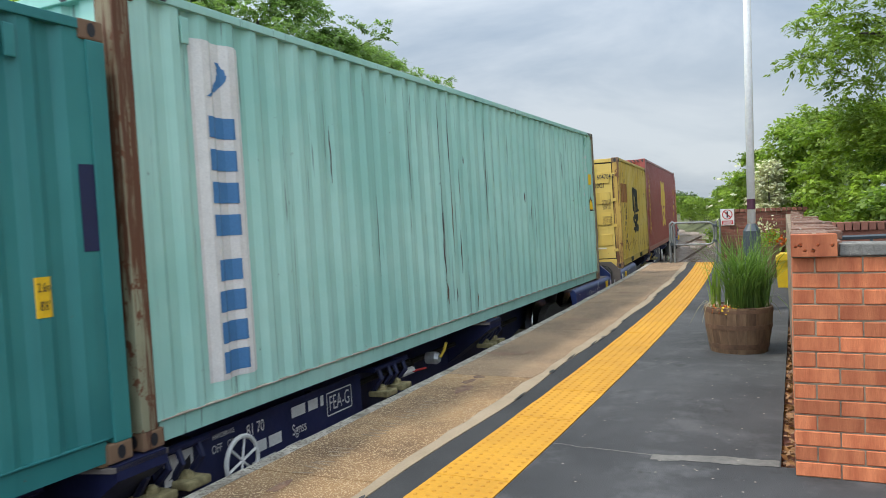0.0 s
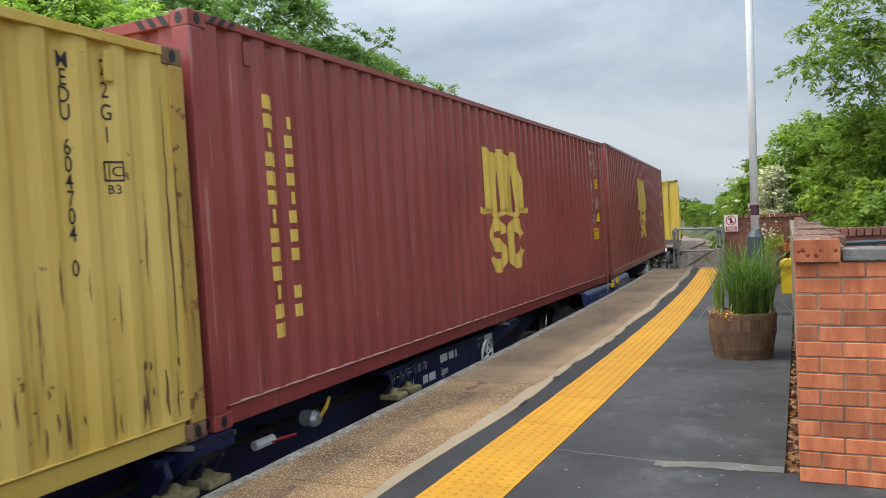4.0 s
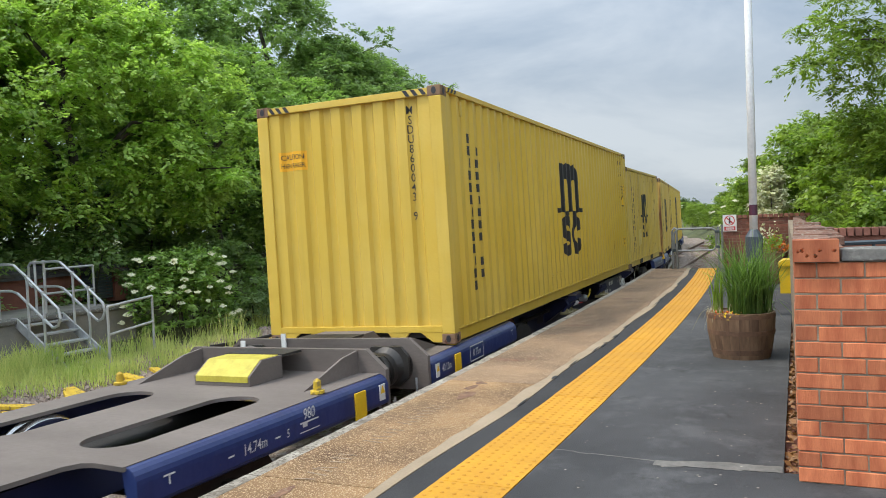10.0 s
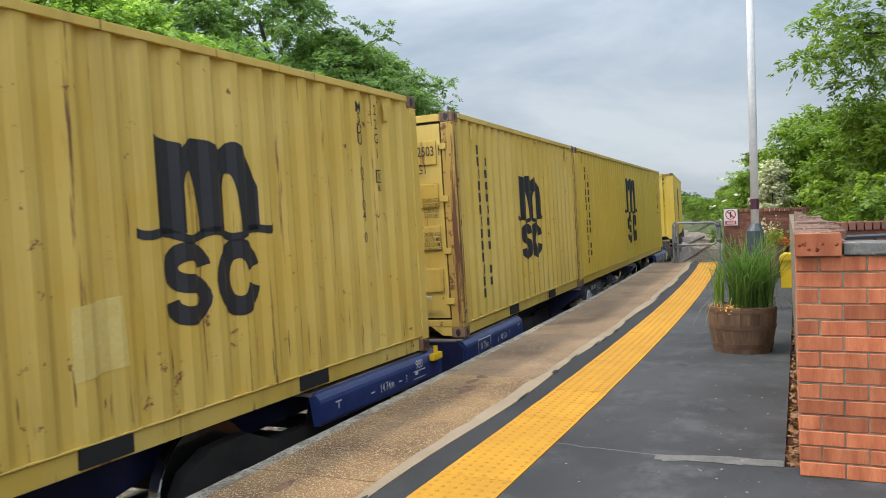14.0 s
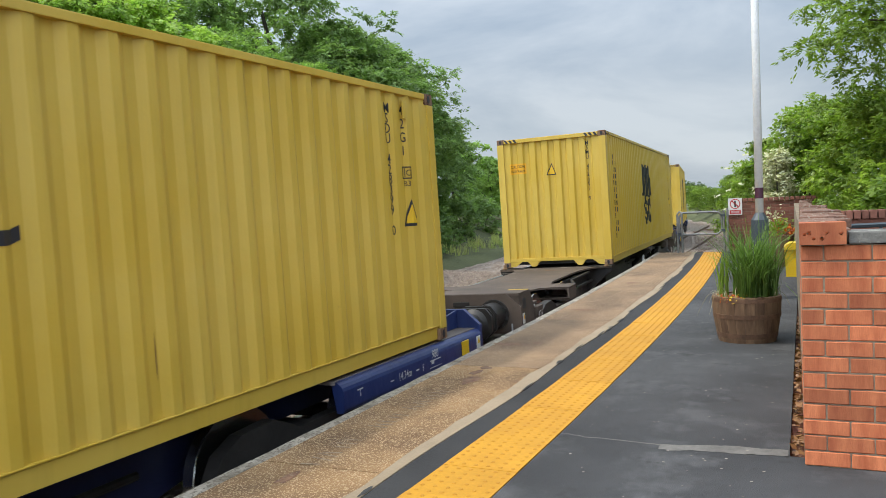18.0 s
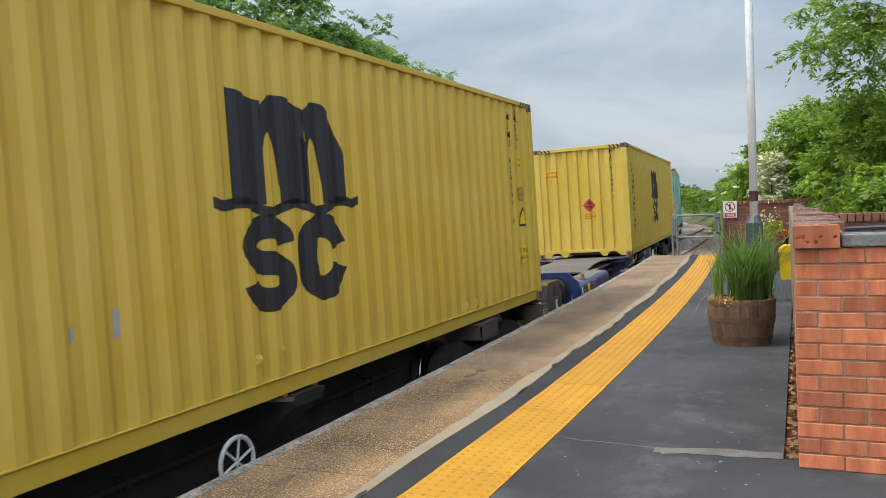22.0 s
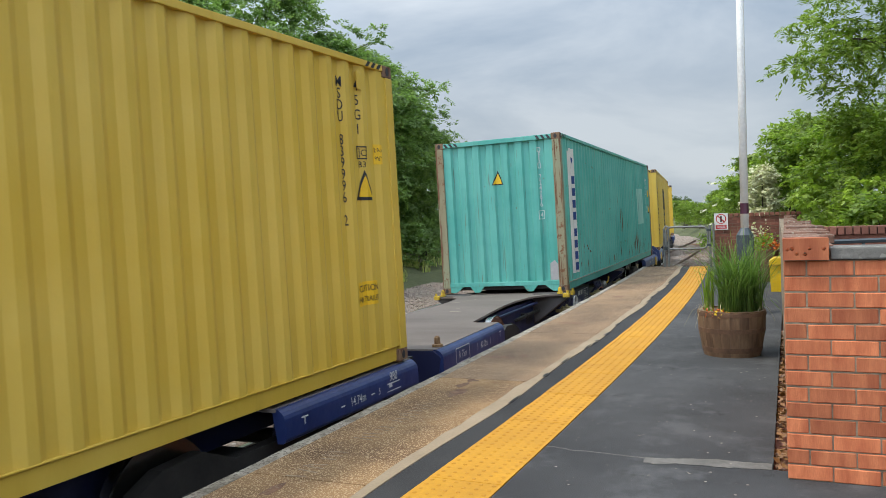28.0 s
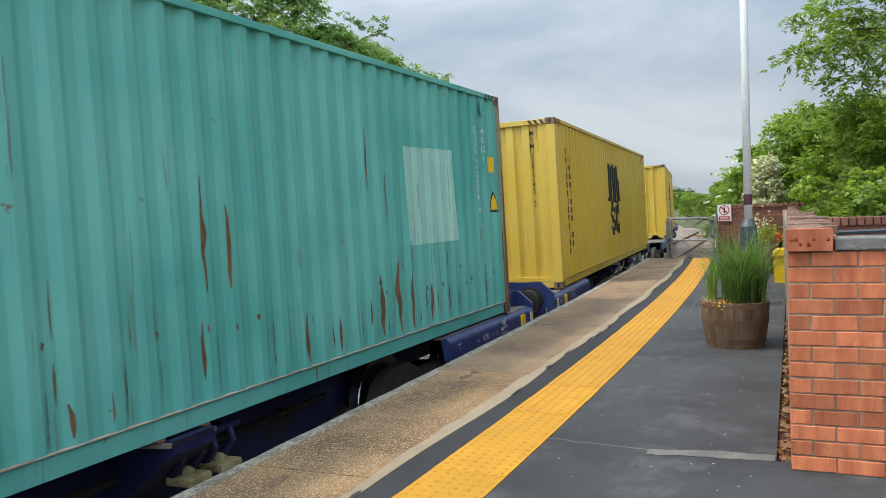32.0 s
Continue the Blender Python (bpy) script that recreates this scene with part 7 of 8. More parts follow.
# way run by the train since the start, at every half second
RUN = [-0.3, 2.34, 5, 7.51, 10.09, 12.84, 15.3, 17.72, 20.2, 22.76, 25.32, 27.82, 30.26, 32.78, 35.34, 37.71, 40.13, 42.55, 45.03, 47.45, 49.72, 52.13, 54.51, 56.9, 59.32, 61.52, 63.86, 66.2, 68.61, 71.06, 73.56, 76.05, 78.46, 80.75, 82.96, 85.26, 87.48, 89.72, 92, 94.11, 96.33, 98.57, 100.81, 103.05, 105.19, 107.32, 109.42, 111.61, 113.9, 115.76, 117.85, 120.01, 122.2, 124.38, 126.53, 128.62, 130.68, 132.75, 134.66, 136.67, 138.72, 140.79, 142.8, 144.8, 146.69]
LEVEL = -0.098


def run_at(t):
    i = min(int(t * 2), 63)
    u = t * 2 - i
    p = lambda k: RUN[k] if 0 <= k <= 64 else (2 * RUN[0] - RUN[1] if k < 0 else 2 * RUN[64] - RUN[63])
    a, b, c, d = p(i - 1), p(i), p(i + 1), p(i + 2)
    return b + 0.5 * u * (c - a + u * (2 * a - 5 * b + 4 * c - d + u * (3 * (b - c) + d - a)))


def wagon_pose(centre, lift, t):
    s = centre - run_at(t)
    x0, y0, _ = line_at(s - 7.1)
    x1, y1, _ = line_at(s + 7.1)
    a = math.atan2(y1 - y0, x1 - x0)
    m = Matrix.Translation(((x0 + x1) / 2, (y0 + y1) / 2, LEVEL + lift)) @ Matrix.Rotation(a, 4, "Z") @ Matrix.Rotation(radians(-CANT), 4, "X")
    return m


def motions():
    ts = [0.5 * i for i in range(65)]
    for w, centre, lift in wagons:
        walk(w, [(t, wagon_pose(centre, lift, t)) for t in ts])
    for box, centre, lift, along in boxes:
        walk(box, [(t, wagon_pose(centre, lift, t) @ Matrix.Translation((along, 0, 0.004))) for t in ts])
    turns = [k / 8.0 for k in range(257)]
    for sets in wheels:
        for axle in sets:
            x = axle.location.x
            walk(axle, [(t, pose(x, 0, -0.52, 0, -math.degrees(run_at(t) / 0.46), 0)) for t in turns])

# ---- trees, hedges, grass ----
def limb_paths(rng, height, spread, n):
    """Trunk and limbs as bent lines."""
    trunk = [Vector((0, 0, -0.4))]
    for k in range(1, 6):
        trunk.append(Vector((rng.uniform(-0.12, 0.12) * k, rng.uniform(-0.12, 0.12) * k, height * 0.8 * k / 5)))
    limbs = []
    for i in range(n):
        k = rng.uniform(0.22, 0.95)
        p = trunk[min(4, int(k * 5))].lerp(trunk[min(5, int(k * 5) + 1)], 0.5)
        a = 2.4 * i + rng.uniform(-0.4, 0.4)
        r = spread * (1.15 - 0.6 * k) * rng.uniform(0.75, 1.1)
        q = p + Vector((math.cos(a) * r, math.sin(a) * r, height * rng.uniform(0.08, 0.26)))
        mid = p.lerp(q, 0.5) + Vector((0, 0, 0.08 * height))
        limbs.append([p, mid, q])
    return trunk, limbs


def tree(name, m, height, spread, seed, material, label, clump_count=150, each=95, leaf=0.1, base=0.2, category="tree", long=1.5, inner=0.62):
    """Trunk, limbs and a crown of leaf clumps with an uneven outline."""
    rng, r2 = random.Random(seed), np.random.default_rng(seed)
    t = thing(name, m, label, category, "trees beside the line")
    trunk, limbs = limb_paths(rng, height, spread, 11)
    bm = bmesh.new()
    tube(bm, trunk, [0.022 * height * (1.1 - 0.17 * k) for k in range(6)], 9)
    part("trunk", bm, "bark", t, smooth=True)
    for l in limbs:
        part("limb", tube(bmesh.new(), l, [0.009 * height, 0.006 * height, 0.002 * height], 6), "bark", t)
    # clump centres: about the limb ends and over an egg-shaped shell
    cs = []
    for l in limbs:
        for _ in range(3):
            cs.append(l[2] + Vector([rng.gauss(0, 0.12 * spread) for _ in range(3)]))
            cs.append(l[1].lerp(l[2], rng.random()) + Vector([rng.gauss(0, 0.1 * spread) for _ in range(3)]))
    while len(cs) < clump_count:
        a, v = rng.uniform(0, 2 * math.pi), rng.uniform(0.0, 1.0)
        r = spread * (math.sin(math.pi * min(1, 0.22 + 0.78 * v)) ** 0.7) * rng.uniform(inner, 1.0) * (1 + 0.18 * math.sin(3 * a + seed))
        cs.append(Vector((math.cos(a) * r, math.sin(a) * r, height * (base + (1 - base) * v))))
    me = sprays("crown", r2, np.array([tuple(c) for c in cs]), 0.13 * spread + 0.3, 9, each // 9, leaf, long)
    shared("crown", me, material, t)
    return t


def shrub(name, m, rx, ry, high, seed, material, label, clump_count=40, each=80, leaf=0.09, category="shrub", flowers=0, low=0.0):
    rng, r2 = random.Random(seed), np.random.default_rng(seed)
    t = thing(name, m, label, category, "shrubs beside the line")
    cs = []
    for i in range(clump_count):
        a, v = rng.uniform(0, 2 * math.pi), rng.random()
        k = math.sqrt(rng.uniform(0.15, 1.0)) * (1 - 0.55 * v * v)
        cs.append((math.cos(a) * rx * k, math.sin(a) * ry * k, low + (high - low) * (0.12 + 0.88 * v)))
        if i < 5:
            part("stem", tube(bmesh.new(), [(cs[-1][0] * 0.3, cs[-1][1] * 0.3, -0.3), (cs[-1][0] * 0.6, cs[-1][1] * 0.6, cs[-1][2] * 0.6), cs[-1]], [0.03, 0.02, 0.008], 5), "bark", t)
    shared("foliage", sprays("foliage", r2, np.array(cs), 0.17 * (rx + ry) * 0.5 + 0.16, 9, each // 9, leaf, 1.7, 0.2), material, t)
    # flat flower heads on the side towards the open
    for i in range(flowers):
        a, v = rng.uniform(3.0, 5.2), rng.uniform(0.15, 0.95)
        k = 1.12 * math.sqrt(1 - 0.55 * v * v)
        c = np.array((math.cos(a) * rx * k, math.sin(a) * ry * k, low + (high - low) * v + 0.12))
        d = r2.uniform(-1, 1, (34, 2)) * rng.uniform(0.05, 0.085)
        q = np.zeros((34, 3)) + c
        q[:, :2] += d
        q[:, 2] += 0.3 * d[:, 0] + 0.3 * d[:, 1]
        nn = unit(r2.normal(size=(34, 3)) * 0.3 + np.array([-0.5, -0.4, 1.0]))
        shared("flower_head", leaves_mesh("flower_head", q, nn, 0.045, r2, 1.0), "blossom", t, "flat creamy-white flower head" if i == 0 else "")
    return t


def blades(name, places, heights, width, seed, lean=0.35, droop=0.3):
    """Grass blades as thin tapering ribbons that arch over, in one mesh."""
    r2 = np.random.default_rng(seed)
    n = len(places)
    a = r2.uniform(0, 2 * math.pi, n)
    d = np.stack([np.cos(a), np.sin(a), np.zeros(n)], 1)
    f = a + r2.uniform(-0.9, 0.9, n)
    s = np.stack([-np.sin(f), np.cos(f), np.zeros(n)], 1) * width
    h = heights[:, None]
    bend = r2.uniform(0.1, 1.0, (n, 1)) * lean
    fall = r2.uniform(0.0, 1.0, (n, 1)) * droop
    rows = []
    for t, w in ((0.0, 0.8), (0.35, 1.0), (0.7, 0.75), (0.9, 0.4), (1.0, 0.0)):
        p = places + d * h * bend * t * t + np.array([0, 0, 1.0]) * h * (t - fall * t ** 3)
        rows += [p - s * w, p + s * w] if w else [p]
    v = np.stack(rows, 1).reshape(-1, 3)
    quads = [(0, 1, 3, 2), (2, 3, 5, 4), (4, 5, 7, 6), (6, 7, 8)]
    idx = np.concatenate([np.array(q, dtype=np.int32) for q in quads])
    size = np.array([len(q) for q in quads], dtype=np.int32)
    loops = (idx[None, :] + 9 * np.arange(n, dtype=np.int32)[:, None]).ravel()
    total = np.tile(size, n)
    me = bpy.data.meshes.new(name)
    me.vertices.add(9 * n)
    me.vertices.foreach_set("co", v.ravel())
    me.loops.add(len(loops))
    me.loops.foreach_set("vertex_index", loops)
    me.polygons.add(len(total))
    me.polygons.foreach_set("loop_start", np.concatenate([[0], np.cumsum(total)[:-1]]).astype(np.int32))
    me.polygons.foreach_set("loop_total", total)
    me.update()
    return me


def greenery():
    # bank of broadleaved trees on the far side of the line
    lime = tree("sycamore_tree", pose(15.2, 17.0, -0.5), 8.4, 4.0, 11, "leaf_lime", "bright lime-green sycamore leaning out of the far bank", 600, 171, 0.088, 0.24, "tree", 1.5, 0.8)
    maple = tree("maple_tree", pose(30.0, 21.5, -0.5), 13.6, 4.6, 23, "leaf_dark", "tall dark green maple behind the lower trees", 480, 153, 0.105, 0.25)
    ash = tree("ash_tree", pose(21.3, 17.4, -0.5), 7.8, 3.6, 31, "leaf_left", "ash tree with feathery foliage on the far bank", 500, 198, 0.066, 0.2, "tree", 2.1, 0.76)
    for src, x, y, z, turn, k in ((ash, 27.3, 17.6, -0.5, 200, 0.98), (ash, 32.6, 19.4, -0.5, 300, 1.34), (ash, 37.4, 20.2, -0.5, 80, 1.36), (ash, 35.4, 21.4, -0.5, 200, 1.42), (ash, 41.6, 21.0, -0.5, 140, 1.1), (maple, 24.5, 22.6, -0.5, 40, 0.92), (lime, 17.5, 22.0, -0.5, 150, 1.1), (lime, 8.6, 17.8, -0.5, 250, 1.0),
                                  (ash, 58, 21.5, -0.5, 50, 0.7), (ash, 65, 23.5, -0.5, 90, 0.7), (ash, 73, 27, -0.5, 140, 0.65)):
        c = copy_thing(src, pose(x, y, z, 0, 0, turn))
        c.scale = (k, k, k)
        if 30 < x < 43:
            # older, darker foliage at the end of the row
            for o in c.children:
                if o.name.startswith("crown"):
                    o.material_slots[0].link = "OBJECT"
                    o.material_slots[0].material = M["leaf_dark"]
    # unseen trees behind the hedge, added to screen low sky light off the boxes
    for x, y, turn, k in ((14.0, -11.5, 300, 0.85), (21.0, -12.0, 60, 0.9), (28.0, -12.0, 160, 0.9)):
        c = copy_thing(maple, pose(x, y, -0.1, 0, 0, turn))
        c.scale = (k, k, k)
    # those at x < 5 are unseen, added only for light and reflections
    plain_tree = tree("sycamore_tree", pose(3.0, 18.0, -0.5), 10.0, 3.8, 47, "leaf_left", "green sycamore beside the old platform", 140, 90, 0.2, 0.12)
    for x, y, turn, k in ((-3.0, 18.5, 70, 1.0), (-9.0, 19.0, 130, 1.05), (11.5, 22.5, 200, 1.2), (38.0, 23.5, 10, 0.95), (45.0, 24.0, 99, 0.8), (52, 22, 200, 0.7)):
        c = copy_thing(plain_tree, pose(x, y, -0.5, 0, 0, turn))
        c.scale = (k, k, k)
    # low growth at the foot of the bank
    bush = shrub("bramble_shrub", pose(17.0, 14.0, -0.9), 1.7, 1.3, 1.9, 5, "leaf_dark", "dark tangled bramble shrub under the trees", 70, 108, 0.07)
    for x, y, turn, k in ((20.5, 13.6, 60, 1.0), (24.0, 14.2, 140, 1.15), (28, 14.8, 220, 1.0), (32, 15.6, 300, 1.1), (14.0, 15.5, 30, 1.2), (10.8, 16.0, 80, 1.2), (7.5, 16.4, 10, 1.2), (36, 16.5, 20, 1.2), (41, 17.3, 200, 1.3), (47, 18.5, 100, 1.4), (12, 18.6, 40, 2.2), (16, 19.0, 130, 2.3), (20, 19.4, 220, 2.3), (24, 19.6, 310, 2.3), (28.5, 19.8, 70, 2.1), (33, 20.2, 160, 2.1), (38, 20.5, 250, 2.0)):
        c = copy_thing(bush, pose(x, y, -0.9, 0, 0, turn))
        c.scale = (k, k, k)
    shrub("elder_shrub", pose(14.3, 12.7, -1.05), 1.7, 0.9, 1.9, 77, "leaf_left", "elder shrub dotted with flat cream flower heads", 80, 108, 0.07, "shrub", 34)
    # hedge and trees behind the platform walls
    hedge = shrub("hedge_shrub", pose(14.6, -1.7, 0.0), 1.7, 1.2, 2.75, 41, "leaf_right", "bright green overgrown hedge behind the brick walls", 130, 135, 0.055, "hedge", 6)
    for x, y, turn, k in ((17.6, -1.6, 60, 1.15), (12.8, -2.9, 130, 1.1), (21.4, -0.7, 200, 1.18), (23.0, 0.75, 330, 0.82), (27.0, 0.2, 280, 1.1), (33, 0.6, 100, 1.0), (40, 1.2, 170, 0.95), (48, 2.0, 45, 0.95), (58, 3.2, 250, 1.0), (70, 4.4, 120, 1.0), (86, 5.8, 20, 1.1), (54, 2.9, 10, 0.6), (66, 3.4, 70, 0.65), (70, 5.9, 150, 0.6), (72, 7.6, 20, 0.6), (75, 6.6, 110, 0.75), (84, 8.4, 80, 0.8), (92, 9.2, 200, 0.9), (110, 12.2, 310, 1.0), (128, 15.5, 33, 1.1), (21, -4.2, 310, 1.5), (16.5, -5.5, 75, 1.5), (12.5, -5.6, 190, 1.2), (26, -3.4, 15, 1.5), (22.4, -1.3, 100, 1.36)):
        c = copy_thing(hedge, pose(x, y, -0.1, 0, 0, turn))
        c.scale = (k, k, k)
    shrub("flowering_shrub", pose(20.6, 0.3, 0.0), 0.42, 0.42, 2.25, 52, "blossom", "shrub covered in creamy-white blossom", 90, 81, 0.045, "shrub", 0, 0.9)
    tree("ash_tree", pose(14.2, -2.85, 0.0), 6.6, 2.3, 66, "leaf_ash", "light green ash tree leaning over the hedge", 420, 180, 0.038, 0.3, "tree", 2.6)
    low = shrub("low_shrub", pose(11.0, -1.3, 0.6), 0.7, 0.6, 0.8, 91, "leaf_right", "low bright green shrub behind the cross wall", 40, 90, 0.05)
    for x, y, turn in ((11.2, -2.4, 90), (11.4, -3.4, 200)):
        copy_thing(low, pose(x, y, 0.6, 0, 0, turn))
    # far trees closing the view along the line
    far = tree("far_tree", pose(180, 27, -1), 8, 5.5, 14, "leaf_far", "hazy green tree in the distance", 130, 63, 0.36, 0.1)
    for x, y, k in ((160, 38, 0.5), (140, 9, 0.34), (175, 20, 0.42), (190, 50, 0.7), (120, 7.5, 0.36), (210, 34, 0.6), (102, 5, 0.38), (130, 46, 0.6), (115, 44, 0.6), (95, 36, 0.6), (84, 33, 0.55), (230, 28, 0.75), (230, 70, 0.9), (250, 18, 0.5), (270, 24, 0.55), (200, 0, 0.5), (300, 32, 0.8), (290, 40, 0.7)):
        c = copy_thing(far, pose(x, y, -1, 0, 0, x * 7 % 360))
        c.scale = (k, k, k)
    # grass on the verges
    r2 = np.random.default_rng(3)
    pts, hs = [], []
    for x0, x1, y0, y1, n, h0, h1 in ((7.0, 10.3, 10.7, 12.4, 4200, 0.2, 0.55), (8.6, 12.2, 10.3, 11.9, 3600, 0.2, 0.62), (12.2, 14.6, 10.8, 11.9, 1200, 0.15, 0.55), (12.9, 13.3, 10.3, 10.7, 60, 0.6, 1.05), (15.2, 17.0, 11.6, 12.6, 500, 0.2, 0.5), (17, 27, 12.6, 14.0, 1500, 0.2, 0.6), (27, 45, 13.8, 16, 1200, 0.3, 0.8), (13, 20, 10.6, 11.6, 700, 0.04, 0.12), (20, 34, -0.8, 2.2, 2200, 0.1, 0.4)):
        tufts = max(6, n // 28)
        k = r2.integers(0, tufts, n)
        x = r2.uniform(x0, x1, tufts)[k] + r2.normal(size=n) * 0.11
        y = r2.uniform(y0, y1, tufts)[k] + r2.normal(size=n) * 0.09
        z = np.array([max(ground_z(a, b), -1.25) for a, b in zip(x, y)])
        pts.append(np.stack([x, y, z - 0.03], 1))
        hs.append(r2.uniform(h0, h1, n))
    me = blades("verge_grass", np.concatenate(pts), np.concatenate(hs), 0.006, 9, 0.45, 0.25)
    g = shared("verge_grass", me, "grass")
    tagged(g, "long yellowing grass on the verge", "grass", kind="stuff")
    weed = shrub("weed_clump", pose(15.9, 12.0, -1.0), 0.6, 0.4, 0.75, 29, "leaf_weed", "grey-green nettle clump on the verge", 30, 63, 0.05, "weeds")
    for x, y, k, turn in ((17.0, 12.3, 1.1, 40), (18.2, 12.2, 1.2, 90), (19.4, 12.6, 1.2, 140), (20.8, 12.5, 1.1, 200), (22.4, 12.9, 1.3, 260), (24.4, 13.2, 1.3, 20)):
        c = copy_thing(weed, pose(x, y, -1.0, 0, 0, turn))
        c.scale = (k, k, k)
    cable = thing("cable_trough", pose(0, 0, 0), "black cable lying along the cess", "cable")
    part("cable", tube(bmesh.new(), [(*line_at(s, 5.85 + 0.12 * math.sin(s * 1.3))[:2], -1.02 + 0.03 * math.sin(s * 2.1)) for s in [0.4 + 0.6 * k for k in range(10)]], 0.035, 7), "gasket", cable)
    # loose stones of the ballast
    r3 = np.random.default_rng(4)
    base = np.array([(1, 0, 0), (-1, 0, 0), (0, 1, 0), (0, -1, 0), (0, 0, 1), (0, 0, -1)], float)
    tri = [(0, 2, 4), (2, 1, 4), (1, 3, 4), (3, 0, 4), (2, 0, 5), (1, 2, 5), (3, 1, 5), (0, 3, 5)]
    vs, fs = [], []
    spots = [(r3.uniform(-6, 16), r3.uniform(4.2, 6.9)) for _ in range(10000)] + [(r3.uniform(-12, 8), r3.uniform(-1.9, -0.9)) for _ in range(1500)] + [(r3.uniform(11, 46), r3.uniform(-4.6, -0.8)) for _ in range(5000)]
    for i, (s, d) in enumerate(spots):
        x, y, _ = line_at(s, d)
        z = -1.2 if d < 4.6 else -1.2 + 0.06 * (d - 4.6)
        if d < -1.9:
            z = -1.25
        k = base * r3.uniform(0.024, 0.055) * r3.uniform(0.6, 1.3, 3) + r3.normal(size=(6, 3)) * 0.006
        vs.append(k + np.array([x, y, z + r3.uniform(0.0, 0.025)]))
        fs += [tuple(6 * i + j for j in t) for t in tri]
    stones = shared("ballast_stones", raw_mesh("ballast_stones", np.concatenate(vs).tolist(), fs), "ballast_stone")
    tagged(stones, "loose grey-brown ballast stones", "stones", kind="stuff")

# ---- platform furniture ----
def barrel_planter(x, y):
    t = thing("barrel_planter", pose(x, y, 0), "half-barrel wooden planter with tall grasses and bright flowers", "planter")
    n, h = 22, 0.405
    for k in range(n):
        a0, a1 = 2 * math.pi * (k + 0.012) / n, 2 * math.pi * (k + 0.988) / n
        bm = bmesh.new()
        rows = []
        for i in range(6):
            z = h * i / 5
            r = 0.243 + 0.05 * math.sin(math.pi * 0.56 * i / 5)
            rows.append([bm.verts.new(((r - d) * math.cos(a), (r - d) * math.sin(a), z)) for a, d in ((a0, 0), (a1, 0), (a1, 0.025), (a0, 0.025))])
        for p, q in zip(rows, rows[1:]):
            for j in range(4):
                bm.faces.new((p[j], p[(j + 1) % 4], q[(j + 1) % 4], q[j]))
        bm.faces.new(rows[0][::-1])
        bm.faces.new(rows[-1])
        part("stave", bm, "barrel", t)
    for z0, z1 in ((0.04, 0.085), (0.215, 0.255), (0.36, 0.392)):
        rad = lambda z: 0.2455 + 0.05 * math.sin(math.pi * 0.56 * z / h)
        bm = bmesh.new()
        lathe(bm, [(rad(z0) - 0.02, z0), (rad(z0), z0), (rad(z1), z1), (rad(z1) - 0.02, z1)], 36)
        part("hoop", bm, "hoop", t, "dull iron hoop")
    bm = bmesh.new()
    lathe(bm, [(0.262, 0.31), (0.262, 0.355), (0.12, 0.385)], 20)
    part("soil", bm, "soil", t, "dark potting soil")
    r2 = np.random.default_rng(12)
    for cx, cy, n, tall, lean, seed in ((0.02, -0.12, 190, 0.84, 0.55, 5), (0.08, 0.03, 180, 0.8, 0.6, 15), (-0.06, -0.02, 160, 0.76, 0.75, 25), (0.0, -0.17, 150, 0.78, 0.8, 35), (0.02, -0.06, 60, 0.7, 1.3, 45)):
        a, r = r2.uniform(0, 2 * math.pi, n), np.sqrt(r2.uniform(0, 1, n)) * 0.1
        pts = np.stack([r * np.cos(a) + cx, r * np.sin(a) + cy, np.full(n, 0.38)], 1)
        shared("grass_clump", blades("grass_clump", pts, r2.uniform(0.15, 1.0, n) ** 0.55 * tall, 0.0046, seed, lean, 0.55), "reed", t, "tall wispy green grass")
    n = 40
    a = r2.uniform(0, 2 * math.pi, n)
    pts = np.stack([0.045 * np.cos(a) - 0.05, 0.045 * np.sin(a) + 0.19, np.full(n, 0.38)], 1)
    shared("iris_leaves", blades("iris_leaves", pts, r2.uniform(0.25, 0.46, n), 0.006, 6, 0.22, 0.05), "leaf_right", t, "upright light green iris leaves")
    n = 46
    a = np.concatenate([r2.uniform(1.8, 2.9, n // 2), r2.uniform(-1.9, -0.8, n - n // 2)])
    pts = np.stack([0.255 * np.cos(a), 0.255 * np.sin(a), np.full(n, 0.395)], 1)
    me = blades("dry_blades", pts, r2.uniform(0.1, 0.22, n), 0.0022, 8, 1.0, 2.0)
    tagged(shared("dry_grass", me, "straw", t, "pale trailing dry blades"), kind="stuff")
    n = 9
    a = r2.uniform(-1.9, -0.9, n)
    pts = np.stack([0.24 * np.cos(a), 0.24 * np.sin(a), np.full(n, 0.395)], 1)
    tagged(shared("dark_blades", blades("dark_blades", pts, r2.uniform(0.25, 0.4, n), 0.005, 18, 1.0, 1.3), "leaf_dark", t, "dark arching blades over the rim"), kind="stuff")
    for name, mat, cx, cy in (("red_flowers", "petal_red", -0.17, 0.14), ("yellow_flowers", "petal_yellow", -0.22, 0.06)):
        p = r2.normal(size=(45, 3)) * np.array([0.045, 0.05, 0.018]) + np.array([cx, cy, 0.395])
        shared(name, leaves_mesh(name, p, unit(r2.normal(size=(45, 3)) + np.array([0, 0, 1.0])), 0.022, r2, 1.1), mat, t)


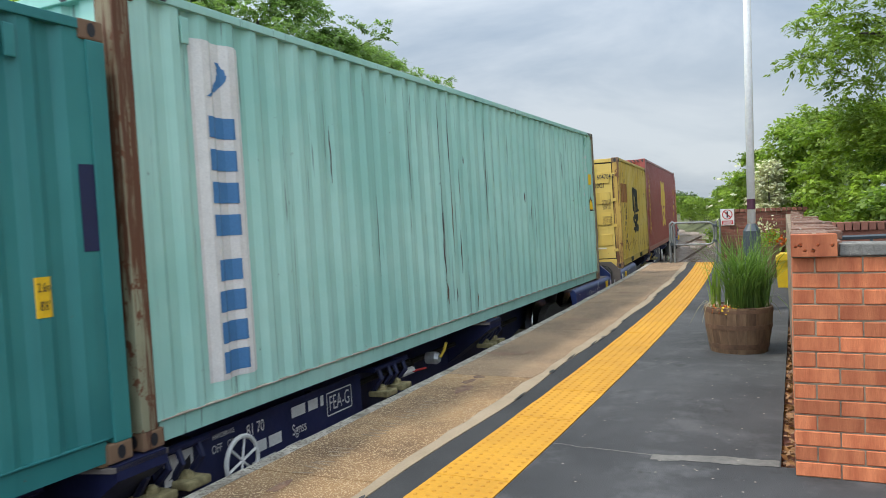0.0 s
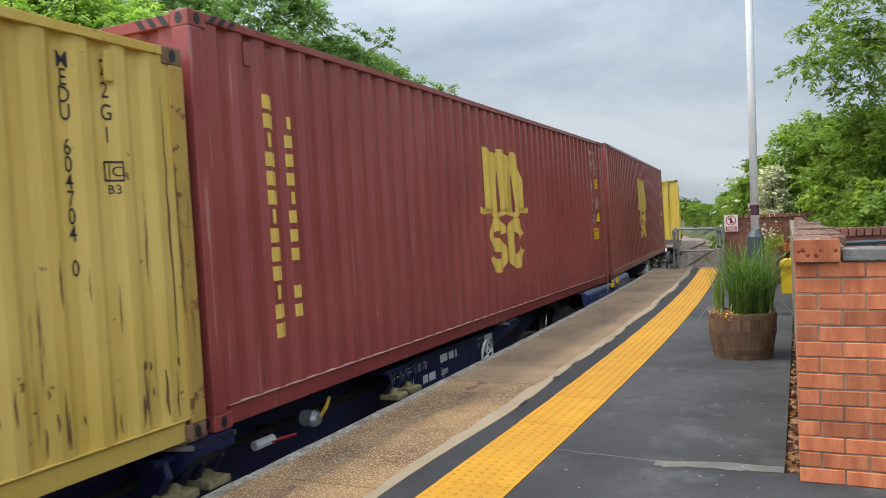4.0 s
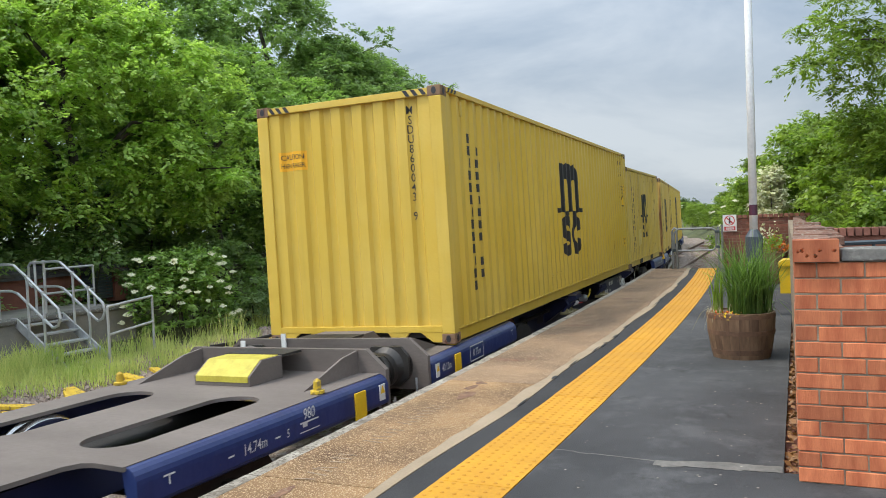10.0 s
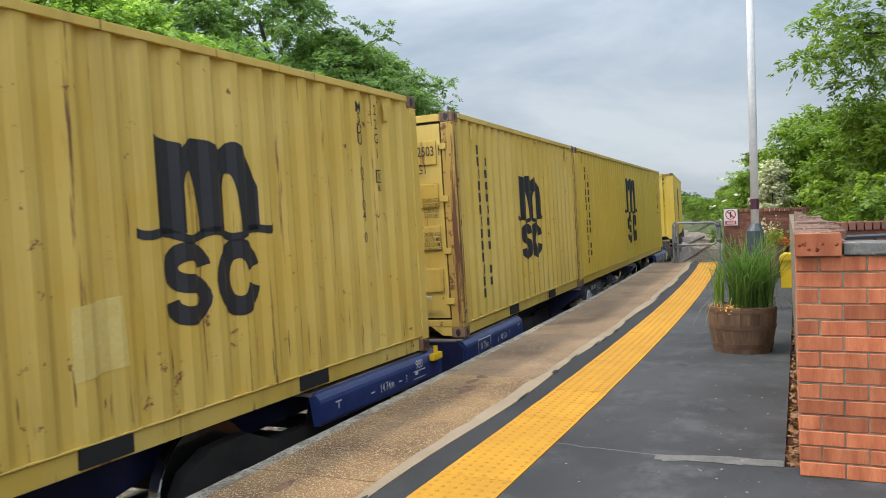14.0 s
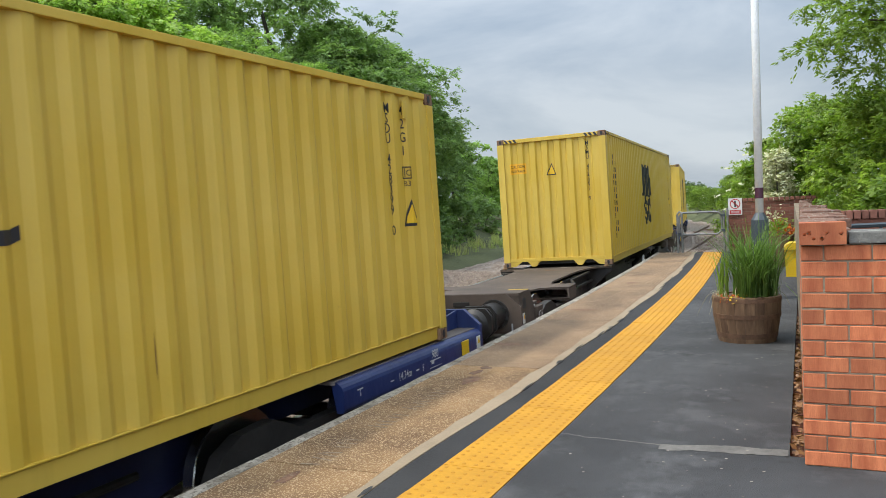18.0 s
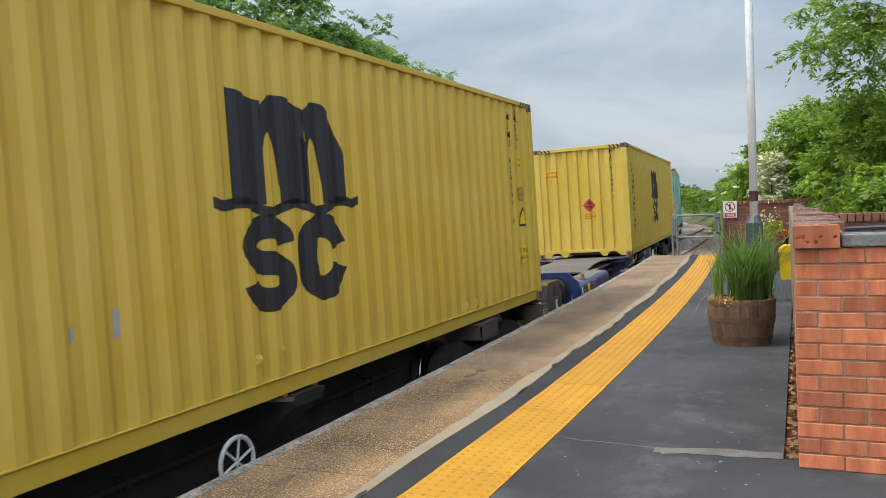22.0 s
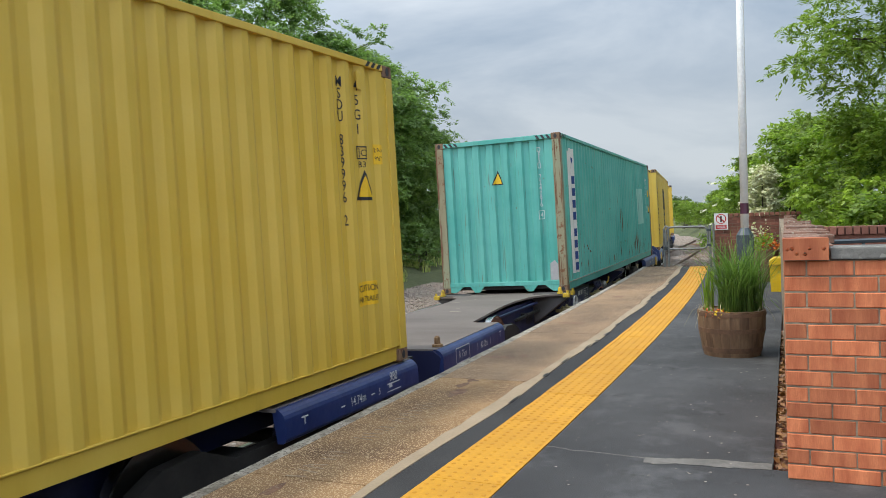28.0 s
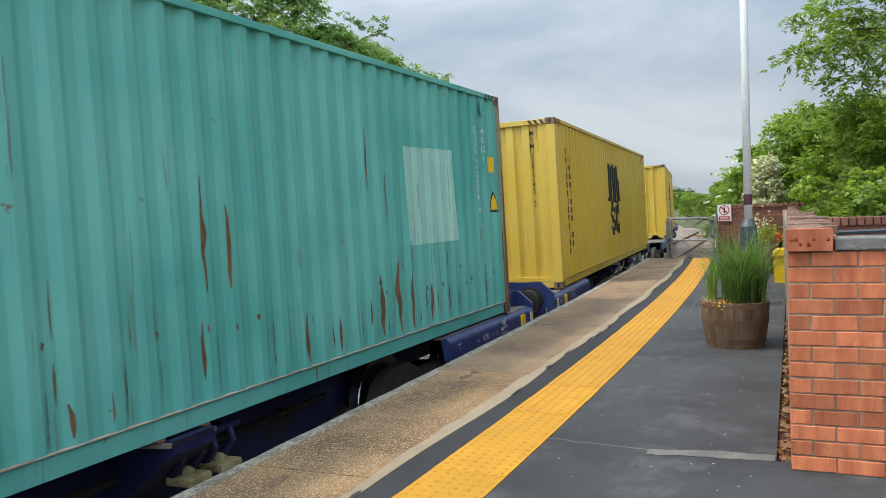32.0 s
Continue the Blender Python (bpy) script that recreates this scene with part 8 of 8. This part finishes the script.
def lamp_column(x, y):
    t = thing("lamp_post", pose(x, y, 0), "white steel lamp column with maroon band and dark grey base", "lamp post")
    bm = bmesh.new()
    lathe(bm, [(0.105, 0), (0.105, 0.98), (0.05, 1.07)], 10)
    base = part("base_housing", bm, "base_grey", t, "dark grey base housing")
    bm = bmesh.new()
    block(bm, -0.108, -0.1, -0.05, 0.05, 0.35, 0.85, 0.004)
    part("access_door", bm, "base_grey", base)
    bm = bmesh.new()
    tube(bm, [(0, 0, 1.03), (0, 0, 3.5), (0, 0, 7.2)], [0.049, 0.046, 0.04], 18)
    part("column", bm, "pole_white", t, smooth=True)
    bm = bmesh.new()
    lathe(bm, [(0.0505, 1.245), (0.0505, 1.375)], 18)
    part("band", bm, "maroon", t, "maroon painted band")
    bm = bmesh.new()
    block(bm, -0.55, 0.1, -0.12, 0.12, 7.2, 7.32, 0.04)
    part("lantern", bm, "base_grey", t)


def gate(x):
    t = thing("platform_gate", pose(x, 0, 0), "weathered grey tubular gate closing the platform's end", "gate")
    for y, h in ((2.46, 0.9), (2.36, 0.93), (1.43, 0.95), (1.35, 1.0)):
        bm = bmesh.new()
        tube(bm, [(0, y, -0.02), (0, y, h - 0.03), (0.0, y + 0.01, h)], 0.026, 10)
        part("post", bm, "gate_steel", t)
    bm = bmesh.new()
    out = [(v, u) for u, v in rounded(0.42, 0.93, 1.48, 2.42, 0.13)]
    tube(bm, [(0, y, z) for y, z in out + out[:1]], 0.024, 8, False)
    part("gate_frame", bm, "gate_steel", t)
    bm = bmesh.new()
    tube(bm, [(0, 2.46, 0.9), (0, 2.41, 0.96), (0, 2.36, 0.93)], 0.024, 8)
    part("post_bend", bm, "gate_steel", t)
    for z in (0.5, 0.85):
        bm = bmesh.new()
        block(bm, -0.03, 0.03, 1.4, 1.5, z - 0.03, z + 0.03, 0.006)
        part("hinge", bm, "base_grey", t)
    bm = bmesh.new()
    block(bm, -0.035, 0.035, 2.38, 2.46, 0.4, 0.47, 0.006)
    part("latch", bm, "base_grey", t)


def no_entry_sign():
    t = thing("warning_sign", pose(19.36, 1.19, 1.03), "white warning sign with a red prohibition ring", "sign")
    part("sign_plate", solid(-0.012, 0.0, -0.15, 0.15, -0.19, 0.19), "sign_white", t)
    lay = Matrix(((0, 0, -1, -0.013), (-1, 0, 0, 0), (0, 1, 0, 0), (0, 0, 0, 1)))
    bm = bmesh.new()
    join_into(bm, ring(bmesh.new(), 0, 0.06, 0.115, 0.115, 0.022), lay)
    b = bmesh.new()
    flat(b, [(-0.085, 0.125), (-0.065, 0.145), (0.085, -0.005), (0.065, -0.025)])
    join_into(bm, b, lay)
    part("prohibition_ring", bm, "sign_red", t)
    bm = bmesh.new()
    join_into(bm, bar(bmesh.new(), 0, 0.06, 0.035, 0.14), Matrix.Translation((-0.0, 0, 0)) @ lay)
    part("symbol_bar", bm, "ink", t)
    bm = bmesh.new()
    join_into(bm, bar(bmesh.new(), 0, -0.125, 0.24, 0.09), lay)
    part("caption_field", bm, "sign_red", t)
    bm = bmesh.new()
    for v in (-0.105, -0.125, -0.145):
        join_into(bm, bar(bmesh.new(), 0, v, 0.18, 0.009), Matrix.Translation((-0.002, 0, 0)) @ lay)
    part("caption_bars", bm, "white_ink", t)


def yellow_bin():
    t = thing("grit_bin", pose(13.5, 0.0, 0), "bright yellow plastic grit bin beside the wall", "grit bin")
    bm = bmesh.new()
    prism(bm, [(-0.1, 0.0), (0.1, 0.0), (0.12, 0.42), (-0.12, 0.42)], -0.22, 0.22, Matrix(((0, 0, 1, 0), (1, 0, 0, 0), (0, 1, 0, 0), (0, 0, 0, 1))))
    part("bin_body", bm, "bin_yellow", t)
    bm = bmesh.new()
    prism(bm, [(-0.13, 0.422), (0.13, 0.422), (0.12, 0.47), (0.05, 0.52), (-0.06, 0.52), (-0.12, 0.47)], -0.26, 0.26, Matrix(((0, 0, 1, 0), (1, 0, 0, 0), (0, 1, 0, 0), (0, 0, 0, 1))))
    part("lid", bm, "bin_yellow", t)


def wall_planter():
    t = thing("flower_tub", pose(15.2, 0.25, 0), "tub of red and cream flowers by the wall", "planter")
    bm = bmesh.new()
    lathe(bm, [(0.2, 0), (0.28, 0.55), (0.25, 0.55), (0.22, 0.5)], 20)
    part("tub", bm, "barrel", t)
    r2 = np.random.default_rng(21)
    for name, mat, c, n in (("red_leaves", "petal_red", (-0.02, -0.12, 0.66), 90), ("foliage", "leaf_right", (0, 0.02, 0.68), 260), ("cream_flowers", "blossom", (0.0, 0.1, 0.86), 80)):
        p = r2.normal(size=(n, 3)) * np.array([0.12, 0.12, 0.09]) + np.array(c)
        tagged(shared(name, leaves_mesh(name, p, unit(r2.normal(size=(n, 3)) + np.array([0, 0, 1.0])), 0.045, r2), mat, t), kind="stuff")


def steps_and_rails():
    t = thing("access_steps", pose(10.1, 11.8, -1.1), "galvanised steel steps with bent handrails up to the old platform", "steps")
    # x across the flight, y along the climb
    rise, run, n = 0.9, 1.2, 5
    for x in (0.0, 1.0):
        bm = bmesh.new()
        prism(bm, [(-0.06, 0.0), (0.08, 0.0), (run + 0.1, rise - 0.02), (run + 0.1, rise + 0.06), (run - 0.05, rise + 0.06), (-0.06, 0.12)], x - 0.018, x + 0.018, Matrix(((0, 0, 1, 0), (1, 0, 0, 0), (0, 1, 0, 0), (0, 0, 0, 1))))
        part("stringer", bm, "galvanised", t, "sloping galvanised stringer")
        last = 1.95 if x else 3.0
        top = [(x, 0.24, 0.8), (x, 0.12, 0.84), (x, 0.05, 0.97), (x, 0.09, 1.14), (x, 0.84, 1.71), (x, 1.15, 1.93), (x, 1.3, 1.95), (x, last, 1.93)]
        part("handrail", tube(bmesh.new(), top, 0.027, 8), "galvanised", t)
        part("mid_rail", tube(bmesh.new(), [(x, 0.24, 0.8), (x, 1.1, 1.42), (x, 1.25, 1.46), (x, last, 1.45)], 0.025, 8), "galvanised", t)
        if x:
            part("end_bend", tube(bmesh.new(), [(x, last, 1.93), (x, last + 0.07, 1.86), (x, last + 0.08, 1.53), (x, last, 1.45)], 0.025, 8), "galvanised", t)
        for y, z0, z1 in ((0.45, 0.3, 1.42), (0.84, 0.6, 1.71), (1.6, 0.88, 1.94), (1.85, 0.88, 1.94)):
            post = part("rail_post", tube(bmesh.new(), [(x, y, z0), (x, y, z1)], 0.024, 8), "galvanised", t)
            for z in (z1, z1 - 0.5):
                part("clamp", lathe(bmesh.new(), [(0.034, -0.035), (0.036, 0), (0.034, 0.035)], 10, pose(x, y, z)), "galvanised", post)
    for k in range(n):
        y, z = run * (k + 0.5) / n, rise * (k + 0.6) / n
        part("tread", solid(0.02, 0.98, y - 0.11, y + 0.11, z - 0.035, z, bevel=0.006), "galvanised", t)
    back = thing("guard_rail", pose(0, 0, 0), "galvanised guard rail along the old platform's edge", "handrail")
    for z in (0.68, 0.18):
        part("rail", tube(bmesh.new(), [(11.4, 13.75, z), (12.62, 13.75, z)], 0.024, 8), "galvanised", back)
    for x in (11.4, 12.62):
        part("post", tube(bmesh.new(), [(x, 13.75, -0.2), (x, 13.75, 0.69)], 0.024, 8), "galvanised", back)
    f = thing("handrail_fence", pose(0, 0, 0), "short galvanised handrail standing in the grass", "handrail")
    a, b = Vector((10.41, 11.05, 0)), Vector((11.85, 11.4, 0))
    for p, h in ((a, 0.05), (b, 0.1)):
        part("post", tube(bmesh.new(), [(p.x, p.y, -1.15), (p.x, p.y, h)], 0.024, 8), "galvanised", f)
    for z in (0.0, -0.5):
        part("rail", tube(bmesh.new(), [(a.x, a.y, z + 0.05), (b.x, b.y, z + 0.1)], 0.024, 8), "galvanised", f)
    # old platform and brick building behind
    old = tagged(new("old_platform"), "crumbling concrete edge of a disused platform", "platform", kind="structure")
    part("platform_wall", solid(-8, 13.0, 12.98, 13.3, -1.5, -0.25, bevel=0.03), "concrete", old)
    part("platform_edge", solid(-8, 13.02, 12.93, 13.35, -0.248, -0.17, bevel=0.02), "stone", old, "broken stone platform edge")
    part("platform_top", solid(-8, 13.0, 13.36, 17.4, -1.5, -0.2), "concrete", old)
    house = thing("brick_building", pose(0, 0, 0), "low red brick building with a slate-dark top behind the steps", "building")
    part("wall", solid(-4.0, 13.6, 15.2, 15.45, -0.2, 0.42), "brick_dark", house)
    part("pier", solid(14.55, 14.95, 15.15, 15.45, -0.3, 0.5), "brick_dark", house)
    for k in range(9):
        part("slat", solid(13.62, 14.53, 15.2 + 0.01 * (k % 2), 15.24, -0.2 + 0.075 * k, -0.135 + 0.075 * k), "base_grey", house, "dark louvre slat" if k == 0 else "")
    for k in range(4):
        part("slate_course", solid(-4.1, 15.0, 15.1 + 0.06 * k, 17, 0.422 + 0.066 * k, 0.485 + 0.066 * k), "slate", house, "dark slate course" if k == 0 else "")


def yellow_boards():
    spots = [(9.57, 9.6, -117), (9.5, 9.22, -113), (9.82, 9.86, -110), (10.32, 9.76, -118), (9.93, 8.95, -132), (11.34, 9.83, -128), (11.05, 9.6, -128), (11.54, 9.33, -79), (12.58, 9.75, -118), (12.92, 9.54, -132), (13.2, 9.54, -131), (13.7, 9.69, -124), (13.86, 9.54, -124), (13.18, 9.06, -37), (15.11, 9.4, -135), (14.61, 8.86, -15), (8.6, 9.7, -110), (8.2, 9.45, -125), (7.8, 9.9, -70), (7.3, 9.5, -115)]
    rng = random.Random(2)
    for x, y, a in spots:
        half = rng.uniform(0.4, 0.62)
        t = thing("timber_board", pose(x, y, -1.09 + rng.uniform(0, 0.04), rng.uniform(-7, 7), rng.uniform(-6, 6), a + 90), "yellow-painted timber board lying on the ballast", "board", "yellow boards in the cess")
        part("board", solid(-0.08, 0.08, -half, half, -0.025, 0.025, bevel=0.006), "board_yellow", t)


def platform_litter():
    rng = random.Random(6)
    vs, fs = [], []
    for i in range(150):
        x, y = rng.uniform(2.8, 8.5), rng.uniform(0.1, 1.1)
        if rng.random() < 0.35:
            y = rng.uniform(0.1, 0.5)
        r = rng.uniform(0.003, 0.009)
        b = len(vs)
        a0 = rng.uniform(0, 6)
        vs += [(x + r * math.cos(a0 + k * 1.256) * rng.uniform(0.6, 1.2), y + r * math.sin(a0 + k * 1.256), 0.003) for k in range(5)]
        fs.append(tuple(range(b, b + 5)))
    ob = shared("fallen_petals", raw_mesh("fallen_petals", vs, fs), "worn_white")
    tagged(ob, "pale petals and specks scattered on the asphalt", "litter", kind="stuff")
    r2 = np.random.default_rng(5)
    n = 420
    x = r2.uniform(4.3, 9.0, n)
    p = np.stack([x, r2.uniform(-0.03, 0.03, n) - 0.012 * (x - 4.2), np.full(n, -0.035) + r2.uniform(0, 0.03, n)], 1)
    ob = shared("dead_leaves", leaves_mesh("dead_leaves", p, unit(r2.normal(size=(n, 3)) * 0.5 + np.array([0, 0, 1.0])), 0.03, r2), "dead_leaf")
    tagged(ob, "dry brown leaves in the gully along the wall", "leaves", kind="stuff")
    mend = tagged(new("asphalt_repair"), "pale cement repair across the asphalt", "repair", kind="structure")
    wob = lambda x, k: 0.014 * noise.noise(Vector((x * 9, k, 0))) + 0.012 * noise.noise(Vector((x * 31, k, 4)))
    bm = bmesh.new()
    ys = [0.04 + 0.0127 * i for i in range(50)]
    top = [(4.29 - 0.06 * smooth_step(0.3, 0.67, y) + wob(y, 1), y) for y in ys]
    low = [(4.185 - 0.015 * smooth_step(0.1, 0.3, y) - 0.03 * smooth_step(0.4, 0.6, y) + wob(y, 5), y) for y in ys]
    for k in range(len(ys) - 1):
        vs = [bm.verts.new((*p, 0.0025)) for p in (low[k], top[k], top[k + 1], low[k + 1])]
        bm.faces.new(vs[::-1])
    part("cement_patch", bm, "patch", mend)
    bm = bmesh.new()
    ys = [0.66 + 0.02 * i for i in range(29)]
    for a, b in zip(ys, ys[1:]):
        c = lambda y: 4.22 + 0.06 * (y - 0.67) / 0.55 + wob(y, 9)
        bm.faces.new([bm.verts.new(q) for q in ((c(a) - 0.006, a, 0.002), (c(a) + 0.006, a, 0.002), (c(b) + 0.006, b, 0.002), (c(b) - 0.006, b, 0.002))][::-1])
    part("crack_fill", bm, "patch", mend)


greenery()
barrel_planter(7.55, 0.39)
lamp_column(10.5, 0.365)
gate(19.2)
no_entry_sign()
yellow_bin()
wall_planter()
steps_and_rails()
yellow_boards()
platform_litter()
tactile_paving(plat)
near_wall()
back_wall()
motions()
